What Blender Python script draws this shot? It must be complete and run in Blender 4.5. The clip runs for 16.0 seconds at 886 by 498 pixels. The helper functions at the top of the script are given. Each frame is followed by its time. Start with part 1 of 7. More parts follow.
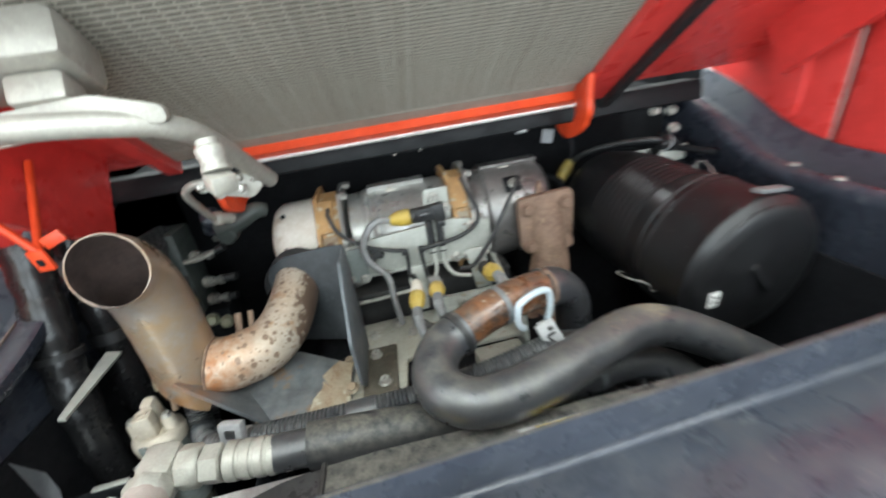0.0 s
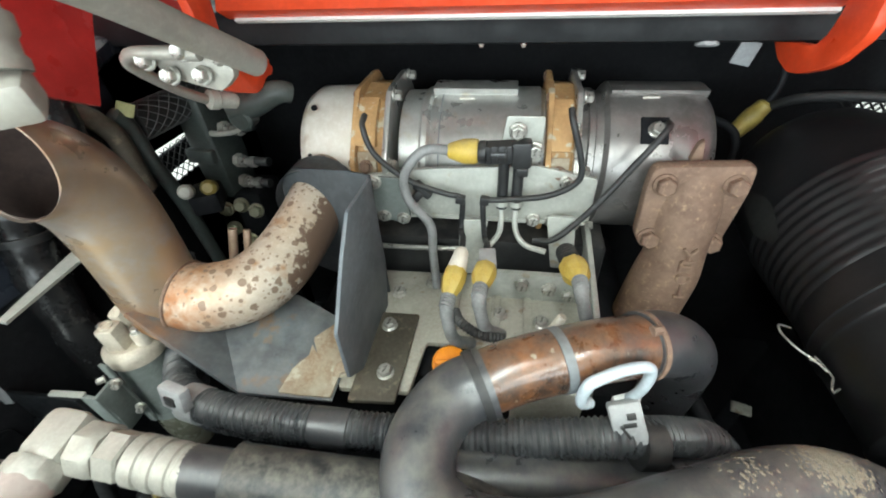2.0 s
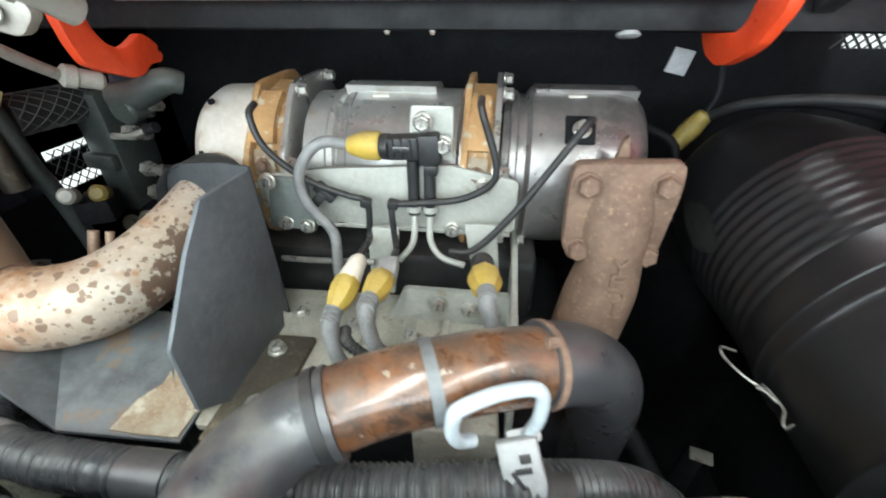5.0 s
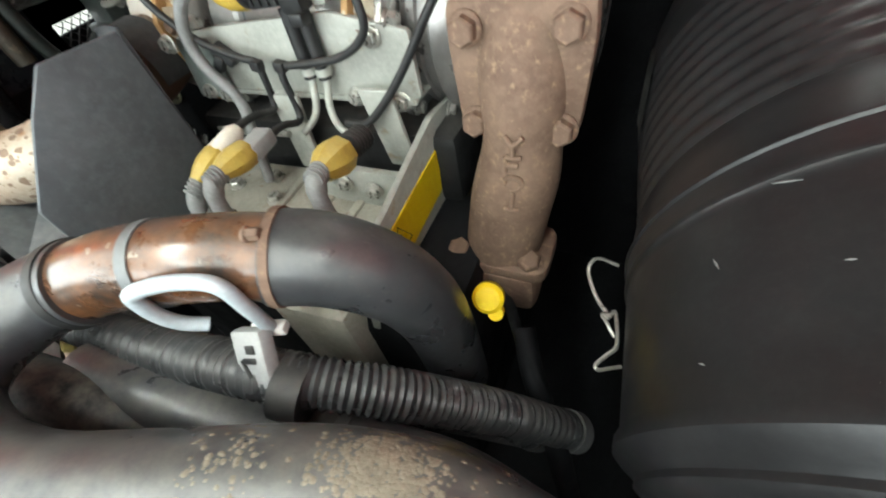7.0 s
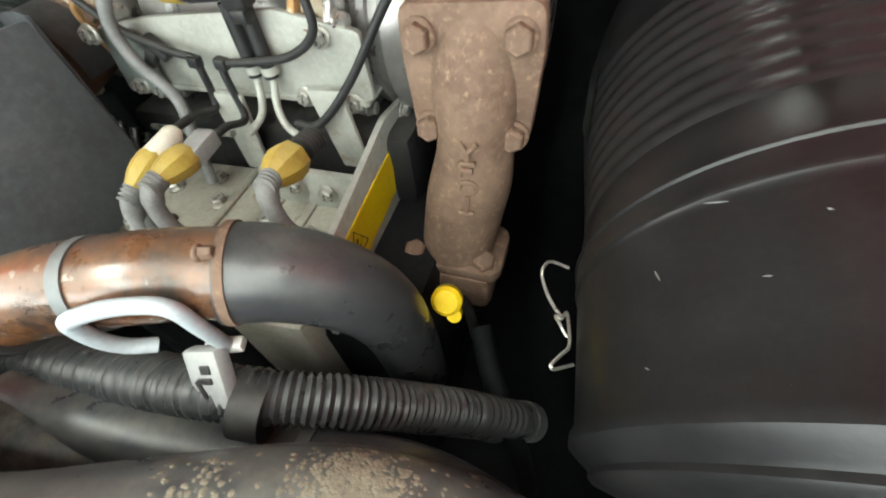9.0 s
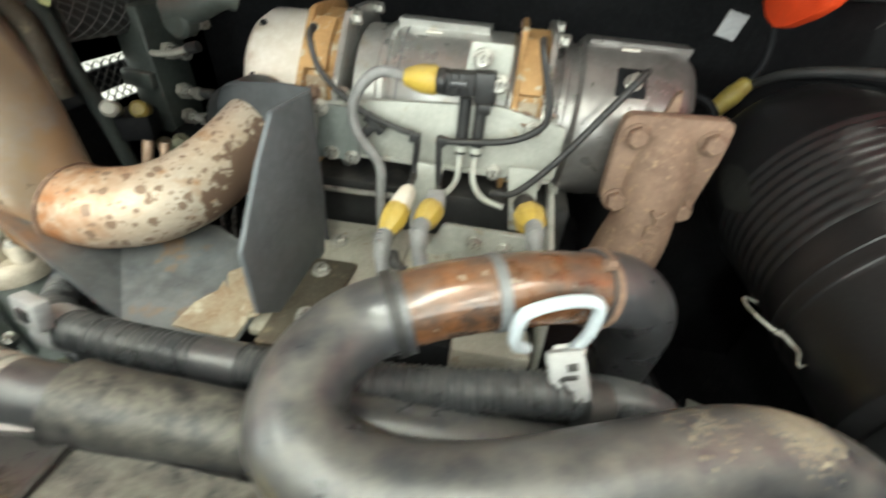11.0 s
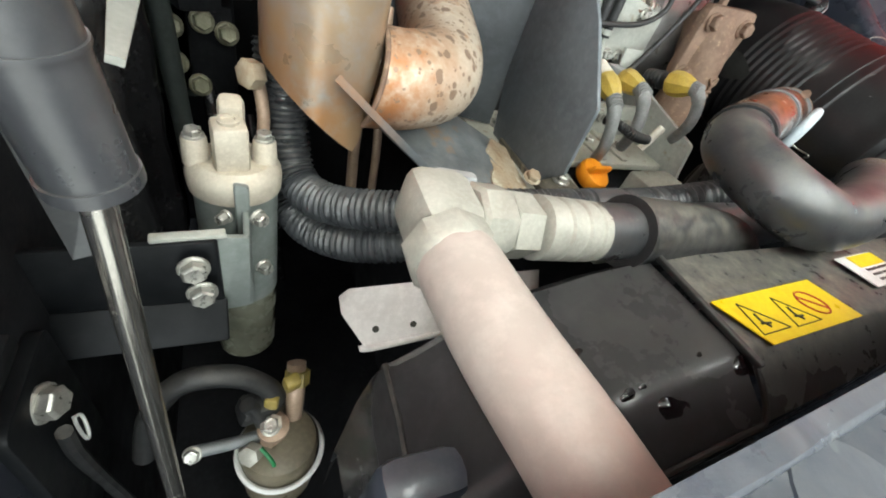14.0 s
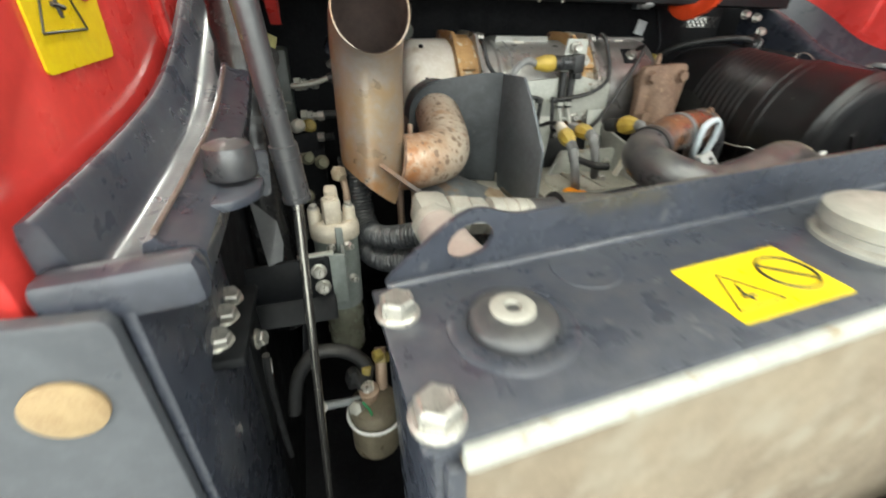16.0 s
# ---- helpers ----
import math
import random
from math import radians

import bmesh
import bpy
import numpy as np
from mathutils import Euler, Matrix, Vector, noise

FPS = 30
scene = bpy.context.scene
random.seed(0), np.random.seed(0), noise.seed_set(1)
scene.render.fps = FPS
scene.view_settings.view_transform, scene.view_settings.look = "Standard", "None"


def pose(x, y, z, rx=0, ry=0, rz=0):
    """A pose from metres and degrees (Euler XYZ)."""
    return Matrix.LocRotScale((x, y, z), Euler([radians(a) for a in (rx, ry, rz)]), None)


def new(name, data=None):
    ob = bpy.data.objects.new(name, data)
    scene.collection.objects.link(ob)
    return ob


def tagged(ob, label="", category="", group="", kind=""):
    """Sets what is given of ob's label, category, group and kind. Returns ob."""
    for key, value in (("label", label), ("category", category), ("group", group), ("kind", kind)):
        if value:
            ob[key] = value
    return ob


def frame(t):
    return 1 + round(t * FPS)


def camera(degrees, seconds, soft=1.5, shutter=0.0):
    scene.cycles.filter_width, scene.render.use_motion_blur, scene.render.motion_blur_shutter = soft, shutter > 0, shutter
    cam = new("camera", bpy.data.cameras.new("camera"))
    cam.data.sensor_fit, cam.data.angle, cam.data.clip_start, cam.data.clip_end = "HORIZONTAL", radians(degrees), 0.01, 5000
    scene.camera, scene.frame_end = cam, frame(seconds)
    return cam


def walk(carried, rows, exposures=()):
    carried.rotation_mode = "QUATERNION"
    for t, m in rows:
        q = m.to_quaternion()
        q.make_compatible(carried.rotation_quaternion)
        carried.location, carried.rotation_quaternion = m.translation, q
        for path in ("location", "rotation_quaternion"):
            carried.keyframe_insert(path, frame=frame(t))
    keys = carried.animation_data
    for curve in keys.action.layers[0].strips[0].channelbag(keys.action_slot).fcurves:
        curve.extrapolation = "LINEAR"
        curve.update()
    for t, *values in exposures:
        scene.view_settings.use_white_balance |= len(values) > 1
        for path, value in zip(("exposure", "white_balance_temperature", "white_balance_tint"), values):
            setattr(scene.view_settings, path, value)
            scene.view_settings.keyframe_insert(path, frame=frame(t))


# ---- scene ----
cam = camera(94.89, 16.0, soft=1.9, shutter=0.5)
ROWS = [
    (0, 0.0994, 0.0198, 1.7450, 65.84, 8.42, -9.61),
    (0.5, 0.1176, 0.1785, 1.7372, 58.55, 5.89, 3.87),
    (1, 0.1641, 0.2508, 1.7216, 52.92, 5.10, 9.48),
    (1.5, 0.1622, 0.2710, 1.7254, 51.76, 3.09, 7.80),
    (2, 0.1621, 0.2904, 1.7297, 50.61, 2.37, 8.68),
    (2.5, 0.1642, 0.3419, 1.7151, 50.82, 0.26, 5.79),
    (3, 0.1579, 0.4138, 1.6855, 52.32, 0.03, 5.33),
    (3.2, 0.1591, 0.4238, 1.6869, 51.81, 0.28, 5.76),
    (5.3, 0.2963, 0.3189, 1.6391, 57.14, 0.27, 8.28),
    (5.5, 0.3289, 0.3098, 1.6368, 56.80, 0.25, 9.61),
    (6, 0.4057, 0.3470, 1.6262, 54.24, 4.08, 13.50),
    (6.5, 0.4573, 0.4059, 1.6070, 47.12, 6.07, 18.96),
    (7, 0.4901, 0.4495, 1.5912, 40.79, 9.21, 22.23),
    (7.5, 0.5042, 0.4756, 1.5807, 36.46, 9.75, 22.08),
    (8, 0.5116, 0.4764, 1.5813, 36.04, 9.80, 21.83),
    (8.2, 0.5094, 0.4741, 1.5816, 36.29, 9.26, 21.78),
    (10.3, 0.3327, 0.3612, 1.6463, 53.10, -1.99, 6.04),
    (10.5, 0.2941, 0.3374, 1.6436, 55.69, -2.39, 5.94),
    (11, 0.2046, 0.2935, 1.6262, 51.97, -4.06, 9.81),
    (11.5, 0.0126, 0.2608, 1.5944, 48.86, -5.93, 5.74),
    (12, -0.1685, 0.2466, 1.5680, 45.48, -8.48, -1.93),
    (12.5, -0.2844, 0.2149, 1.5445, 44.10, -12.00, -5.21),
    (13, -0.3458, 0.2274, 1.5195, 43.97, -15.10, -15.89),
    (13.5, -0.3387, 0.2389, 1.5122, 46.03, -15.13, -17.82),
    (14, -0.3337, 0.2434, 1.5094, 47.63, -15.46, -20.38),
    (14.5, -0.3342, 0.2371, 1.5127, 48.07, -14.55, -20.92),
    (15, -0.3398, 0.1783, 1.5453, 49.96, -6.82, -13.17),
    (15.5, -0.3472, 0.1027, 1.5810, 58.34, -3.43, -13.35),
    (16, -0.3486, -0.0159, 1.5755, 59.57, -1.41, -16.54),
]
EXPOSURES = [(0.0, -0.45, 6150, 10), (0.5, -0.50, 6400, 7), (1.0, -0.22, 6150, 8.5), (2.0, -0.22, 6250, 7), (3.0, -0.55, 6450, 6.5), (5.5, 0.06, 6050, 9), (6.5, -0.03, 6450, 8), (8.0, 0.0, 6450, 8.0), (10.5, 0.08, 6900, 5), (11.5, -0.23, 6750, 8.5), (12.5, -0.07, 6400, 10.5), (14.5, -0.12, 6500, 10), (15.5, -0.2, 6500, 10), (16.0, -0.52, 6800, 10)]
walk(cam, [(t, pose(x, y, z, rx, ry, rz)) for t, x, y, z, rx, ry, rz in ROWS], EXPOSURES)

# ---- light ----
world = bpy.data.worlds.new("hall_air")
scene.world = world
world.use_nodes = True
world.node_tree.nodes["Background"].inputs[0].default_value = (0.80, 0.84, 0.88, 1)
world.node_tree.nodes["Background"].inputs[1].default_value = 0.05


def strip_fill(x, y, z, sx, sy, watts):
    """An unseen ceiling strip, added to light the hall."""
    lamp = bpy.data.lights.new("strip_fill_light", "AREA")
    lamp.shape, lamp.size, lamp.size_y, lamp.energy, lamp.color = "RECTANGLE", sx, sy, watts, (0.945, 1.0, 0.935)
    ob = new("strip_fill_light", lamp)
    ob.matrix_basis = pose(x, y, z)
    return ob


# added fills; the 500 W one brightens the wall behind the vent meshes
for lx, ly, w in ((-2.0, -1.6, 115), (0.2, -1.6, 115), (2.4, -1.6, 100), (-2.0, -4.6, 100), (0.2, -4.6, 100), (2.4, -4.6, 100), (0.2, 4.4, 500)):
    strip_fill(lx, ly, 4.80, 0.4, 2.6, w)

# light of three unseen wide windows, added for broad sheen and fill
for wx, wy, turn, wide, watts in ((0.2, -6.93, 0, 12.0, 1020), (-6.73, -1.2, -90, 11.0, 930), (7.13, -1.2, 90, 11.0, 140)):
    day = bpy.data.lights.new("window_fill", "AREA")
    day.shape, day.size, day.size_y, day.energy, day.color = "RECTANGLE", wide, 3.5, watts, (0.90, 0.985, 0.985)
    new("window_fill", day).matrix_basis = pose(wx, wy, 2.75, 90, 0, turn)

# ---- materials ----


def nodes_of(name):
    m = bpy.data.materials.new(name)
    m.use_nodes = True
    return m, m.node_tree, m.node_tree.nodes["Principled BSDF"]


def noise_fac(nt, scale, detail=6, rough=0.6, lo=0.4, hi=0.6, dist=0.0):
    tc = nt.nodes.new("ShaderNodeTexCoord")
    n = nt.nodes.new("ShaderNodeTexNoise")
    n.inputs["Scale"].default_value, n.inputs["Detail"].default_value, n.inputs["Roughness"].default_value = scale, detail, rough
    n.inputs["Distortion"].default_value = dist
    nt.links.new(tc.outputs["Object"], n.inputs["Vector"])
    r = nt.nodes.new("ShaderNodeMapRange")
    r.inputs["From Min"].default_value, r.inputs["From Max"].default_value = lo, hi
    nt.links.new(n.outputs["Fac"], r.inputs["Value"])
    return r.outputs["Result"]


def mix(nt, fac, a, b):
    m = nt.nodes.new("ShaderNodeMix")
    m.data_type = "RGBA"
    for sock, v in ((m.inputs[6], a), (m.inputs[7], b)):
        if isinstance(v, tuple):
            sock.default_value = (*v, 1)
        else:
            nt.links.new(v, sock)
    if isinstance(fac, float):
        m.inputs[0].default_value = fac
    else:
        nt.links.new(fac, m.inputs[0])
    return m.outputs[2]


def upward(nt, lo, hi):
    """1 on faces that look up, where dust settles."""
    g = nt.nodes.new("ShaderNodeNewGeometry")
    s = nt.nodes.new("ShaderNodeSeparateXYZ")
    nt.links.new(g.outputs["Normal"], s.inputs[0])
    r = nt.nodes.new("ShaderNodeMapRange")
    r.inputs["From Min"].default_value, r.inputs["From Max"].default_value = lo, hi
    nt.links.new(s.outputs["Z"], r.inputs["Value"])
    return r.outputs["Result"]


def times(nt, a, b):
    m = nt.nodes.new("ShaderNodeMath")
    m.operation = "MULTIPLY"
    for sock, v in ((m.inputs[0], a), (m.inputs[1], b)):
        if isinstance(v, (int, float)):
            sock.default_value = v
        else:
            nt.links.new(v, sock)
    return m.outputs[0]


def bump(nt, bsdf, scale, strength, dist=0.0006, detail=5):
    f = noise_fac(nt, scale, detail, 0.65, 0.2, 0.8)
    b = nt.nodes.new("ShaderNodeBump")
    b.inputs["Strength"].default_value, b.inputs["Distance"].default_value = strength, dist
    nt.links.new(f, b.inputs["Height"])
    nt.links.new(b.outputs[0], bsdf.inputs["Normal"])


def round_spots(nt, scale, size, keep):
    """Round flaked spots of uneven size."""
    tc = nt.nodes.new("ShaderNodeTexCoord")
    v = nt.nodes.new("ShaderNodeTexVoronoi")
    v.inputs["Scale"].default_value = scale
    nt.links.new(tc.outputs["Object"], v.inputs["Vector"])
    sep = nt.nodes.new("ShaderNodeSeparateColor")
    nt.links.new(v.outputs["Color"], sep.inputs[0])
    lim = nt.nodes.new("ShaderNodeMapRange")
    lim.inputs["From Min"].default_value, lim.inputs["From Max"].default_value = keep, 1.0
    lim.inputs["To Min"].default_value, lim.inputs["To Max"].default_value = 0.0, size
    nt.links.new(sep.outputs[0], lim.inputs["Value"])
    d = nt.nodes.new("ShaderNodeMath")
    d.operation = "SUBTRACT"
    nt.links.new(lim.outputs["Result"], d.inputs[0])
    nt.links.new(v.outputs["Distance"], d.inputs[1])
    r = nt.nodes.new("ShaderNodeMapRange")
    r.inputs["From Min"].default_value, r.inputs["From Max"].default_value = 0.0, 0.05
    nt.links.new(d.outputs[0], r.inputs["Value"])
    return r.outputs["Result"]


def surface(name, base, dark=None, rough=0.5, metal=0.0, scale=25, dust=0.0, dust_col=(0.33, 0.30, 0.25), spots=None, spot_scale=90,
            spot_lo=0.6, spot_hi=0.66, bump_scale=180, bump_amt=0.25, rough_var=0.15, coat=0.0, spec=0.5, dust_scale=38, rounds=None, round_scale=90, round_size=0.5, round_keep=0.3, stains_tints=(), flake=None, settle=0.1):
    """A worn surface: two tones, dust on top, spots with a shape of their own, uneven gloss and fine relief."""
    m, nt, b = nodes_of(name)
    dark = dark or tuple(c * 0.6 for c in base)
    col = mix(nt, noise_fac(nt, scale, 7, 0.62, 0.35, 0.65), dark, base)
    col = mix(nt, times(nt, noise_fac(nt, scale * 7, 4, 0.7, 0.45, 0.7), 0.35), col, tuple(min(1, c * 1.35 + 0.01) for c in base))
    ro = noise_fac(nt, scale * 1.7, 5, 0.6, 0.3, 0.7)
    rr = nt.nodes.new("ShaderNodeMapRange")
    rr.inputs["To Min"].default_value, rr.inputs["To Max"].default_value = max(0.05, rough - rough_var), min(1, rough + rough_var)
    nt.links.new(ro, rr.inputs["Value"])
    rough_out = rr.outputs["Result"]
    if spots:
        col = mix(nt, noise_fac(nt, spot_scale, 3, 0.55, spot_lo, spot_hi), col, spots)
    for axis, start, end, stain_tint_col, amount, s_scale in stains_tints:
        tc = nt.nodes.new("ShaderNodeTexCoord")
        sx = nt.nodes.new("ShaderNodeSeparateXYZ")
        nt.links.new(tc.outputs["Object"], sx.inputs[0])
        gr = nt.nodes.new("ShaderNodeMapRange")
        gr.inputs["From Min"].default_value, gr.inputs["From Max"].default_value = start, end
        nt.links.new(sx.outputs["XYZ".index(axis)], gr.inputs["Value"])
        col = mix(nt, times(nt, times(nt, gr.outputs["Result"], noise_fac(nt, s_scale, 6, 0.65, 0.36, 0.60)), amount), col, stain_tint_col)
    if rounds:
        col = mix(nt, times(nt, round_spots(nt, round_scale, round_size, round_keep), 0.9), col, rounds)
        col = mix(nt, times(nt, round_spots(nt, round_scale * 2.3, round_size, round_keep + 0.1), 0.8), col, rounds)
    if flake:
        at = nt.nodes.new("ShaderNodeAttribute")
        at.attribute_name = "flake"
        wob = nt.nodes.new("ShaderNodeMath")
        wob.operation = "MULTIPLY_ADD"
        nt.links.new(noise_fac(nt, 70, 4, 0.6, 0.25, 0.75), wob.inputs[0])
        wob.inputs[1].default_value = 0.75
        nt.links.new(at.outputs["Fac"], wob.inputs[2])
        cut = nt.nodes.new("ShaderNodeMapRange")
        cut.inputs["From Min"].default_value, cut.inputs["From Max"].default_value = 0.90, 0.95
        nt.links.new(wob.outputs[0], cut.inputs["Value"])
        col = mix(nt, cut.outputs["Result"], col, flake)
    if dust:
        f = times(nt, times(nt, upward(nt, settle, 0.95 if settle < 0.5 else 0.998), noise_fac(nt, dust_scale, 8, 0.7, 0.38, 0.68)), dust)
        col = mix(nt, f, col, dust_col)
        g = nt.nodes.new("ShaderNodeMix")
        nt.links.new(f, g.inputs[0])
        nt.links.new(rough_out, g.inputs[2])
        g.inputs[3].default_value = 0.9
        rough_out = g.outputs[0]
    nt.links.new(col, b.inputs["Base Color"])
    nt.links.new(rough_out, b.inputs["Roughness"])
    b.inputs["Metallic"].default_value = metal
    b.inputs["Specular IOR Level"].default_value = spec
    b.inputs["Coat Weight"].default_value = coat
    b.inputs["Coat Roughness"].default_value = 0.16
    if bump_amt:
        bump(nt, b, bump_scale, bump_amt)
    return m


NAVY = surface("navy_paint", (0.0408, 0.0468, 0.0636), (0.0300, 0.0348, 0.0480), 0.29, dust=0.25, dust_col=(0.17, 0.165, 0.16), bump_scale=320, bump_amt=0.10, scale=14, spots=(0.085, 0.090, 0.102), spot_scale=45, spot_lo=0.66, spot_hi=0.72, coat=0.35)
# near-black: the shade deep in the bay is put into the colour
BAY_SHADE = surface("shaded_bay_steel", (0.012, 0.0125, 0.0145), (0.008, 0.0085, 0.0098), 0.7, scale=14, spec=0.14)
GREYPANEL = surface("dusty_grey_panel", (0.13, 0.135, 0.14), (0.10, 0.10, 0.105), 0.5, dust=0.3, scale=10, bump_amt=0.1)
RUBBER = surface("black_rubber", (0.042, 0.043, 0.048), (0.029, 0.030, 0.033), 0.32, dust=0.25, dust_col=(0.20, 0.19, 0.17), scale=22, bump_scale=90, bump_amt=0.22, rough_var=0.10, spec=0.9, dust_scale=48, spots=(0.085, 0.083, 0.080), spot_scale=70, spot_lo=0.66, spot_hi=0.74)
POSTGREY = surface("grey_blue_post_paint", (0.085, 0.092, 0.104), (0.066, 0.072, 0.083), 0.4, dust=0.15, scale=8, bump_amt=0.06)
# darker copy of the navy: shade on beam and bars put into the colour
BEAMSHADE = surface("shaded_beam_navy", (0.0075, 0.0085, 0.0100), (0.0055, 0.0063, 0.0075), 0.5, dust=0.05, dust_col=(0.10, 0.10, 0.10), scale=14, bump_scale=320, bump_amt=0.1, spec=0.2)
SOOT = surface("sooty_pipe_lining", (0.062, 0.040, 0.034), (0.036, 0.024, 0.021), 0.75, scale=30, bump_amt=0.2)
GLOSSBLACK = surface("glossy_black_duct", (0.016, 0.016, 0.017), (0.012, 0.012, 0.013), 0.22, spots=(0.13, 0.12, 0.105), spot_scale=60, spot_lo=0.70, spot_hi=0.78, dust=0.15, dust_col=(0.2, 0.19, 0.17), scale=30, bump_scale=60, bump_amt=0.5, rough_var=0.08)
HOSE = surface("dusty_rubber_hose", (0.048, 0.050, 0.056), (0.034, 0.035, 0.039), 0.32, dust=0.35, dust_col=(0.27, 0.25, 0.20), scale=22, bump_scale=90, bump_amt=0.22, dust_scale=42, rough_var=0.10, spec=0.9, spots=(0.095, 0.092, 0.085), spot_scale=55, spot_lo=0.65, spot_hi=0.74)
COVER = surface("dusty_hose_cover", (0.032, 0.032, 0.034), (0.020, 0.020, 0.022), 0.38, dust=0.68, dust_col=(0.235, 0.22, 0.18), scale=40, bump_scale=120, bump_amt=0.35, dust_scale=75, rough_var=0.1)
CONDUIT = surface("black_corrugated_plastic", (0.044, 0.047, 0.052), (0.030, 0.032, 0.035), 0.30, dust=0.3, dust_col=(0.25, 0.24, 0.22), bump_amt=0.1)
BLACKPLAST = surface("black_plastic", (0.020, 0.021, 0.022), (0.014, 0.014, 0.015), 0.5, dust=0.35, dust_col=(0.16, 0.14, 0.12), scale=30, bump_amt=0.12)
ACPLAST = surface("air_cleaner_plastic", (0.0105, 0.0105, 0.0115), (0.008, 0.008, 0.009), 0.36, dust=0.035, dust_col=(0.14, 0.13, 0.12), spots=(0.30, 0.28, 0.25), spot_scale=120, spot_lo=0.785, spot_hi=0.80, scale=30, bump_scale=420, bump_amt=0.10, rough_var=0.05, spec=0.48)
CLAY = surface("dried_clay_dust", (0.25, 0.22, 0.165), (0.17, 0.15, 0.115), 0.9, scale=60, bump_scale=140, bump_amt=0.7)
SHROUD = surface("black_shroud_plastic", (0.092, 0.087, 0.090), (0.074, 0.070, 0.073), 0.25, coat=0.5, dust=0.35, dust_col=(0.24, 0.23, 0.205), scale=7, bump_scale=260, bump_amt=0.05, dust_scale=16, rough_var=0.05, spots=(0.15, 0.145, 0.135), spot_scale=160, spot_lo=0.75, spot_hi=0.78, settle=0.90)
SHROUD_DUST = surface("dust_covered_shroud", (0.135, 0.130, 0.128), (0.105, 0.100, 0.100), 0.27, coat=0.3, dust=1.0, dust_col=(0.40, 0.375, 0.32), scale=9, bump_scale=160, bump_amt=0.10, dust_scale=60, rough_var=0.05, settle=0.80)
WINE = surface("wet_dark_panel", (0.012, 0.009, 0.010), (0.008, 0.006, 0.007), 0.08, scale=18, bump_amt=0.05, rough_var=0.03, spec=0.8)
STACK = surface("heat_tinted_exhaust_steel", (0.30, 0.315, 0.335), (0.36, 0.265, 0.17), 0.36, metal=0.5, scale=9, spots=(0.36, 0.235, 0.12), spot_scale=20, spot_lo=0.55, spot_hi=0.72, bump_scale=140, bump_amt=0.2, stains_tints=(("Z", 0.14, 0.03, (0.40, 0.21, 0.085), 0.92, 22), ("Z", 0.095, 0.03, (0.36, 0.165, 0.060), 1.0, 45), ("X", -0.016, -0.05, (0.40, 0.21, 0.09), 0.85, 14), ("X", -0.012, 0.038, (0.41, 0.29, 0.18), 0.9, 10), ("Z", 0.16, 0.25, (0.25, 0.17, 0.13), 0.6, 12)))
SPIPE = surface("flaking_exhaust_pipe", (0.55, 0.49, 0.41), (0.47, 0.36, 0.26), 0.45, metal=0.2, scale=14, spots=(0.38, 0.205, 0.10), spot_scale=26, spot_lo=0.58, spot_hi=0.70, rounds=(0.22, 0.145, 0.100), round_scale=105, round_size=0.72, round_keep=0.66, flake=(0.17, 0.108, 0.076), bump_scale=110, bump_amt=0.25, stains_tints=(("X", 0.135, 0.072, (0.36, 0.155, 0.060), 0.98, 34), ("X", 0.085, 0.050, (0.33, 0.135, 0.050), 1.0, 60), ("Z", 0.052, 0.020, (0.22, 0.12, 0.075), 0.9, 30), ("Y", 0.14, 0.20, (0.26, 0.19, 0.15), 0.6, 20)))
RUSTCAST = surface("rusty_cast_iron", (0.225, 0.145, 0.102), (0.135, 0.082, 0.058), 0.8, scale=20, spots=(0.30, 0.20, 0.13), spot_scale=150, spot_lo=0.58, spot_hi=0.72, bump_scale=260, bump_amt=0.6, rough_var=0.08)
RUSTPLATE = surface("rust_stained_plate", (0.36, 0.31, 0.23), (0.24, 0.155, 0.09), 0.7, scale=30, spots=(0.44, 0.39, 0.30), spot_scale=50, bump_amt=0.3)
BRACKETGREY = surface("rust_edged_bracket_steel", (0.155, 0.172, 0.185), (0.085, 0.092, 0.098), 0.5, metal=0.25, scale=9, dust=0.2, spots=(0.26, 0.15, 0.075), spot_scale=24, spot_lo=0.60, spot_hi=0.72, bump_amt=0.15, stains_tints=(("X", -0.055, -0.105, (0.30, 0.145, 0.060), 0.95, 24), ("Y", 0.055, 0.085, (0.060, 0.060, 0.062), 0.8, 14)))
STEELGREY = surface("grey_steel_plate", (0.20, 0.215, 0.225), (0.14, 0.15, 0.16), 0.5, metal=0.25, scale=16, dust=0.3, bump_amt=0.15)
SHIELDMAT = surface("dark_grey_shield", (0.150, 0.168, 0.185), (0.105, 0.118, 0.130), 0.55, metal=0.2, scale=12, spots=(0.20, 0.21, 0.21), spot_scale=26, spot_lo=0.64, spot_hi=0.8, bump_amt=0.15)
# darker copy of the shield grey: shade on the recessed wing put into colour
SHIELDSHADE = surface("shaded_grey_shield", (0.075, 0.083, 0.090), (0.045, 0.050, 0.055), 0.6, metal=0.2, scale=9, spots=(0.13, 0.14, 0.145), spot_scale=22, spot_lo=0.62, spot_hi=0.8, bump_amt=0.15)
# tan darkened in its colour for the shade low in the bay
FILTERTAN = surface("shaded_tan_filter", (0.17, 0.145, 0.10), (0.10, 0.085, 0.06), 0.4, scale=25, bump_amt=0.15)
OLIVE = surface("dirty_olive_plastic", (0.30, 0.225, 0.05), (0.17, 0.125, 0.04), 0.5, scale=50, bump_amt=0.2)
CANSTEEL = surface("dull_stainless_can", (0.50, 0.50, 0.48), (0.40, 0.395, 0.375), 0.36, metal=0.65, scale=14, spots=(0.40, 0.33, 0.24), spot_scale=30, spot_lo=0.60, spot_hi=0.78, bump_amt=0.15)
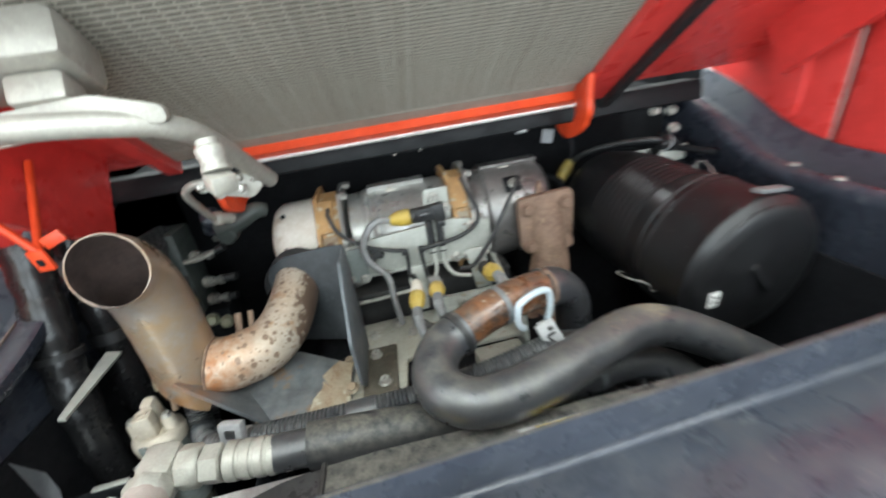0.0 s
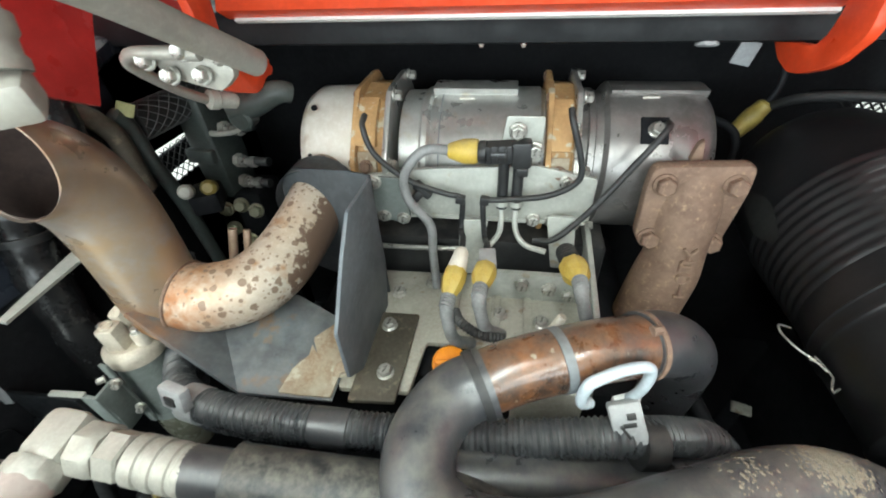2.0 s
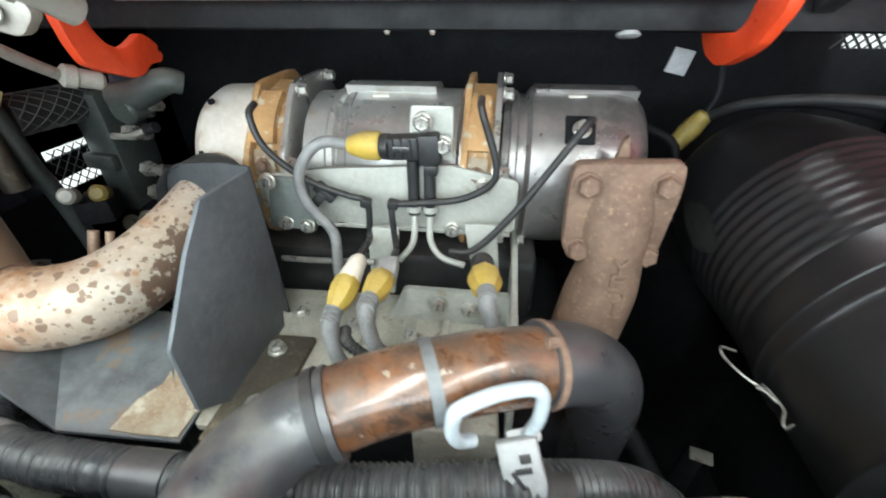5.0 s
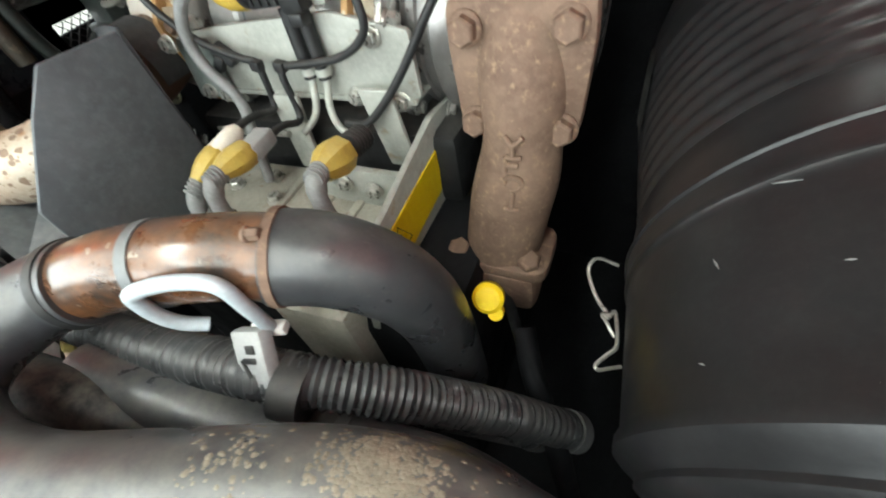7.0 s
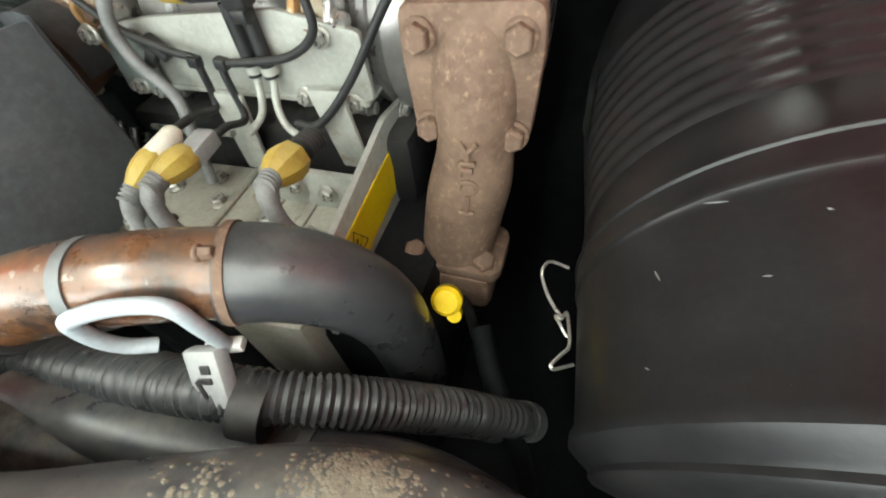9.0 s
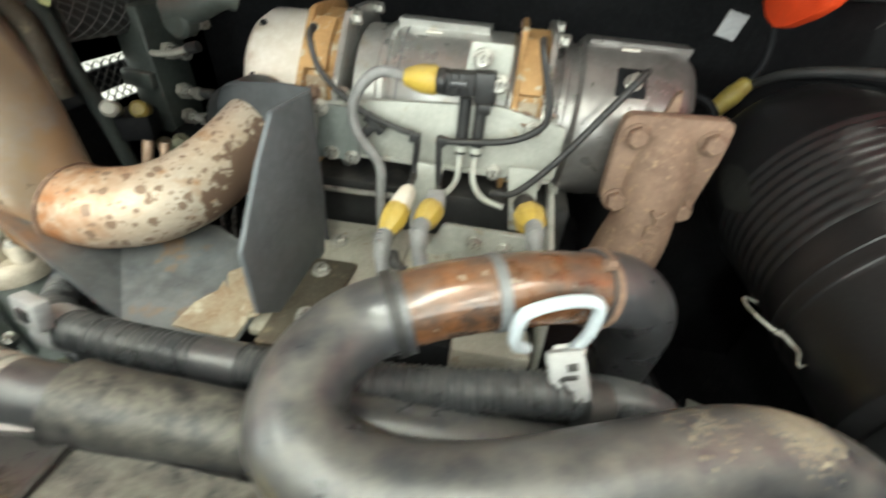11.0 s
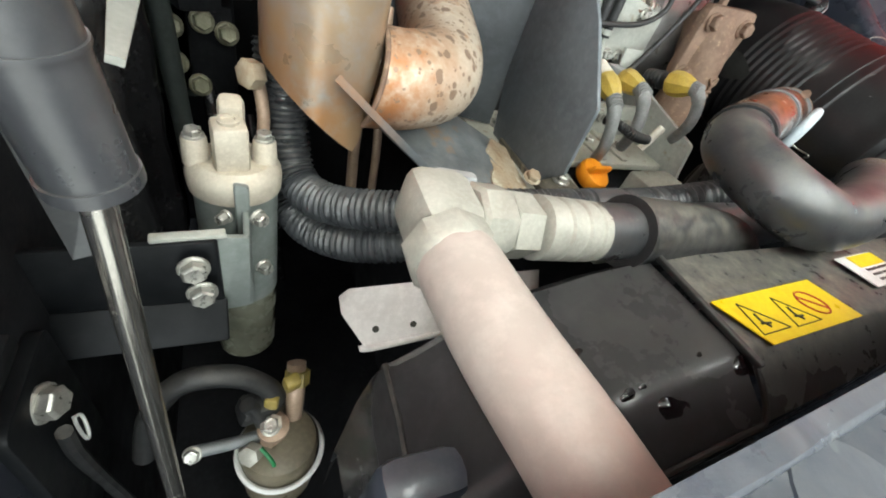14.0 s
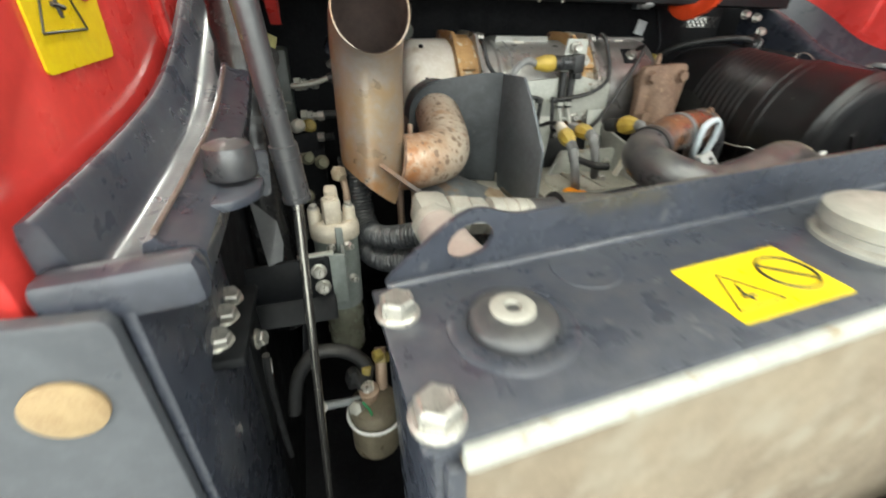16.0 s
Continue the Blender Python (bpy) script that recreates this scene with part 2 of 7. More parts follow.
CANPALE = surface("pale_stainless_cap", (0.80, 0.77, 0.70), (0.68, 0.63, 0.54), 0.42, metal=0.12, scale=12, spots=(0.42, 0.31, 0.20), spot_scale=16, spot_lo=0.62, spot_hi=0.80, bump_amt=0.1)
CANDARK = surface("smoked_stainless_can", (0.32, 0.305, 0.295), (0.19, 0.18, 0.175), 0.32, metal=0.65, scale=10, bump_amt=0.15)
FLANGE = surface("orange_rusted_flange", (0.49, 0.295, 0.125), (0.35, 0.20, 0.085), 0.7, scale=25, spots=(0.52, 0.46, 0.34), spot_scale=55, bump_amt=0.3)
PALE = surface("pale_grey_painted_steel", (0.45, 0.46, 0.42), (0.36, 0.365, 0.33), 0.5, metal=0.1, scale=18, spots=(0.32, 0.27, 0.19), spot_scale=50, spot_lo=0.62, spot_hi=0.75, bump_amt=0.15)
LEVER = surface("grey_green_cast_lever", (0.055, 0.066, 0.061), (0.034, 0.041, 0.038), 0.5, scale=20, dust=0.3, bump_amt=0.2)
STRAPDIRT = surface("oily_dirt_strap", (0.12, 0.105, 0.08), (0.07, 0.06, 0.045), 0.55, metal=0.2, scale=30, spots=(0.24, 0.20, 0.14), spot_scale=60, spot_lo=0.60, spot_hi=0.74, bump_amt=0.3)
BEIGE = surface("beige_dusty_steel", (0.44, 0.43, 0.37), (0.34, 0.32, 0.26), 0.55, scale=25, spots=(0.27, 0.20, 0.13), spot_scale=50, spot_lo=0.62, spot_hi=0.76, bump_amt=0.2)
ZINC = surface("zinc_plated_bolt", (0.52, 0.51, 0.47), (0.36, 0.35, 0.32), 0.35, metal=0.7, scale=90, bump_amt=0.15)
OLIVEZINC = surface("yellowed_zinc_bolt", (0.36, 0.35, 0.25), (0.22, 0.21, 0.14), 0.4, metal=0.5, scale=70, bump_amt=0.15)
FITTING = surface("dusty_plated_fitting", (0.42, 0.41, 0.365), (0.33, 0.32, 0.28), 0.45, metal=0.2, scale=45, dust=0.4, dust_col=(0.42, 0.39, 0.33), bump_amt=0.2)
# pink towards the front end: stain plus the hood's red reflection in the colour
SLEEVE = surface("chalky_white_sleeve", (0.46, 0.41, 0.375), (0.41, 0.34, 0.305), 0.5, scale=9, spots=(0.46, 0.29, 0.245), spot_scale=14, spot_lo=0.58, spot_hi=0.8, bump_amt=0.15, stains_tints=(("Y", -0.10, -0.19, (0.50, 0.27, 0.20), 0.75, 11),))
ALU = surface("cast_aluminium_cap", (0.60, 0.55, 0.46), (0.48, 0.42, 0.34), 0.6, metal=0.2, scale=40, dust=0.5, dust_col=(0.52, 0.45, 0.34), bump_amt=0.3)
GREYGREEN = surface("grey_green_filter_body", (0.22, 0.245, 0.235), (0.16, 0.18, 0.17), 0.5, metal=0.15, scale=22, dust=0.3, bump_amt=0.12)
SMOKEGLASS = surface("smoky_filter_bowl", (0.15, 0.15, 0.115), (0.10, 0.10, 0.075), 0.25, scale=20, bump_amt=0.08)
CHROME = surface("polished_rod", (0.55, 0.53, 0.50), (0.45, 0.43, 0.40), 0.2, metal=0.95, scale=30, bump_amt=0.05, rough_var=0.08)
RED = surface("red_machine_paint", (0.70, 0.055, 0.048), (0.62, 0.042, 0.036), 0.33, scale=6, bump_amt=0.06, coat=0.5)
REDHOT = surface("orange_red_paint", (0.78, 0.075, 0.018), (0.66, 0.055, 0.014), 0.42, scale=12, bump_amt=0.08)
ARM = surface("pale_zinc_arm", (0.40, 0.385, 0.345), (0.31, 0.295, 0.26), 0.45, metal=0.35, scale=20, dust=0.4, dust_col=(0.38, 0.35, 0.29), bump_amt=0.12)
YELLOW = surface("yellow_label", (0.85, 0.62, 0.01), (0.80, 0.56, 0.01), 0.4, scale=20, bump_amt=0.03)
INK = surface("black_label_ink", (0.03, 0.028, 0.02), None, 0.5, bump_amt=0)
INKRED = surface("red_label_ink", (0.6, 0.05, 0.02), None, 0.5, bump_amt=0)
WHITE = surface("white_label", (0.78, 0.78, 0.76), (0.70, 0.70, 0.68), 0.4, scale=20, bump_amt=0.03)
YPLUG = surface("yellow_plug_plastic", (0.55, 0.385, 0.055), (0.40, 0.27, 0.05), 0.5, scale=45, dust=0.6, dust_col=(0.42, 0.36, 0.20), bump_amt=0.2)
YBRIGHT = surface("bright_yellow_plastic", (0.90, 0.62, 0.01), (0.80, 0.52, 0.01), 0.45, scale=40, bump_amt=0.1)
ORANGE = surface("orange_plastic", (0.90, 0.30, 0.01), (0.80, 0.24, 0.01), 0.45, scale=30, bump_amt=0.05)
GREYTAPE = surface("grey_loom_tape", (0.25, 0.25, 0.25), (0.17, 0.17, 0.17), 0.6, scale=50, bump_amt=0.3)
GREYCLIP = surface("grey_plastic_clip", (0.36, 0.37, 0.38), (0.28, 0.285, 0.29), 0.5, scale=30, dust=0.4, bump_amt=0.1)
HOOKBLUE = surface("pale_blue_coated_hook", (0.52, 0.58, 0.62), (0.42, 0.48, 0.52), 0.4, scale=30, bump_amt=0.1)
WHITEPL = surface("white_plug_plastic", (0.75, 0.70, 0.62), (0.65, 0.58, 0.48), 0.5, scale=60, bump_amt=0.15)
BROWN = surface("varnished_rusty_tube", (0.23, 0.092, 0.033), (0.036, 0.027, 0.023), 0.26, metal=0.15, scale=24, spots=(0.34, 0.28, 0.22), spot_scale=75, spot_lo=0.68, spot_hi=0.71, dust=0.35, dust_col=(0.20, 0.18, 0.155), dust_scale=60, bump_scale=90, bump_amt=0.25, rough_var=0.1, coat=0.9)
SCREEN = surface("beige_hood_screen", (0.33, 0.305, 0.26), (0.28, 0.255, 0.215), 0.7, scale=10, bump_scale=300, bump_amt=0.2, spots=(0.58, 0.56, 0.52), spot_scale=22, spot_lo=0.70, spot_hi=0.76)
SCREENBACK = surface("slat_gap_shade", (0.040, 0.033, 0.025), (0.028, 0.023, 0.018), 0.9, scale=12, bump_amt=0.2)
COREDUST = surface("dusty_radiator_face", (0.215, 0.175, 0.125), (0.15, 0.115, 0.080), 0.8, scale=7, bump_amt=0.2, spots=(0.25, 0.22, 0.17), spot_scale=16, spot_lo=0.5, spot_hi=0.7)
CONCRETE = surface("concrete_floor", (0.46, 0.455, 0.44), (0.38, 0.375, 0.36), 0.6, scale=2.0, bump_scale=60)
WALLMAT = surface("pale_hall_wall", (0.70, 0.70, 0.68), (0.62, 0.62, 0.60), 0.8, scale=1.5, bump_scale=30, bump_amt=0.1)
COPPER = surface("tarnished_copper_pipe", (0.42, 0.30, 0.22), (0.30, 0.21, 0.15), 0.5, metal=0.3, scale=40, bump_amt=0.2)
SEAL = surface("tan_edge_seal", (0.17, 0.13, 0.11), (0.10, 0.075, 0.065), 0.6, scale=30, bump_amt=0.1)
NETDUCT = surface("dusty_net_duct", (0.045, 0.046, 0.043), (0.028, 0.028, 0.027), 0.5, dust=0.3, dust_col=(0.12, 0.11, 0.09), scale=30, bump_amt=0.3)
TAGGREEN = surface("pale_yellow_green_tag", (0.45, 0.46, 0.20), (0.36, 0.37, 0.16), 0.5, scale=30, bump_amt=0.05)
TABPALE = surface("pinkish_plated_tab", (0.60, 0.56, 0.54), (0.52, 0.47, 0.45), 0.45, metal=0.15, scale=20, bump_amt=0.1)
GREENWIRE = surface("green_cable", (0.02, 0.22, 0.08), None, 0.4, bump_amt=0)
TANFOAM = surface("tan_foam_disc", (0.36, 0.26, 0.14), (0.28, 0.19, 0.10), 0.85, scale=60, bump_amt=0.5)

GLOW, gt, gb = nodes_of("lamp_diffuser")
gb.inputs["Emission Color"].default_value = (1, 0.97, 0.92, 1)
gb.inputs["Emission Strength"].default_value = 6.0

# ---- building blocks ----


def thing(name, loc, label, category, group="", kind=""):
    ob = new(name)
    ob.location = loc
    ob.empty_display_size = 0.02
    return tagged(ob, label, category, group, kind)


def base_of(ob):
    v = Vector((0, 0, 0))
    while ob is not None:
        v += ob.location
        ob = ob.parent
    return v


def part(name, bm, material, parent=None, label="", smooth=40):
    """Links a bmesh, drawn in the world's places, as one mesh under a thing or a part."""
    me = bpy.data.meshes.new(name)
    if parent is not None:
        bmesh.ops.translate(bm, vec=-base_of(parent), verts=bm.verts)
    bmesh.ops.recalc_face_normals(bm, faces=bm.faces)
    for f in bm.faces:
        f.smooth = True
    lim = radians(smooth)
    for e in bm.edges:
        if len(e.link_faces) == 2 and e.calc_face_angle(0) > lim:
            e.smooth = False
    bm.to_mesh(me)
    bm.free()
    me.materials.append(material)
    ob = new(name, me)
    if parent is not None:
        ob.parent = parent
    if label:
        ob["label"] = label
    return ob


def structure(name, bm, material, label, category):
    ob = part(name, bm, material)
    return tagged(ob, label, category, kind="structure")


def frame_of(d):
    d = Vector(d).normalized()
    up = Vector((0, 0, 1)) if abs(d.z) < 0.95 else Vector((1, 0, 0))
    a = d.cross(up).normalized()
    return a, a.cross(d).normalized(), d


def spline(pts, n=8):
    """A smooth way through the points."""
    p = [Vector(q) for q in pts]
    p = [p[0] * 2 - p[1]] + p + [p[-1] * 2 - p[-2]]
    out = []
    for i in range(1, len(p) - 2):
        for k in range(n):
            t = k / n
            a, b, c, d = p[i - 1], p[i], p[i + 1], p[i + 2]
            out.append(0.5 * ((2 * b) + (c - a) * t + (2 * a - 5 * b + 4 * c - d) * t * t + (3 * b - a - 3 * c + d) * t ** 3))
    out.append(p[-2])
    return out


def tube(path, radius, seg=18, bm=None, caps=True, hollow=0.0):
    """A round tube along a way; radius: a number or a function of 0..1. hollow: depth of an open mouth at its end."""
    bm = bm or bmesh.new()
    path = [Vector(p) for p in path]
    n = len(path)
    rings, prev = [], None
    for i, p in enumerate(path):
        d = (path[min(i + 1, n - 1)] - path[max(i - 1, 0)]).normalized()
        if prev is None:
            a = frame_of(d)[0]
        else:
            a = (prev - d * prev.dot(d)).normalized()
        prev = a
        b = d.cross(a)
        r = radius(i / (n - 1)) if callable(radius) else radius
        rings.append([bm.verts.new(p + (a * math.cos(2 * math.pi * k / seg) + b * math.sin(2 * math.pi * k / seg)) * r) for k in range(seg)])
    for r0, r1 in zip(rings, rings[1:]):
        for k in range(seg):
            bm.faces.new((r0[k], r0[(k + 1) % seg], r1[(k + 1) % seg], r1[k]))
    if caps:
        bm.faces.new(rings[0][::-1])
        bm.faces.new(rings[-1])
    return bm


def lathe(profile, origin, axis, seg=40, bm=None, closed=True):
    """A turned shape: profile rows (along the axis, radius)."""
    bm = bm or bmesh.new()
    a, b, d = frame_of(axis)
    o = Vector(origin)
    rings = []
    for h, r in profile:
        rings.append([bm.verts.new(o + d * h + (a * math.cos(2 * math.pi * k / seg) + b * math.sin(2 * math.pi * k / seg)) * max(r, 1e-5)) for k in range(seg)])
    for r0, r1 in zip(rings, rings[1:]):
        for k in range(seg):
            bm.faces.new((r0[k], r0[(k + 1) % seg], r1[(k + 1) % seg], r1[k]))
    if closed:
        bm.faces.new(rings[0][::-1])
        bm.faces.new(rings[-1])
    return bm


def box(center, size, rot=(0, 0, 0), bevel=0.002, bm=None, seg=2):
    own = bmesh.new()
    bmesh.ops.create_cube(own, size=1)
    bmesh.ops.scale(own, vec=size, verts=own.verts)
    if bevel:
        bmesh.ops.bevel(own, geom=list(own.edges), offset=min(bevel, min(size) * 0.45), segments=seg, affect="EDGES", profile=0.5)
    bmesh.ops.transform(own, matrix=pose(*center, *rot), verts=own.verts)
    if bm is None:
        return own
    join(bm, own)
    return bm


def join(bm, other):
    me = bpy.data.meshes.new("joint")
    other.to_mesh(me)
    other.free()
    bm.from_mesh(me)
    bpy.data.meshes.remove(me)
    return bm


def plate(points, thick, plane="x", at=0.0, bevel=0.0015, bm=None, m=None):
    """A plate cut to an outline. plane: the axis that it faces; points in the other two axes; thick along the axis, centred at at."""
    own = bmesh.new()
    h = thick / 2

    def place(u, v, w):
        return {"x": (w, u, v), "y": (u, w, v), "z": (u, v, w)}[plane]
    lo = [own.verts.new(place(u, v, at - h)) for u, v in points]
    hi = [own.verts.new(place(u, v, at + h)) for u, v in points]
    own.faces.new(lo[::-1])
    own.faces.new(hi)
    n = len(points)
    for i in range(n):
        own.faces.new((lo[i], lo[(i + 1) % n], hi[(i + 1) % n], hi[i]))
    bmesh.ops.recalc_face_normals(own, faces=own.faces)
    if bevel:
        bmesh.ops.bevel(own, geom=list(own.edges), offset=min(bevel, thick * 0.4), segments=2, affect="EDGES", profile=0.5)
    if m is not None:
        bmesh.ops.transform(own, matrix=m, verts=own.verts)
    if bm is None:
        return own
    return join(bm, own)


def rounded(points, r, n=4):
    """The outline with its corners rounded."""
    out, c = [], len(points)
    for i in range(c):
        p, a, b = Vector(points[i]), Vector(points[i - 1]), Vector(points[(i + 1) % c])
        da, db = (a - p), (b - p)
        k = min(r, da.length * 0.45, db.length * 0.45)
        s, e = p + da.normalized() * k, p + db.normalized() * k
        for j in range(n + 1):
            t = j / n
            out.append(tuple((1 - t) ** 2 * s + 2 * t * (1 - t) * p + t * t * e))
    return out


def sweep(section, y0, y1, axis="y", bm=None):
    """A closed section (u, z) drawn along x or y."""
    own = bm or bmesh.new()

    def place(u, v, w):
        return (u, w, v) if axis == "y" else (w, u, v)
    a = [own.verts.new(place(u, v, y0)) for u, v in section]
    b = [own.verts.new(place(u, v, y1)) for u, v in section]
    own.faces.new(a[::-1])
    own.faces.new(b)
    n = len(section)
    for i in range(n):
        own.faces.new((a[i], a[(i + 1) % n], b[(i + 1) % n], b[i]))
    return own


def bolt_mesh(r, h):
    """A flanged hexagon head, base at the origin, looking along z."""
    bm = bmesh.new()
    lathe([(0, r * 1.28), (h * 0.16, r * 1.28), (h * 0.26, r * 1.12)], (0, 0, 0), (0, 0, 1), 18, bm)
    a = bmesh.new()
    lathe([(h * 0.1, r * 1.05), (h * 0.82, r * 1.05), (h * 0.95, r * 0.93), (h, r * 0.80), (h * 0.97, r * 0.45)], (0, 0, 0), (0, 0, 1), 6, a)
    join(bm, a)
    bmesh.ops.recalc_face_normals(bm, faces=bm.faces)
    return bm


BOLTS = {}


def bolt(p, d, parent, r=0.008, h=0.008, material=None, name="bolt", label=""):
    """A bolt head on a thing, at p, looking along d. Alike bolts share one mesh."""
    key = (r, h, (material or ZINC).name)
    if key not in BOLTS:
        bm = bolt_mesh(r, h)
        me = bpy.data.meshes.new("bolt")
        for f in bm.faces:
            f.smooth = False
        bm.to_mesh(me)
        bm.free()
        me.materials.append(material or ZINC)
        BOLTS[key] = me
    ob = new(name, BOLTS[key])
    ob.parent = parent
    ob.matrix_basis = Matrix.Translation(Vector(p) - base_of(parent)) @ Vector(d).normalized().to_track_quat("Z", "Y").to_matrix().to_4x4()
    if label:
        ob["label"] = label
    return ob


def wire(name, pts, r, mat, label, category="cable", n=6, seg=10):
    bm = tube(spline(pts, n), r, seg)
    return tagged(part(name, bm, mat), label, category)


def triangle_sign(center, u, v, size, parent):
    """A printed warning triangle on a label: three bars and a mark in it. u, v: the label's own right and up."""
    u, v = Vector(u).normalized(), Vector(v).normalized()
    n = u.cross(v)
    c = Vector(center) + n * 0.0004
    tri = [c + v * size * 0.55, c - v * size * 0.4 - u * size * 0.55, c - v * size * 0.4 + u * size * 0.55]
    bm = bmesh.new()
    for a, b in ((0, 1), (1, 2), (2, 0)):
        tube([tri[a], tri[b]], size * 0.014, 5, bm)
    tube([c + v * size * 0.18 + u * size * 0.06, c - v * size * 0.05 - u * size * 0.05, c - v * size * 0.26], size * 0.026, 5, bm)
    tube([c - v * size * 0.12 - u * size * 0.15, c - v * size * 0.16 + u * size * 0.13], size * 0.03, 5, bm)
    return part("pictogram", bm, INK, parent, "black printed warning triangle")


def ring_sign(center, u, v, size, parent, material=None):
    u, v = Vector(u).normalized(), Vector(v).normalized()
    n = u.cross(v)
    c = Vector(center) + n * 0.0004
    bm = bmesh.new()
    tube([c + (u * math.cos(k * math.pi / 12) + v * math.sin(k * math.pi / 12)) * size * 0.5 for k in range(25)], size * 0.028, 5, bm, caps=False)
    tube([c + (u - v) * size * 0.34, c - (u - v) * size * 0.34], size * 0.028, 5, bm)
    return part("pictogram", bm, material or INKRED, parent, "printed prohibition ring")


# ---- the hall ----
structure("floor", box((0.2, 0, -0.05), (14, 14, 0.1), bevel=0), CONCRETE, "grey concrete workshop floor", "floor")
structure("ceiling", box((0.2, 0, 5.05), (14, 14, 0.1), bevel=0), WALLMAT, "pale workshop ceiling", "ceiling")
structure("wall_north", box((0.2, 6.95, 2.5), (14, 0.1, 5.0), bevel=0), WALLMAT, "plain pale workshop wall", "wall")


def window_wall(name, wname, m, half, wide):
    """An unseen wall with an added wide window from 1.0 to 4.5 m; m places it, its middle at the origin, looking along
    y.
    """
    sw = bmesh.new()
    w = wide / 2
    for c, s in (((0, 0, 0.5), (2 * half, 0.1, 1.0)), ((0, 0, 4.75), (2 * half, 0.1, 0.5)), ((-(half + w) / 2, 0, 2.75), (half - w, 0.1, 3.5)), (((half + w) / 2, 0, 2.75), (half - w, 0.1, 3.5))):
        box(c, s, bevel=0, bm=sw)
    bmesh.ops.transform(sw, matrix=m, verts=sw.verts)
    structure(name, sw, WALLMAT, "plain pale workshop wall with an added, unseen window", "wall")
    win = thing(wname, m @ Vector((0, 0, 1.0)), "unseen wide steel workshop window, added as a light source", "window", kind="structure")
    for k in range(int(wide) + 1):
        b = box((-w + k * 1.0, 0, 2.75), (0.05, 0.06, 3.5), bevel=0.005)
        bmesh.ops.transform(b, matrix=m, verts=b.verts)
        part("mullion", b, STEELGREY, win)
    for zz in (1.03, 2.75, 4.47):
        b = box((0, 0, zz), (wide, 0.05, 0.05), bevel=0.005)
        bmesh.ops.transform(b, matrix=m, verts=b.verts)
        part("rail", b, STEELGREY, win)


window_wall("wall_south", "window_1", pose(0.2, -6.98, 0), 6.9, 12.0)
window_wall("wall_west", "window_2", pose(-6.78, -1.2, 0, 0, 0, 90), 7.9, 11.0)
window_wall("wall_east", "window_3", pose(7.18, -1.2, 0, 0, 0, 90), 7.9, 11.0)

# ---- machine body round the bay ----


def side_frame(sec, wall_x, path, name, label):
    """A pressed gutter along the side of the bay that rises towards the hinge: sec rows (x, height under the outer lip), path rows (y, height of the outer lip)."""
    th = thing(name, (wall_x, 0.7, 0.70), label, "frame", kind="structure")
    bm = bmesh.new()
    rows = []
    smooth_path = spline([(0, y, z) for y, z in path], 4)
    for p in smooth_path:
        r = [(wall_x, 0.70), (wall_x, p.z + sec[0][1] - 0.008)] + [(u, p.z + v) for u, v in sec] + [(sec[-1][0], 0.70)]
        rows.append([bm.verts.new((u, p.y, v)) for u, v in r])
    n = len(rows[0])
    for r0, r1 in zip(rows, rows[1:]):
        for k in range(n):
            bm.faces.new((r0[k], r0[(k + 1) % n], r1[(k + 1) % n], r1[k]))
    bm.faces.new(rows[0][::-1])
    bm.faces.new(rows[-1])
    part("gutter", bm, NAVY, th, smooth=50)
    return th


WEST_PATH = [(0.235, 1.472), (0.34, 1.478), (0.445, 1.488), (0.52, 1.501), (0.595, 1.525), (0.676, 1.562), (0.79, 1.615), (0.875, 1.642)]
WEST_SEC = [(-0.430, -0.052), (-0.425, -0.046), (-0.425, -0.030), (-0.431, -0.025), (-0.446, -0.023), (-0.451, -0.018), (-0.457, -0.020), (-0.463, -0.042), (-0.469, -0.046), (-0.488, -0.046), (-0.494, -0.041), (-0.501, -0.004), (-0.506, 0.0), (-0.512, -0.002), (-0.514, -0.010)]
EAST_PATH = [(0.10, 1.500), (0.30, 1.502), (0.50, 1.507), (0.60, 1.511), (0.666, 1.519), (0.743, 1.542), (0.846, 1.598), (0.947, 1.640), (0.985, 1.650)]
EAST_SEC = [(0.800, -0.050), (0.800, -0.034), (0.806, -0.026), (0.818, -0.024), (0.828, -0.032), (0.838, -0.060), (0.848, -0.066), (0.880, -0.066), (0.890, -0.058), (0.898, -0.004), (0.903, 0.0), (0.909, -0.002), (0.911, -0.010)]
side_frame(WEST_SEC, -0.476, WEST_PATH, "frame_west", "dark navy pressed steel bay edge with a gutter")
fr = side_frame(EAST_SEC, 0.803, EAST_PATH, "frame_east", "dark navy pressed steel bay edge with a gutter")
for by, bz in ((0.56, 1.486), (0.64, 1.494), (0.45, 1.482)):
    bolt((0.815, by, bz - 0.002), (0, 0, 1), fr, 0.007, 0.005)

wire("edge_seal", [(-0.4515, 0.240, 1.4555), (-0.4515, 0.34, 1.461), (-0.4515, 0.445, 1.471), (-0.4515, 0.52, 1.484), (-0.4515, 0.595, 1.508)], 0.0019, SEAL, "tan rubber edge seal along the gutter", "seal", 3, 8)

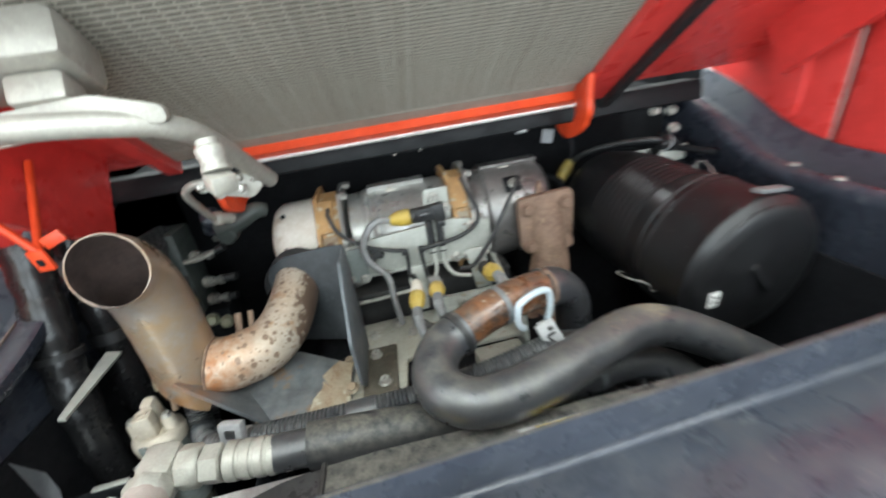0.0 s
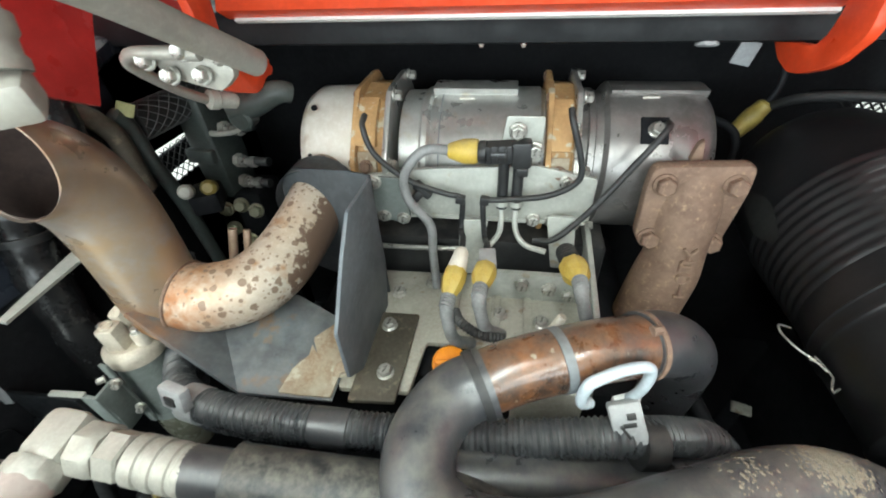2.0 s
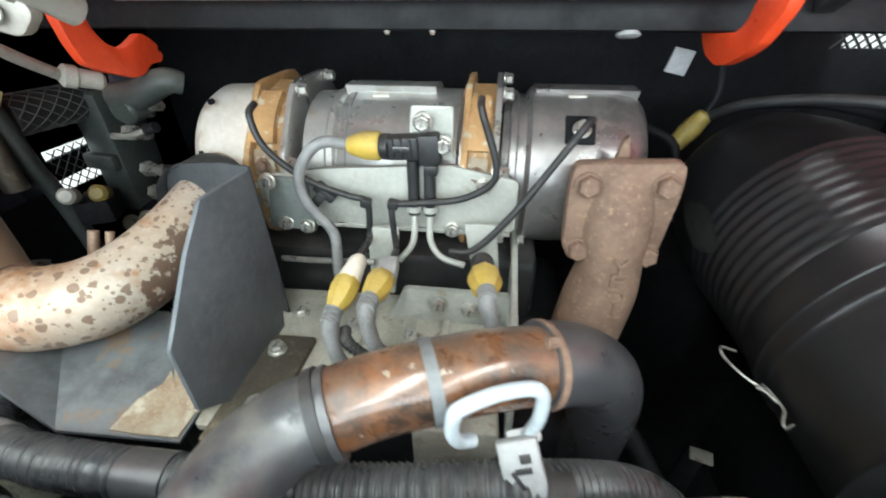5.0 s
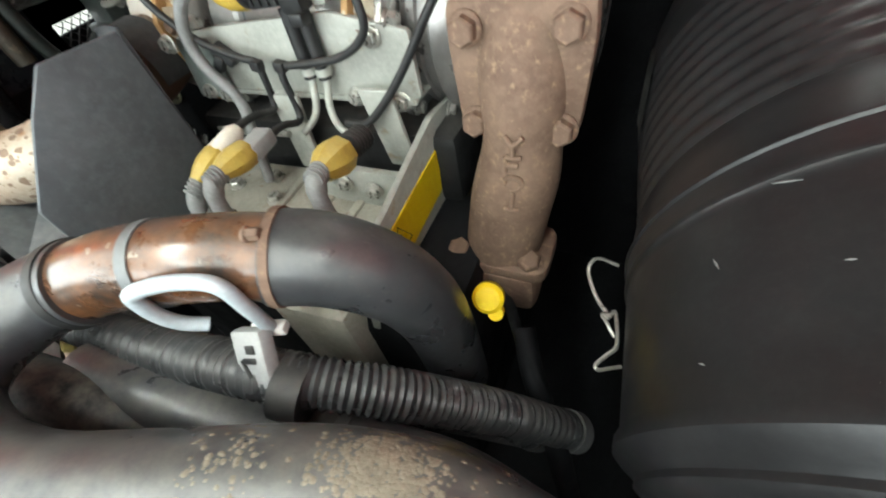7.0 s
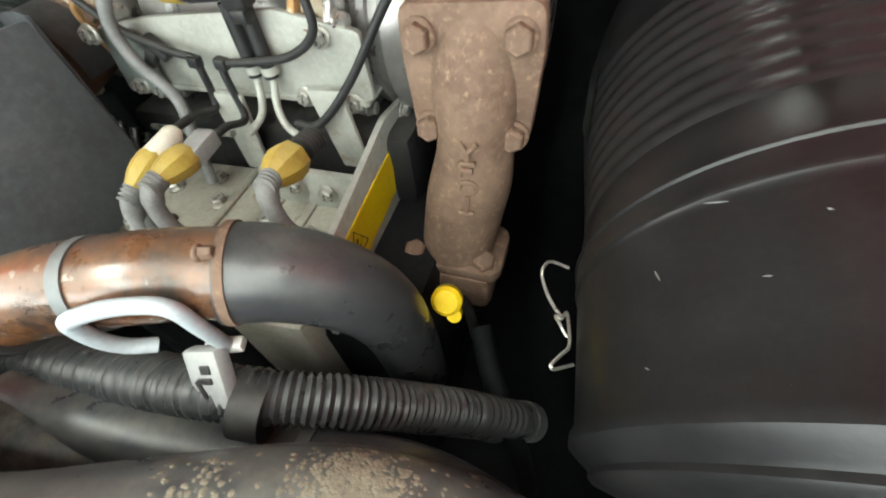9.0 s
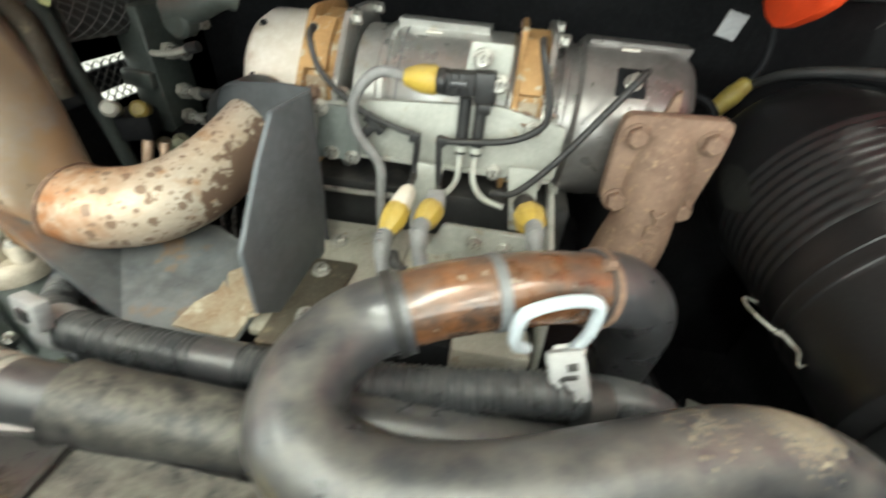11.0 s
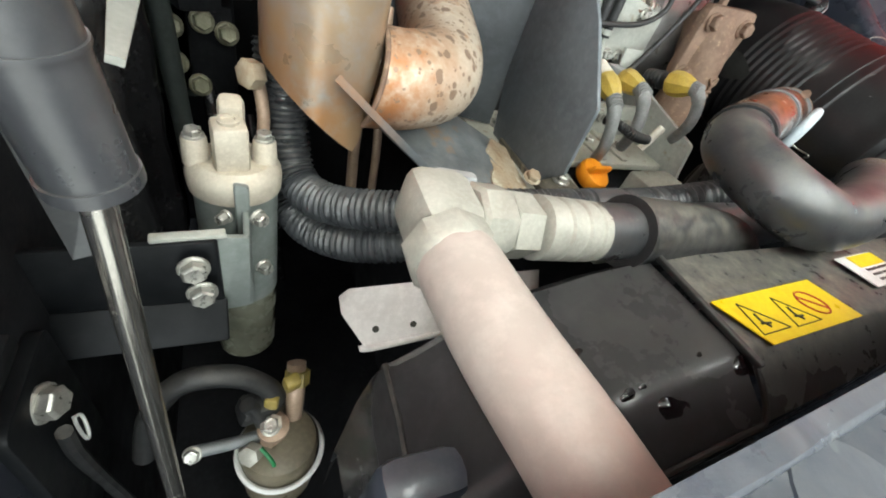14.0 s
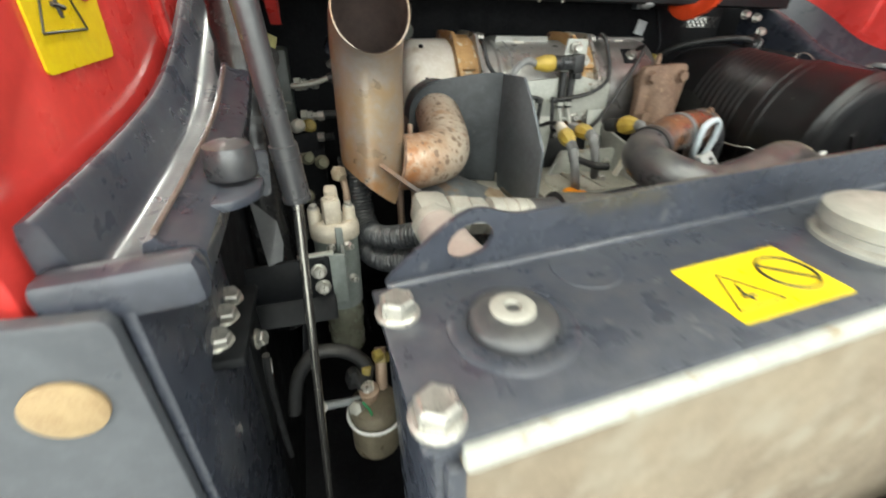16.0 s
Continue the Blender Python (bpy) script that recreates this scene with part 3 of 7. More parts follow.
VENTS = ((0.829, 0.915, 1.378, 1.418), (0.829, 0.917, 1.547, 1.578))
fw = bmesh.new()
for x0, x1, z0, z1 in ((-0.56, 0.829, 0.69, 1.68), (0.917, 0.99, 0.69, 1.68), (0.829, 0.917, 0.69, 1.378), (0.829, 0.917, 1.418, 1.547), (0.829, 0.917, 1.578, 1.68)):
    box(((x0 + x1) / 2, 1.20, (z0 + z1) / 2), (x1 - x0, 0.012, z1 - z0), bevel=0, bm=fw)
structure("wall_bulkhead", fw, BAY_SHADE, "dark steel bulkhead behind the engine", "bulkhead")
for x0, x1, z0, z1 in VENTS:
    vm = thing("vent_mesh", ((x0 + x1) / 2, 1.20, z0), "small dark wire mesh over a vent in the bulkhead", "mesh", "bulkhead vents")
    n = 5
    for k in range(-3, n + 3):
        u0 = x0 + (x1 - x0) * k / n
        for sgn in (1, -1):
            a = Vector((u0, 1.195, z0 if sgn > 0 else z1))
            b = a + Vector((z1 - z0, 0, (z1 - z0) * sgn))
            if b.x > x0 and a.x < x1:
                part("wire", tube([a, b], 0.0022, 6), BLACKPLAST, vm)
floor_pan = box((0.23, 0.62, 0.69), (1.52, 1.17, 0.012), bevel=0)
structure("bay_floor", floor_pan, BAY_SHADE, "steel belly plate of the bay, coloured near-black for shade", "belly plate")
structure("wall_counterweight", box((0.20, 0.02, 0.55), (1.44, 0.05, 0.9), bevel=0.01), BAY_SHADE, "dark steel wall under the radiator", "panel")
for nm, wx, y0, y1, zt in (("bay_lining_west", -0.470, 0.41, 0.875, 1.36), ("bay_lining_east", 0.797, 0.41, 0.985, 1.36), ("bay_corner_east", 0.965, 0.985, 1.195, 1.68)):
    structure(nm, box((wx, (y0 + y1) / 2, (0.70 + zt) / 2), (0.006, y1 - y0, zt - 0.70), bevel=0), BAY_SHADE, "lining of the bay wall, coloured near-black for shade", "panel")
structure("bay_step_east", box((0.884, 0.983, 1.08), (0.16, 0.006, 0.76), bevel=0), BAY_SHADE, "lining of the bay wall, coloured near-black for shade", "panel")
# west corner with a mesh window
cw_ = bmesh.new()
cy, cz = (0.862, 0.884, 0.998, 1.195), (0.70, 1.350, 1.419, 1.68)
cv = [[cw_.verts.new((-0.473, y, z)) for z in cz] for y in cy]
for i, k in [(i, k) for i in range(3) for k in range(3) if (i, k) != (1, 1)]:
    cw_.faces.new((cv[i][k], cv[i + 1][k], cv[i + 1][k + 1], cv[i][k + 1]))
bmesh.ops.solidify(cw_, geom=list(cw_.faces), thickness=0.006)
structure("bay_corner_west", cw_, BAY_SHADE, "lining of the bay wall with a mesh window, coloured near-black for shade", "panel")
wm = thing("vent_mesh", (-0.473, 0.926, 1.35), "small dark wire mesh over a vent in the bay wall", "mesh", "bulkhead vents")
for k in range(-4, 7):
    for sgn in (1, -1):
        a = Vector((-0.466, 0.886 + k * 0.018, 1.350 if sgn > 0 else 1.419))
        b = a + Vector((0, 0.069, 0.069 * sgn))
        lo, hi = max(a.y, 0.884), min(b.y, 0.998)
        if hi > lo:
            part("wire", tube([a.lerp(b, (lo - a.y) / 0.069), a.lerp(b, (hi - a.y) / 0.069)], 0.0011, 6), BLACKPLAST, wm)
part("backing_rail", box((-0.488, 0.941, 1.3830), (0.010, 0.114, 0.036), (2, 0, 0), 0.002), BAY_SHADE, wm, "dark rail behind the mesh")

beam = thing("crossbeam", (0.19, 0.83, 1.60), "dark steel crossbeam under the hood hinge", "beam")
part("channel", sweep([(0.862, 1.601), (0.866, 1.5985), (0.93, 1.5985), (0.93, 1.640), (0.868, 1.640), (0.862, 1.632)], -0.46, 0.80, "x"), BEAMSHADE, beam)
part("hinge_shelf", sweep([(0.93, 1.606), (1.195, 1.640), (1.195, 1.646), (0.93, 1.612)], -0.47, 0.80, "x"), BAY_SHADE, beam)
for bx in (0.119, 0.173):
    bolt((bx, 0.866, 1.5985), (0, -0.3, -1), beam, 0.003, 0.004)
part("pale_clip", lathe([(0, 0.012), (0.004, 0.0135), (0.006, 0.010)], (0.392, 0.872, 1.5985), (0, -0.25, -1), 20), GREYCLIP, beam, "small pale clip under the beam")

# the post at the end of the gutter, with its tan disc
post = thing("corner_post", (-0.50, 0.20, 0.9), "dusty grey steel corner post with a tan foam disc", "post")
part("post_face", plate(rounded([(-0.64, 0.60), (-0.472, 0.60), (-0.472, 1.20), (-0.472, 1.425), (-0.64, 1.433)], 0.01), 0.012, "y", 0.206), POSTGREY, post)
part("post_side", plate([(0.212, 0.80), (0.42, 0.80), (0.40, 1.42), (0.212, 1.425)], 0.008, "x", -0.468), NAVY, post)
part("end_cap", box((-0.468, 0.224, 1.430), (0.088, 0.026, 0.034), (0, -4, 0), bevel=0.009), NAVY, post)
part("foam_disc", lathe([(0, 0.022), (0.003, 0.022), (0.0045, 0.019)], (-0.512, 0.1995, 1.366), (0, -1, 0), 32), TANFOAM, post, "round tan foam disc")

# red outer panel beyond the gutter
dp = thing("body_panel", (-0.535, 0.6, 1.3), "glossy red body panel standing beside the bay", "body panel")
part("skin", plate(rounded([(0.222, 1.20), (0.875, 1.20), (0.875, 1.95), (0.60, 1.95), (0.26, 1.60), (0.10, 1.53), (0.10, 1.462), (0.222, 1.455)], 0.016), 0.012, "x", -0.527, 0.0012), RED, dp)
part("fold", box((-0.517, 0.60, 1.70), (0.014, 0.02, 0.40), (14, 0, 0), bevel=0.005), RED, dp)
side_label = part("warning_label", plate(rounded([(0.345, 1.530), (0.462, 1.532), (0.470, 1.640), (0.350, 1.640)], 0.006), 0.0016, "x", -0.5195, 0.0), YELLOW, dp, "yellow warning label")
triangle_sign((-0.5185, 0.392, 1.580), (0, 1, 0), (0, 0, 1), 0.062, side_label)
ring_sign((-0.5185, 0.440, 1.590), (0, 1, 0), (0, 0, 1), 0.030, side_label)
dpe = thing("body_panel", (0.93, 0.3, 1.3), "glossy red body panel standing beside the bay", "body panel")
part("skin", plate(rounded([(0.42, 1.20), (0.690, 1.20), (0.628, 1.95), (0.30, 1.95)], 0.02), 0.012, "x", 0.922, 0.004), RED, dpe)
dpr = thing("body_panel", (0.93, 0.95, 1.3), "glossy red body panel behind a dark seam", "body panel")
part("skin", plate(rounded([(0.702, 1.20), (1.00, 1.20), (1.00, 1.95), (0.644, 1.95)], 0.02), 0.012, "x", 0.922, 0.004), RED, dpr)
part("bulge", plate(rounded([(0.74, 1.53), (0.98, 1.60), (0.98, 1.90), (0.72, 1.90)], 0.05), 0.022, "x", 0.917, 0.010), RED, dpr)
part("seam_seal", plate([(0.690, 1.20), (0.702, 1.20), (0.644, 1.95), (0.632, 1.95)], 0.008, "x", 0.930, 0.002), BLACKPLAST, dpr, "black seam seal")

# ---- hood ----
HOOD_A = radians(30)


def hood_pt(x, k, off=0.0):
    """A place on the hood's underside: k metres from the hinge edge, off below it."""
    c, s = math.cos(HOOD_A), math.sin(HOOD_A)
    return (x, 0.842 - k * c - off * s, 1.652 + k * s - off * c)


hood = thing("engine_hood", hood_pt(0.16, 0, 0), "open red engine hood with a beige ribbed screen inside", "hood")


def slab(x0, x1, k0, k1, o0, o1):
    bm = bmesh.new()
    v = [bm.verts.new(hood_pt(x, k, o)) for o in (o0, o1) for k in (k0, k1) for x in (x0, x1)]
    for f in ((0, 1, 3, 2), (4, 5, 7, 6), (0, 1, 5, 4), (2, 3, 7, 6), (0, 2, 6, 4), (1, 3, 7, 5)):
        bm.faces.new([v[i] for i in f])
    return bm


part("skin", slab(-0.42, 0.93, -0.02, 0.56, -0.032, -0.020), RED, hood)
part("front_lip", slab(-0.21, 0.50, -0.010, 0.016, -0.020, 0.013), REDHOT, hood, "orange-red folded lip")
part("side_lip", slab(0.50, 0.560, -0.01, 0.56, -0.020, 0.010), RED, hood)
part("side_seal", slab(0.562, 0.580, -0.03, 0.56, -0.020, 0.022), BLACKPLAST, hood, "black rubber side seal")
part("side_lip", slab(-0.30, -0.275, -0.01, 0.56, -0.020, 0.012), RED, hood)
part("side_skirt", slab(0.84, 0.856, 0.10, 0.56, -0.020, 0.07), RED, hood)
part("side_skirt", slab(-0.40, -0.384, 0.02, 0.56, -0.020, 0.13), RED, hood)
part("edge_seal", slab(-0.20, 0.50, -0.014, -0.006, 0.013, 0.017), WHITE, hood, "pale worn edge strip")
# dark sheet puts the shade between the slats into colour
part("screen_backing", slab(-0.274, 0.498, 0.006, 0.555, -0.012, -0.009), SCREENBACK, hood, "dark sheet standing for the shade between the slats")
part("screen_border", slab(-0.274, 0.498, 0.006, 0.050, -0.009, -0.004), SCREEN, hood, "plain beige border of the screen")
first_slat = part("screen_slat", slab(-0.274, 0.498, 0.053, 0.0572, -0.0056, -0.0045), SCREEN, hood, smooth=20)
first_wire = part("screen_wire", slab(-0.270, -0.2684, 0.053, 0.553, -0.0064, -0.0058), SCREEN, hood, smooth=20)
for i in range(1, 62):
    more = new("screen_slat", first_slat.data)
    more.parent, more.location = hood, Vector(hood_pt(0, i * 0.0080)) - Vector(hood_pt(0, 0))
for i in range(1, 40):
    more = new("screen_wire", first_wire.data)
    more.parent, more.location = hood, (i * 0.0195, 0, 0)

# goose-neck hinges: red hooks cut from plate, hanging below the hood's lip


def hinge_hook(outline, x, material, label):
    h = thing("hinge_hook", (x, 0.82, 1.55), label, "hinge", "hood hinge hooks")
    part("hook", plate(rounded(outline, 0.006, 3), 0.012, "x", x, 0.0015), material, h)
    return h


hr = hinge_hook([(0.758, 1.698), (0.763, 1.648), (0.760, 1.634), (0.764, 1.622), (0.776, 1.608), (0.784, 1.597), (0.803, 1.585), (0.836, 1.5715), (0.856, 1.5675), (0.886, 1.5745), (0.905, 1.587), (0.913, 1.5975), (0.866, 1.5978), (0.850, 1.6005), (0.840, 1.601), (0.826, 1.605), (0.816, 1.617), (0.811, 1.640), (0.816, 1.672)], 0.490, REDHOT, "orange-red curved steel hinge hook beside the air cleaner")
part("pad", box((0.545, 0.835, 1.668), (0.034, 0.024, 0.022), (0, -20, 0), bevel=0.004), ARM, hr, "worn pale hinge pad")
part("pad", box((0.512, 0.838, 1.662), (0.020, 0.020, 0.016), (0, 10, 0), bevel=0.003), ARM, hr)
hinge_hook([(0.738, 1.706), (0.746, 1.650), (0.747, 1.620), (0.750, 1.594), (0.757, 1.574), (0.776, 1.564), (0.815, 1.550), (0.832, 1.552), (0.848, 1.562), (0.866, 1.5605), (0.872, 1.571), (0.864, 1.5745), (0.868, 1.580), (0.860, 1.588), (0.846, 1.597), (0.832, 1.591), (0.820, 1.5855), (0.806, 1.5835), (0.790, 1.592), (0.781, 1.608), (0.779, 1.625), (0.784, 1.682)], -0.190, REDHOT, "orange-red curved steel hinge hook behind the latch")

# red stay with a square tab on the hood's side
stay = thing("hood_stay", (-0.343, 0.56, 1.60), "thin red V-shaped stay with a square tab", "stay")
for a in ((-0.375, 0.66, 1.71), (-0.415, 0.575, 1.70)):
    part("rod", tube([a, (-0.345, 0.562, 1.610)], 0.005, 10), REDHOT, stay)
stay_tab = part("tab", box((-0.343, 0.557, 1.600), (0.020, 0.006, 0.030), (12, 0, 0), 0.002), REDHOT, stay)
part("tab_hole", box((-0.343, 0.5535, 1.598), (0.008, 0.002, 0.009), (12, 0, 0), 0.0005), BAY_SHADE, stay_tab)
part("ear", box((-0.325, 0.566, 1.622), (0.026, 0.005, 0.016), (0, -20, 10), 0.002), REDHOT, stay)

# latch arm with its block, rod and knob
arm = thing("latch_arm", (-0.08, 0.67, 1.62), "pale zinc bent latch arm under the hood", "latch")
ab_ = tube(spline([(-0.42, 0.445, 1.762), (-0.30, 0.452, 1.756), (-0.198, 0.463, 1.748), (-0.149, 0.475, 1.741), (-0.112, 0.492, 1.731), (-0.092, 0.530, 1.710), (-0.086, 0.60, 1.669), (-0.079, 0.668, 1.629)], 6), 0.0125, 16)
part("bar", ab_, ARM, arm)
for k, (bz, bb) in enumerate(((0.52, 0.0), (0.60, 0.0))):
    part("slot", box((-0.093 + 0.006 * k, 0.535 + 0.07 * k, 1.7185 - 0.041 * k), (0.004, 0.020, 0.004), (-30, 0, 0), 0.001), INK, arm)
part("carrier", plate(rounded([(-0.40, 1.748), (-0.24, 1.766), (-0.16, 1.770), (-0.10, 1.752), (-0.10, 1.735), (-0.20, 1.738), (-0.40, 1.730)], 0.008), 0.010, "y", 0.478), ARM, arm, "pale folded carrier plate")
part("block", box((-0.235, 0.515, 1.812), (0.130, 0.085, 0.055), (-28, 0, 8), 0.014), ARM, arm, "large pale block")
part("block_foot", box((-0.205, 0.495, 1.775), (0.050, 0.04, 0.030), (-28, 0, 8), 0.006), ARM, arm)
part("knob", lathe([(0, 0.011), (0.006, 0.011), (0.008, 0.014), (0.016, 0.014), (0.018, 0.0125), (0.024, 0.0125), (0.026, 0.014), (0.031, 0.014)], (-0.0660, 0.455, 1.714), (0.12, -0.35, -1), 22), ARM, arm, "ribbed pale plug")
part("knob_block", box((-0.0620, 0.442, 1.675), (0.025, 0.024, 0.020), (14, 0, 38), 0.004), ARM, arm)
part("plate", plate(rounded([(-0.165, 1.650), (-0.095, 1.652), (-0.080, 1.628), (-0.100, 1.612), (-0.150, 1.625)], 0.008), 0.010, "y", 0.640), ARM, arm)
part("link_rod", tube(spline([(-0.105, 0.630, 1.646), (-0.150, 0.628, 1.648), (-0.176, 0.632, 1.645), (-0.193, 0.648, 1.630), (-0.202, 0.70, 1.592), (-0.211, 0.752, 1.562)], 6), 0.0058, 10), ARM, arm)
part("ball_joint", lathe([(0, 0.007), (0.004, 0.012), (0.014, 0.012), (0.016, 0.010), (0.036, 0.010), (0.040, 0.006)], (-0.211, 0.745, 1.566), (0.45, 0.75, -0.30), 18), FITTING, arm)
for p in ((-0.160, 0.632, 1.640), (-0.120, 0.630, 1.648), (-0.110, 0.632, 1.628), (-0.140, 0.630, 1.628), (-0.092, 0.64, 1.640)):
    bolt(p, (0, -0.9, 0.3), arm, 0.0065, 0.010)

# ---- exhaust filter can across the back ----
AX = Vector((0, 0.924, 1.418))
can = thing("exhaust_filter", (0.14, 0.924, 1.31), "long dull stainless exhaust filter can with orange flanges", "exhaust filter")
part("left_cap", lathe([(0, 0.03), (0.004, 0.072), (0.014, 0.094), (0.030, 0.104), (0.106, 0.106)], (-0.172, AX.y, AX.z), (1, 0, 0), 56), CANPALE, can)
part("mid_can", lathe([(0, 0.098), (0.03, 0.099), (0.034, 0.103), (0.042, 0.103), (0.046, 0.099), (0.054, 0.104), (0.205, 0.104), (0.209, 0.1), (0.24, 0.098)], (0.0, AX.y, AX.z), (1, 0, 0), 64), CANSTEEL, can)
part("right_can", lathe([(0, 0.097), (0.008, 0.099), (0.010, 0.103), (0.018, 0.103), (0.020, 0.099), (0.030, 0.099), (0.036, 0.109), (0.135, 0.110), (0.162, 0.105), (0.176, 0.094), (0.184, 0.06), (0.186, 0.02)], (0.262, AX.y, AX.z), (1, 0, 0), 64), CANDARK, can)


def arc_band(x0, x1, r0, r1, a0, a1, n=12):
    """A curved strap on the can between two angles; 90 is its top, 180 its front."""
    bm = bmesh.new()
    rows = []
    for k in range(n + 1):
        a = radians(a0 + (a1 - a0) * k / n)
        c, s = math.cos(a), math.sin(a)
        rows.append([bm.verts.new((x, AX.y + c * r, AX.z + s * r)) for x, r in ((x0, r0), (x1, r0), (x1, r1), (x0, r1))])
    for p, q_ in zip(rows, rows[1:]):
        for k in range(4):
            bm.faces.new((p[k], p[(k + 1) % 4], q_[(k + 1) % 4], q_[k]))
    bm.faces.new(rows[0][::-1])
    bm.faces.new(rows[-1])
    return bm


for x0, x1, m in ((0.046, 0.171, CANSTEEL), (0.302, 0.430, CANDARK)):
    part("top_saddle", arc_band(x0, x1, 0.100, 0.1125, 60, 100), m, can)
    part("saddle_edge", arc_band(x0, x1, 0.108, 0.1140, 98.5, 101, 2), m, can)
    part("saddle_tab", arc_band(x0 + 0.040, x0 + 0.062, 0.104, 0.1112 if m == CANDARK else 0.1060, 105.5, 107.0, 2), CANPALE, can)
part("seam", arc_band(0.060, 0.062, 0.100, 0.1050, 101, 200), STEELGREY, can)


def flange_pair(x, w, pad):
    """Two bolted flange rings round a rusted clamp band with a raised pad at its front."""
    ears = (66, 114, 164, 214, 262, 310, 16)
    for k, xx in enumerate((x, x + w - 0.008)):
        rim = [(AX.y + r * math.cos(radians(e + o)), AX.z + r * math.sin(radians(e + o))) for e in sorted(ears) for o, r in ((-7, 0.126), (0, 0.1295), (7, 0.126))]
        part("flange_ring", plate(rim, 0.008, "x", xx + 0.004, 0.0015), CANSTEEL if k else FLANGE, can, smooth=20)
    band = part("clamp_band", arc_band(x + 0.005, x + w - 0.005, 0.100, 0.113, 16, 262, 10), FLANGE, can, "rusted tan clamp band", smooth=15)
    part("clamp_pad", arc_band(x + 0.007, x + 0.007 + pad, 0.108, 0.1215, 116, 152, 8), FLANGE, band, "raised orange pad")
    part("clamp_pad", arc_band(x + 0.009, x + 0.007 + pad, 0.108, 0.118, 156, 172, 5), RUSTPLATE, band, "brown stained pad")
    part("clamp_pad", arc_band(x + 0.009, x + 0.007 + pad, 0.108, 0.119, 176, 196, 5), BEIGE, band, "pale lower pad")
    bolt((x + 0.007 + pad / 2, AX.y - 0.1165, AX.z + 0.029), (0, -1, 0.25), can, 0.008, 0.008, RUSTCAST)
    for ang in ears:
        a = radians(ang)
        o = Vector((0, math.cos(a), math.sin(a)))
        bolt((x + w + 0.001, AX.y + o.y * 0.121, AX.z + o.z * 0.121), (1, 0, 0), can, 0.0075, 0.013)
        bolt((x, AX.y + o.y * 0.121, AX.z + o.z * 0.121), (-1, 0, 0), can, 0.0055, 0.003, RUSTCAST)


flange_pair(-0.066, 0.056, 0.030)
flange_pair(0.213, 0.046, 0.026)
part("hole", lathe([(0, 0.005), (0.002, 0.005)], (-0.132, 0.8648, 1.5115), (0, -0.5, 0.85), 12), BAY_SHADE, can)
part("slot", box((-0.132, 0.8165, 1.448), (0.005, 0.004, 0.026), (10, 0, 0), 0.001), BAY_SHADE, can)
part("sensor_recess", box((0.3545, 0.8475, 1.4945), (0.036, 0.006, 0.037), (-43, 0, 0), 0.002), BAY_SHADE, can, "dark square sensor recess")
bolt((0.3560, 0.8450, 1.4965), (0, -0.72, 0.69), can, 0.0088, 0.011, ZINC, "sensor_nut")
part("notch_tab", plate([(0.424, 1.442), (0.440, 1.430), (0.446, 1.440), (0.428, 1.466)], 0.006, "y", 0.838, 0.001), CANDARK, can)

# white bracket plate under the can, sensor plate and its plug
br = thing("can_bracket", (0.11, 0.80, 1.36), "pale painted steel bracket under the exhaust filter", "bracket")
part("plate", plate(rounded([(-0.045, 1.365), (0.285, 1.375), (0.285, 1.445), (0.20, 1.462), (0.04, 1.45), (-0.045, 1.437)], 0.006), 0.008, "y", 0.803), PALE, br)
part("leg", plate(rounded([(0.096, 1.280), (0.128, 1.280), (0.140, 1.385), (0.098, 1.385)], 0.003), 0.006, "y", 0.775), PALE, br)
part("leg", plate(rounded([(0.238, 1.300), (0.272, 1.300), (0.262, 1.395), (0.222, 1.395)], 0.003), 0.006, "y", 0.780), PALE, br)
part("shelf", plate(rounded([(-0.05, 0.795), (-0.05, 0.86), (0.28, 0.86), (0.28, 0.795)], 0.003), 0.006, "z", 1.372), PALE, br)
part("gusset", plate(rounded([(-0.045, 1.365), (0.02, 1.365), (0.02, 1.44), (-0.03, 1.44)], 0.004), 0.006, "y", 0.792), GREYGREEN, br)
for p in ((-0.024, 0.777, 1.440), (-0.020, 0.79, 1.375), (0.010, 0.79, 1.372), (0.205, 0.797, 1.375), (0.232, 0.797, 1.375), (0.262, 0.797, 1.372), (0.245, 0.797, 1.44)):
    bolt(p, (0, -1, 0.15), br, 0.0085, 0.009)
sp = thing("sensor_plate", (0.18, 0.79, 1.48), "small pale sensor plate with two bolts and a black plug", "sensor")
part("plate", plate(rounded([(0.150, 1.470), (0.206, 1.470), (0.206, 1.532), (0.158, 1.532)], 0.003), 0.004, "y", 0.797), PALE, sp)
part("plug_collar", lathe([(0, 0.0135), (0.003, 0.0150), (0.010, 0.0150), (0.012, 0.0125)], (0.124, 0.783, 1.488), (1, -0.05, 0.03), 18), BLACKPLAST, sp)
plug = part("plug_body", box((0.151, 0.782, 1.489), (0.036, 0.022, 0.026), (0, -4, 0), 0.003), BLACKPLAST, sp)
for k in range(3):
    part("plug_rib", box((0.140 + 0.010 * k, 0.7705, 1.490), (0.003, 0.004, 0.022), (0, -4, 0), 0.001), BLACKPLAST, plug)
part("plug_latch", box((0.150, 0.7690, 1.4905), (0.020, 0.004, 0.007), (0, -4, 0), 0.0015), RUBBER, plug)
part("plug_head", box((0.180, 0.784, 1.487), (0.026, 0.020, 0.036), (0, -4, 0), 0.004), BLACKPLAST, sp)
part("plug_foot", box((0.182, 0.780, 1.464), (0.016, 0.014, 0.012), (0, 0, 0), 0.002), BLACKPLAST, sp)
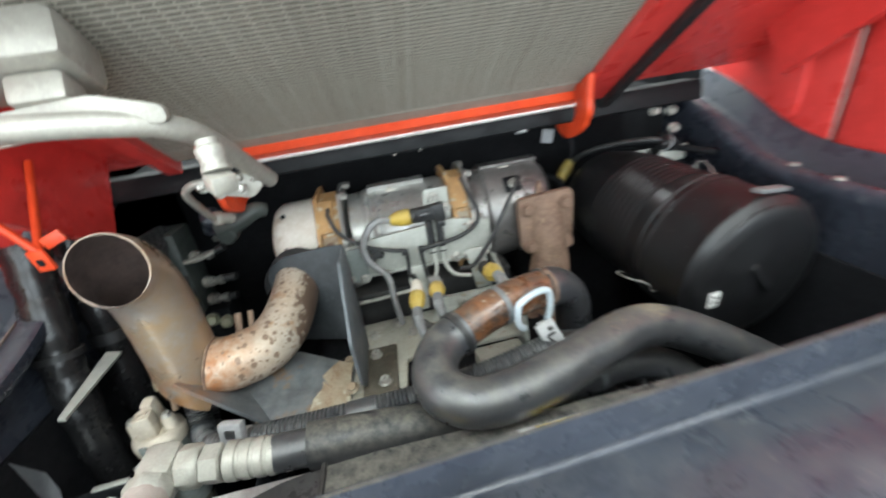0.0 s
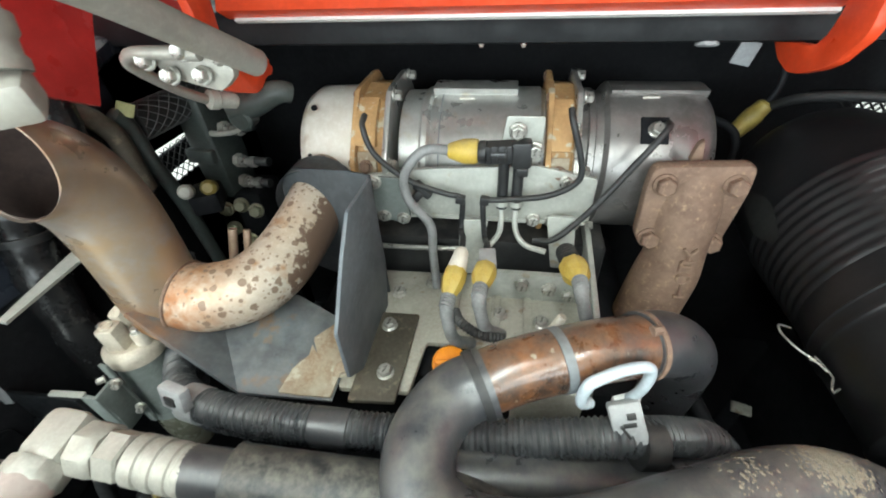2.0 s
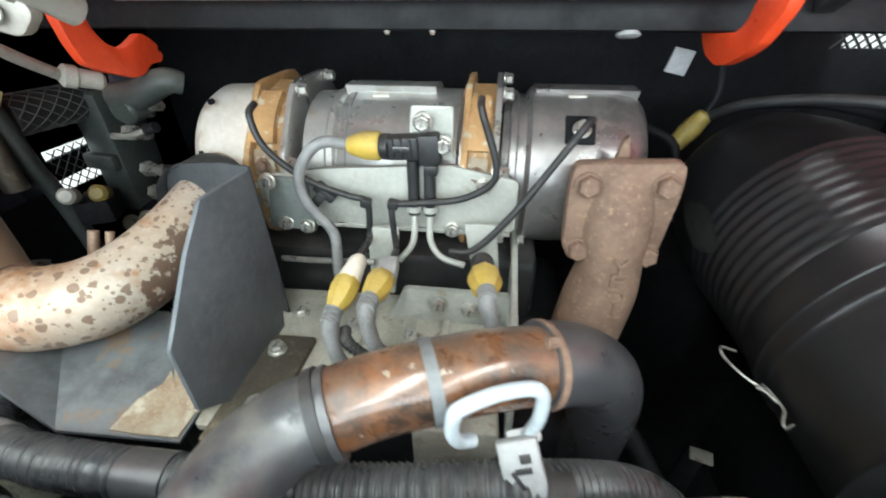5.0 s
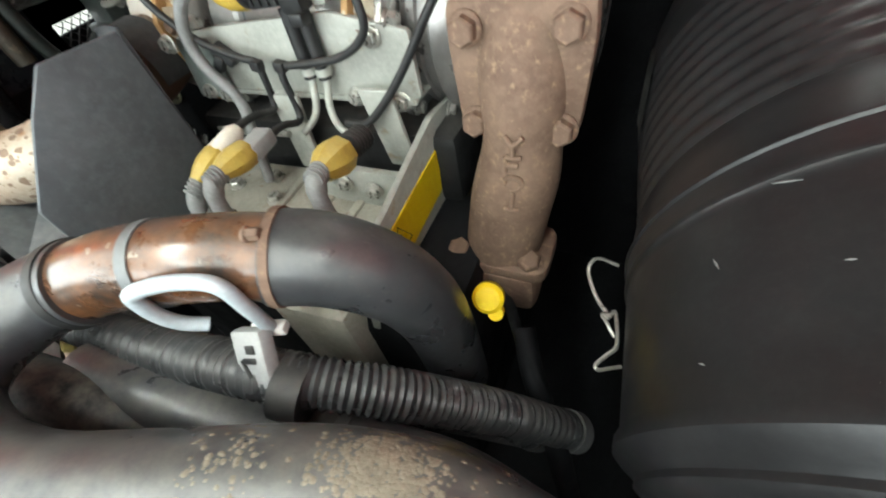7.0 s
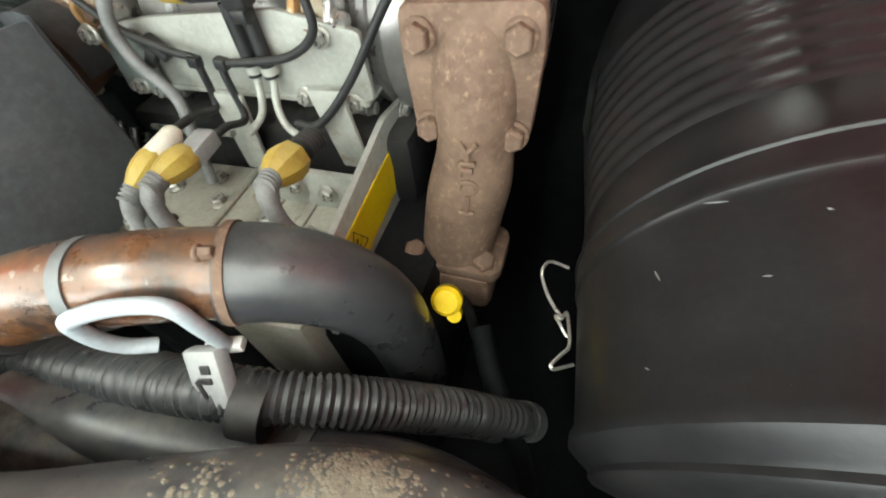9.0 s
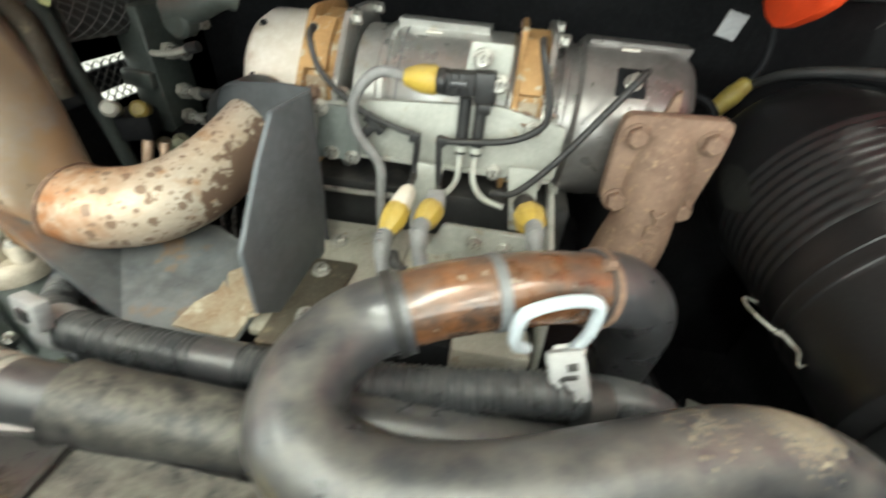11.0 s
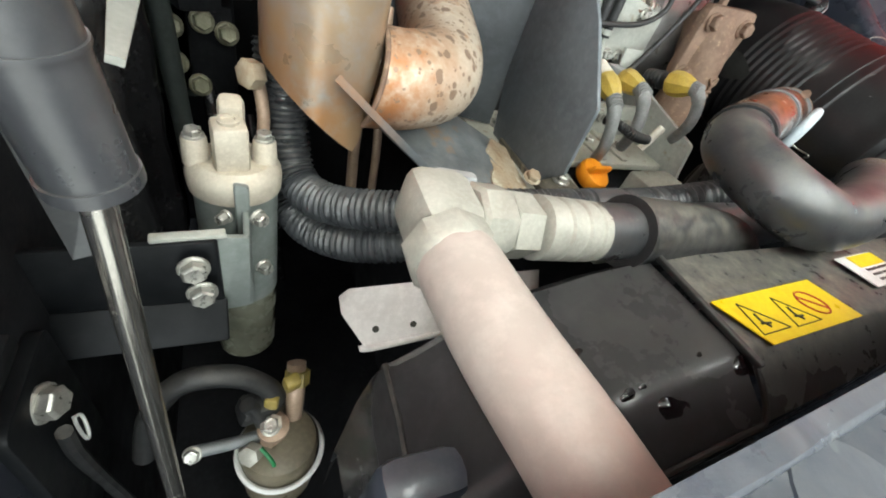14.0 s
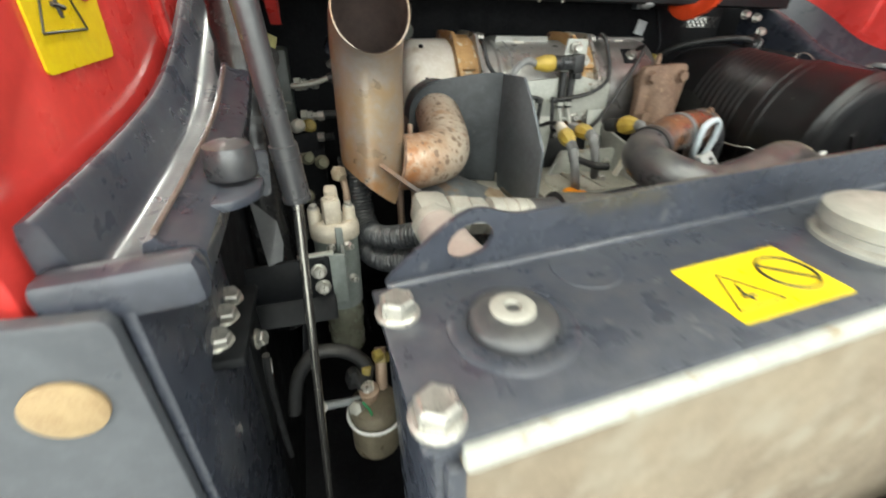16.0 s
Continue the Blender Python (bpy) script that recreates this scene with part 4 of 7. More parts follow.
part("plug_boot", lathe([(0, 0.0095), (0.004, 0.0115), (0.020, 0.0165), (0.036, 0.0170), (0.040, 0.0150)], (0.084, 0.786, 1.487), (1, -0.05, 0.03), 14), YPLUG, sp, "yellow cable boot")
bolt((0.173, 0.785, 1.517), (0, -1, 0), sp, 0.009, 0.010)
bolt((0.196, 0.785, 1.492), (0, -1, 0), sp, 0.009, 0.010)


wire("sensor_cable", [(-0.030, 0.800, 1.528), (-0.029, 0.782, 1.518), (-0.016, 0.777, 1.482), (0.028, 0.776, 1.445), (0.078, 0.777, 1.426), (0.099, 0.777, 1.4215), (0.103, 0.775, 1.410), (0.101, 0.770, 1.37), (0.108, 0.735, 1.382), (0.110, 0.705, 1.386)], 0.0042, BLACKPLAST, "thin black sensor cable hanging below the can")
wire("sensor_cable", [(0.236, 0.800, 1.540), (0.238, 0.783, 1.530), (0.256, 0.776, 1.476), (0.251, 0.775, 1.450), (0.216, 0.776, 1.429), (0.160, 0.777, 1.420), (0.135, 0.777, 1.4165), (0.132, 0.774, 1.405), (0.136, 0.768, 1.36), (0.142, 0.735, 1.372), (0.145, 0.71, 1.376)], 0.0042, BLACKPLAST, "thin black sensor cable hanging below the can")
tee = thing("cable_splitter", (0.117, 0.777, 1.418), "small black plastic cable splitter joining two leads", "splitter")
for tx in (0.100, 0.134):
    part("body", box((tx, 0.776, 1.418), (0.013, 0.011, 0.012), (0, 10, 0), 0.002), BLACKPLAST, tee)
wire("sensor_cable", [(0.365, 0.838, 1.510), (0.352, 0.80, 1.515), (0.318, 0.785, 1.468), (0.278, 0.775, 1.410), (0.236, 0.765, 1.366), (0.205, 0.765, 1.362)], 0.0044, BLACKPLAST, "black ribbed sensor lead")
wire("grey_cable", [(0.088, 0.786, 1.487), (0.062, 0.775, 1.494), (0.041, 0.772, 1.483), (0.023, 0.770, 1.453), (0.027, 0.768, 1.417), (0.056, 0.765, 1.378), (0.060, 0.752, 1.335), (0.066, 0.735, 1.28)], 0.0068, GREYTAPE, "grey taped cable running down from the yellow plug")
wire("fuel_pipe", [(-0.03, 0.775, 1.325), (0.03, 0.772, 1.328), (0.105, 0.768, 1.335)], 0.0042, ZINC, "thin bright steel pipe", "pipe")
wire("fuel_pipe", [(0.178, 0.79, 1.40), (0.180, 0.775, 1.37), (0.195, 0.765, 1.352), (0.225, 0.76, 1.345)], 0.0042, PALE, "thin bent pale pipe", "pipe")
wire("fuel_pipe", [(0.158, 0.79, 1.40), (0.157, 0.775, 1.365), (0.140, 0.76, 1.345)], 0.0042, PALE, "thin bent pale pipe", "pipe")
ties = thing("cable_clamp", (0.16, 0.79, 1.43), "two rubber-lined pipes in pale clamps", "clamp")
for tx in (0.158, 0.178):
    part("pipe", tube([(tx, 0.792, 1.47), (tx, 0.788, 1.40)], 0.0075, 12), BLACKPLAST, ties)
    part("clamp_ring", lathe([(0, 0.0095), (0.008, 0.0095)], (tx, 0.790, 1.404), (0, 0, 1), 14), PALE, ties)

# yellow plugs lying over the intake tube, their leads bending down
for i, (boot, back, cap) in enumerate((((0.104, 0.658, 1.371), (0.110, 0.700, 1.384), "white"), ((0.142, 0.662, 1.380), (0.146, 0.704, 1.378), "grey"), ((0.253, 0.676, 1.385), (0.248, 0.726, 1.373), "dark"))):
    c, b = Vector(boot), Vector(back)
    d = (c - b).normalized()
    pl = thing("injector_plug", boot, {"white": "yellow cable plug with a white cap", "grey": "dusty yellow cable plug with a grey socket", "dark": "dusty yellow cable plug with a dark ribbed socket"}[cap], "plug", "injector plugs")
    L = (c - b).length
    if cap == "white":
        part("cap", lathe([(-0.006, 0.006), (0, 0.010), (0.018, 0.012), (L - 0.014, 0.0135)], b, d, 12), WHITEPL, pl, "white plastic cap")
    elif cap == "grey":
        part("socket", box(b + d * 0.012, (0.022, 0.036, 0.018), (0, 0, 6), 0.003), GREYCLIP, pl, "grey socket")
    else:
        sk = []
        for k in range(5):
            sk += [(-0.006 + k * 0.006, 0.0125), (-0.003 + k * 0.006, 0.0138), (-0.001 + k * 0.006, 0.0125)]
        part("socket", lathe(sk, b, d, 16), BLACKPLAST, pl, "dark ribbed socket")
    R = 0.0155 if i < 2 else 0.0185
    part("boot", lathe([(-0.018, R * 0.78), (-0.015, R * 0.95), (-0.002, R), (0.010, R * 0.86), (0.022, R * 0.55)], c, d, 8), YPLUG, pl, "yellow boot")
    e = c + d * 0.020
    drop = (0.030, 0.022, 0.010)[i]
    pts = [e - d * 0.006, e + d * 0.012 + Vector((0, 0, -0.006)), e + d * 0.022 + Vector((0.004, 0, -0.024)), e + d * 0.026 + Vector((0.012, 0.004, -0.052)), e + d * 0.014 + Vector((0.03, 0.012, -0.085))]
    lead = part("lead", tube(spline(pts, 6), lambda t: 0.0092 if t < 0.4 else 0.008, 14), GREYTAPE, pl, "grey taped lead")
    for k in range(4):
        q0 = e + d * (0.001 + 0.004 * k) + Vector((0, 0, -0.001 * k))
        part("tape_ring", tube([q0, q0 + d * 0.0022], 0.0098, 14), GREYTAPE, lead)

# ---- engine top: bracket plates ----
eng = thing("engine_bracket", (0.13, 0.70, 1.25), "beige dusty steel engine bracket with many bolts", "bracket")
part("top_plate", plate(rounded([(-0.035, 0.555), (0.058, 0.560), (0.066, 0.640), (0.285, 0.640), (0.285, 0.790), (-0.045, 0.780)], 0.006), 0.010, "z", 1.262), BEIGE, eng)
part("left_strap", plate(rounded([(-0.014, 0.535), (0.045, 0.540), (0.048, 0.682), (-0.016, 0.680)], 0.004), 0.008, "z", 1.271), STRAPDIRT, eng, "dark oily strap")
for sx_ in (0.098, 0.160, 0.205):
    part("pressed_rib", box((sx_, 0.715, 1.268), (0.012, 0.135, 0.006), (0, 0, 0), 0.0025), BEIGE, eng)
part("back_plate", plate(rounded([(0.125, 1.262), (0.285, 1.262), (0.285, 1.318), (0.15, 1.318)], 0.006), 0.010, "y", 0.742), PALE, eng)
part("side_plate", plate(rounded([(0.60, 1.225), (0.845, 1.235), (0.865, 1.345), (0.80, 1.355), (0.62, 1.318)], 0.006), 0.008, "x", 0.288), PALE, eng)
part("drop_plate", box((0.232, 0.598, 1.19), (0.088, 0.045, 0.165), (0, 0, 3), 0.006), BEIGE, eng)
plate_label = part("warning_label", plate(rounded([(0.645, 1.252), (0.785, 1.262), (0.795, 1.318), (0.655, 1.306)], 0.002), 0.0015, "x", 0.2932, 0.0), YELLOW, eng, "yellow warning label")
triangle_sign((0.2942, 0.68, 1.283), (0, 1, 0.08), (0, 0, 1), 0.036, plate_label)
for p, d in (((0.006, 0.728, 1.268), (0, 0, 1)), ((0.024, 0.578, 1.276), (0, 0, 1)), ((0.010, 0.655, 1.276), (0, 0, 1)), ((0.055, 0.755, 1.268), (0, 0, 1)), ((0.085, 0.715, 1.268), (0, 0, 1)),
             ((0.165, 0.70, 1.268), (0, 0, 1)), ((0.195, 0.735, 1.300), (0, -1, 0)), ((0.235, 0.735, 1.295), (0, -1, 0)), ((0.225, 0.69, 1.268), (0, 0, 1)), ((0.293, 0.845, 1.335), (1, 0, 0)), ((0.265, 0.735, 1.286), (0, -1, 0))):
    bolt(p, d, eng, 0.009, 0.010)
block = thing("engine_block", (0.13, 0.75, 0.95), "engine block under the brackets, coloured near-black for shade", "engine")
part("body", box((0.12, 0.78, 1.02), (0.50, 0.36, 0.44), bevel=0.02), BAY_SHADE, block)
part("head", box((0.12, 0.86, 1.285), (0.40, 0.14, 0.10), bevel=0.012), BLACKPLAST, block)
for hx in (-0.02, 0.06, 0.19):
    part("rocker_lump", lathe([(0, 0.03), (0.03, 0.028), (0.04, 0.02)], (hx, 0.83, 1.295), (0, -0.3, 1), 16), BLACKPLAST, block)

# cable clip on the bracket plate, ribbed loom and stub below the plugs, dark lever under the hook
zc = thing("cable_tie_clip", (0.044, 0.79, 1.42), "black plastic cable clip on the pale bracket", "clip")
part("body", box((0.044, 0.788, 1.424), (0.030, 0.016, 0.012), (0, 42, 0), 0.003), BLACKPLAST, zc)
part("jaw", box((0.036, 0.782, 1.416), (0.012, 0.010, 0.022), (0, 42, 0), 0.002), BLACKPLAST, zc)
lw = spline([(0.108, 0.640, 1.335), (0.116, 0.622, 1.338), (0.135, 0.612, 1.332), (0.152, 0.610, 1.328), (0.172, 0.612, 1.325)], 14)
lo_ = thing("wiring_loom", lw[0], "black ribbed wiring loom gathering the plug leads", "cable")
part("ribbed_sleeve", tube(lw, lambda t: 0.0062 + 0.0010 * math.sin(t * 120), 14), BLACKPLAST, lo_)
vs_ = thing("vent_stub", (0.240, 0.65, 1.29), "short white plastic vent stub on the bracket", "stub")
part("stub", tube([(0.230, 0.656, 1.288), (0.2375, 0.654, 1.306), (0.2440, 0.654, 1.324), (0.2455, 0.654, 1.327)], lambda t: 0.0062 if t < 0.9 else 0.005, 14), WHITEPL, vs_)
hlv = thing("hinge_lever", (-0.19, 0.85, 1.55), "dark grey-green curved hinge lever under the hook", "lever")
part("lever_arm", tube(spline([(-0.250, 0.845, 1.518), (-0.214, 0.842, 1.526), (-0.186, 0.846, 1.538), (-0.170, 0.850, 1.541), (-0.160, 0.858, 1.536)], 6), lambda t: 0.021 - 0.007 * t, 18), LEVER, hlv)
part("lever_boss", lathe([(0, 0.016), (0.004, 0.020), (0.024, 0.020), (0.028, 0.015)], (-0.238, 0.826, 1.506), (0.1, 1, 0.1), 20), LEVER, hlv)

# orange handle under the tube
oh = thing("oil_filler_handle", (0.12, 0.62, 1.25), "bright orange plastic filler handle", "handle")
ow = Vector((0.15, -0.45, 1)).normalized()
part("cap", lathe([(-0.016, 0.020), (-0.012, 0.0235), (0.000, 0.0245), (0.004, 0.0225), (0.005, 0.020), (0.005, 0.002)], (0.105, 0.604, 1.272), ow, 28), ORANGE, oh)
part("wing", box(Vector((0.105, 0.604, 1.272)) + ow * 0.009, (0.044, 0.007, 0.016), (24, 8, 12), 0.003), ORANGE, oh)
part("stem", lathe([(0, 0.012), (0.04, 0.012)], (0.105, 0.612, 1.19), (0, 0, 1), 14), BLACKPLAST, oh)

# yellow dipstick
dip = thing("dipstick", (0.404, 0.637, 1.27), "bright yellow round dipstick pull", "dipstick")
part("pull", lathe([(-0.004, 0.012), (0, 0.0145), (0.008, 0.0145), (0.011, 0.011)], (0.404, 0.640, 1.281), (0.1, -0.7, 0.6), 20), YBRIGHT, dip)
part("pull_tail", lathe([(-0.003, 0.007), (0.008, 0.007)], (0.412, 0.634, 1.268), (0.1, -0.7, 0.6), 14), YBRIGHT, dip)
part("tube", tube(spline([(0.405, 0.645, 1.275), (0.415, 0.66, 1.24), (0.425, 0.67, 1.12)], 5), 0.006, 10), BLACKPLAST, dip)

# ---- rusty exhaust outlet elbow ----
eo = thing("exhaust_elbow", (0.38, 0.73, 1.22), "rust-brown cast exhaust elbow with bolted flanges", "exhaust elbow")
part("top_flange", plate(rounded([(0.340, 1.482), (0.455, 1.488), (0.458, 1.452), (0.452, 1.372), (0.438, 1.358), (0.418, 1.378), (0.380, 1.378), (0.362, 1.358), (0.342, 1.372), (0.338, 1.450)], 0.012), 0.020, "y", 0.778, 0.004), RUSTCAST, eo)
part("neck", tube(spline([(0.398, 0.812, 1.462), (0.399, 0.792, 1.428), (0.401, 0.774, 1.380), (0.399, 0.766, 1.335), (0.390, 0.758, 1.285), (0.381, 0.752, 1.225)], 6), lambda t: 0.043 - 0.006 * math.exp(-((t - 0.46) / 0.15) ** 2), 32), RUSTCAST, eo)
part("low_flange", plate(rounded([(0.318, 0.708), (0.440, 0.708), (0.440, 0.785), (0.318, 0.785)], 0.02), 0.018, "z", 1.222, 0.004), RUSTCAST, eo)
part("low_lug", box((0.380, 0.728, 1.19), (0.10, 0.05, 0.06), bevel=0.012), RUSTCAST, eo)
for p in ((0.357, 0.766, 1.460), (0.438, 0.768, 1.462), (0.359, 0.766, 1.378), (0.437, 0.766, 1.376)):
    bolt(p, (0, -1, 0.1), eo, 0.0115, 0.014, RUSTCAST)
for p in ((0.338, 0.722, 1.231), (0.419, 0.724, 1.231)):
    bolt(p, (0, -0.3, 1), eo, 0.0125, 0.012, RUSTCAST)
part("lifting_tab", plate([(0.388, 1.478), (0.404, 1.478), (0.398, 1.506), (0.392, 1.500)], 0.010, "y", 0.80, 0.002), RUSTCAST, eo)
# raised casting marks down the front of the neck: a fork, two bars and a ring
for cx_, cz_, strokes in ((0.4025, 1.377, ((-0.007, 0.008, 0.0, 0.0), (0.007, 0.008, 0.0, 0.0), (0.0, 0.0, 0.0, -0.008))),
                          (0.4030, 1.359, ((-0.006, -0.007, -0.006, 0.007), (-0.006, 0.007, 0.006, 0.007), (-0.006, 0.0, 0.004, 0.0))),
                          (0.4035, 1.324, ((0.0, -0.008, 0.0, 0.008), (-0.006, -0.008, 0.006, -0.008)))):
    for u0, v0, u1, v1 in strokes:
        def on_neck(u, v):
            u, v = u * 1.2, v * 1.05
            z_ = cz_ + v
            return (cx_ + u, float(np.interp(z_, [1.31, 1.335, 1.38, 1.40], [0.7150, 0.7250, 0.7325, 0.7360])) + u * u * 14, z_)
        part("cast_mark", tube([on_neck(u0, v0), on_neck((u0 + u1) / 2, (v0 + v1) / 2), on_neck(u1, v1)], 0.0026, 8), RUSTCAST, eo)
part("cast_mark", tube([(0.4033 + 0.008 * math.cos(k * math.pi / 8), 0.7265 + 0.0008 * math.cos(k * math.pi / 4), 1.341 + 0.0075 * math.sin(k * math.pi / 8)) for k in range(17)], 0.0026, 8, caps=False), RUSTCAST, eo)

# ---- exhaust stack, S-pipe, shield ----
st = thing("exhaust_stack", (-0.275, 0.60, 1.31), "heat-tinted steel exhaust stack with a flaking side pipe", "exhaust pipe")
MP = [(-0.272, 0.604, 1.372), (-0.272, 0.605, 1.42), (-0.2725, 0.604, 1.470), (-0.273, 0.598, 1.515), (-0.273, 0.582, 1.548), (-0.272, 0.562, 1.566), (-0.271, 0.546, 1.574)]
way = spline(MP, 4)
sb = bmesh.new()
seg, R = 48, 0.0485
ring, prev = [], Vector((1, 0, 0))
for i, c in enumerate(way):
    d = (way[min(i + 1, len(way) - 1)] - way[max(i - 1, 0)]).normalized()
    if i == len(way) - 1:
        d = Vector((0.08, -0.97, 0.20)).normalized()
    a = (prev - d * prev.dot(d)).normalized()
    b = d.cross(a)
    prev = a
    row = []
    for k in range(seg):
        p = c + (a * math.cos(2 * math.pi * k / seg) + b * math.sin(2 * math.pi * k / seg)) * R
        if i == 0:
            p.z = 1.310 + 0.84 * (-0.245 - p.x) if p.x < -0.245 else min(1.310 + 4.7 * (p.x + 0.245), 1.402)
        row.append(sb.verts.new(p))
    ring.append(row)
lining = bmesh.new()
inner = []
for back in (0, 2, 4, 7, 10, 14):
    c = way[len(way) - 1 - back]
    inner.append([lining.verts.new(c + (v.co - c) * 0.962) for v in ring[len(way) - 1 - back]])
for r0, r1 in zip(inner, inner[1:]):
    for k in range(seg):
        lining.faces.new((r0[k], r0[(k + 1) % seg], r1[(k + 1) % seg], r1[k]))
lining.faces.new(inner[-1])
c = way[-1]
ring.append([sb.verts.new(c + (v.co - c) * 0.962) for v in ring[len(way) - 1]])
for r0, r1 in zip(ring, ring[1:]):
    for k in range(seg):
        sb.faces.new((r0[k], r0[(k + 1) % seg], r1[(k + 1) % seg], r1[k]))
sb.faces.new(ring[0][::-1])
part("riser", sb, STACK, st)
part("soot_lining", lining, SOOT, st, "dark sooty inside of the mouth")
SP = [(-0.236, 0.600, 1.366), (-0.216, 0.600, 1.366), (-0.196, 0.602, 1.366), (-0.160, 0.622, 1.366), (-0.138, 0.662, 1.370), (-0.126, 0.72, 1.382), (-0.119, 0.79, 1.402), (-0.117, 0.84, 1.414)]
spb = tube(spline(SP, 7), 0.0435, 40, caps=False)
lay = spb.verts.layers.float.new("flake")
spb.verts.ensure_lookup_table()
bare = Vector((0.90, -0.38, -0.22)).normalized()
sway = spline(SP, 7)
for i, v in enumerate(spb.verts):
    c = sway[i // 40]
    v[lay] = (v.co - c).normalized().dot(bare) * float(np.interp(c.y, [0.62, 0.70], [0.30, 1.0]))
for v in spb.verts:
    if v.co.x < -0.222 and v.co.y < 0.66:
        v.co.x = max(v.co.x, -0.2465 + 0.21 * (v.co.z - 1.308)) if v.co.x > -0.2305 else -0.2465 + 0.21 * (v.co.z - 1.308)
part("side_pipe", spb, SPIPE, st, "flaking rust-spotted bent exhaust pipe")
part("weld_bead", tube([Vector((-0.2465 + 0.21 * (0.058 + 0.0436 * math.sin(k * math.pi / 18)), 0.600 + 0.0440 * math.cos(k * math.pi / 18), 1.366 + 0.0440 * math.sin(k * math.pi / 18))) for k in range(37)], 0.0024, 8, caps=False), RUSTCAST, st)
part("drain_nut", lathe([(0, 0.012), (0.012, 0.012), (0.014, 0.009)], (-0.322, 0.610, 1.352), (-0.4, -0.3, 0.1), 6), RUSTPLATE, st)

sh = thing("heat_shield", (-0.01, 0.64, 1.26), "dark grey folded steel heat shield plate", "heat shield")
part("shield_plate", plate(rounded([(0.640, 1.483), (0.722, 1.478), (0.726, 1.340), (0.704, 1.264), (0.585, 1.270), (0.546, 1.307), (0.548, 1.385), (0.602, 1.448)], 0.003), 0.005, "x", -0.009), SHIELDMAT, sh)
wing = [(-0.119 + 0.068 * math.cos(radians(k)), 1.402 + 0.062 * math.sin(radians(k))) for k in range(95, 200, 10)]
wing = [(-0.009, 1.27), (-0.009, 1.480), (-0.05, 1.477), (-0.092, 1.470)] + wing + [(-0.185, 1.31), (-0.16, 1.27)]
part("shield_wing", plate(wing, 0.004, "y", 0.0, 0.001, m=pose(-0.009, 0.726, 0, 0, 0, -20) @ pose(0.009, 0, 0)), SHIELDSHADE, sh, "wing of the shield, coloured darker for its shaded recess")
col = bmesh.new()
prof = [(-0.119 + 0.060 * math.cos(radians(-8 + 196 * k / 18)), 1.400 + 0.060 * math.sin(radians(-8 + 196 * k / 18))) for k in range(19)]
rows = [[col.verts.new((u, yy, v)) for u, v in prof] for yy in (0.765, 0.812)]
for k in range(18):
    col.faces.new((rows[0][k], rows[0][k + 1], rows[1][k + 1], rows[1][k]))
bmesh.ops.solidify(col, geom=list(col.faces), thickness=0.004)
part("pipe_collar", col, STEELGREY, sh, "grey half-round collar over the pipe")

mb = thing("stack_bracket", (-0.15, 0.56, 1.28), "grey folded plate bracket with a rust-stained foot", "bracket")
q = bmesh.new()
corners = [(-0.268, 0.548, 1.386), (-0.145, 0.520, 1.290), (-0.035, 0.535, 1.268), (-0.030, 0.640, 1.280), (-0.12, 0.66, 1.318), (-0.235, 0.645, 1.330)]
vs = [q.verts.new(c) for c in corners]
q.faces.new(vs)
bmesh.ops.triangulate(q, faces=q.faces)
bmesh.ops.solidify(q, geom=list(q.faces), thickness=0.006)
part("bracket_plate", q, BRACKETGREY, mb)
ft = bmesh.new()
A_, B_, C_, D_ = (Vector(c) for c in ((-0.145, 0.520, 1.290), (-0.035, 0.535, 1.268), (-0.030, 0.640, 1.280), (-0.12, 0.66, 1.318)))
lift = Vector((0, -0.15, 1)).normalized() * 0.0035
low, high = [], []
for u, v in ((0.42, 0.03), (0.66, 0.02), (0.98, 0.03), (0.985, 0.40), (0.97, 0.80), (0.99, 0.98), (0.72, 0.97), (0.60, 0.80), (0.50, 0.66), (0.54, 0.45), (0.44, 0.28)):
    p = A_.lerp(B_, u).lerp(D_.lerp(C_, u), v)
    low.append(ft.verts.new(p - lift))
    high.append(ft.verts.new(p + lift))
ft.faces.new(low)
ft.faces.new(high)
for i in range(len(low)):
    ft.faces.new((low[i], low[(i + 1) % len(low)], high[(i + 1) % len(low)], high[i]))
bmesh.ops.triangulate(ft, faces=[f for f in ft.faces if len(f.verts) > 4])
part("foot", ft, RUSTPLATE, mb, "tan stained foot pad")
bolt((-0.042, 0.664, 1.270), (0, 0, 1), mb, 0.0085, 0.008, RUSTPLATE)
bolt((-0.030, 0.570, 1.285), (0, -0.3, 1), mb, 0.0085, 0.008, RUSTPLATE)

# ---- air cleaner ----
AC0, ACD = Vector((0.6376, 0.60, 1.3754)), Vector((0.106, -1.0, -0.1118)).normalized()
ac = thing("air_cleaner", (0.63, 0.64, 1.23), "large black plastic air cleaner drum with a ribbed body", "air cleaner")
prof = [(-0.330, 0.03), (-0.330, 0.092), (-0.315, 0.101), (-0.27, 0.112), (-0.235, 0.1175), (-0.203, 0.1200)]
for k in range(48):
    prof.append((-0.200 + k * 0.0025, 0.1212 + 0.0010 * math.sin(k * 2 * math.pi * 0.0025 / 0.0136)))
prof += [(-0.078, 0.1222), (-0.062, 0.1245), (-0.052, 0.1262), (-0.0468, 0.1274), (-0.0458, 0.1289), (-0.0447, 0.1289), (-0.0436, 0.1276), (-0.033, 0.1275), (-0.030, 0.1286), (-0.028, 0.1280)]
part("drum", lathe(prof, AC0, ACD, 88), ACPLAST, ac)
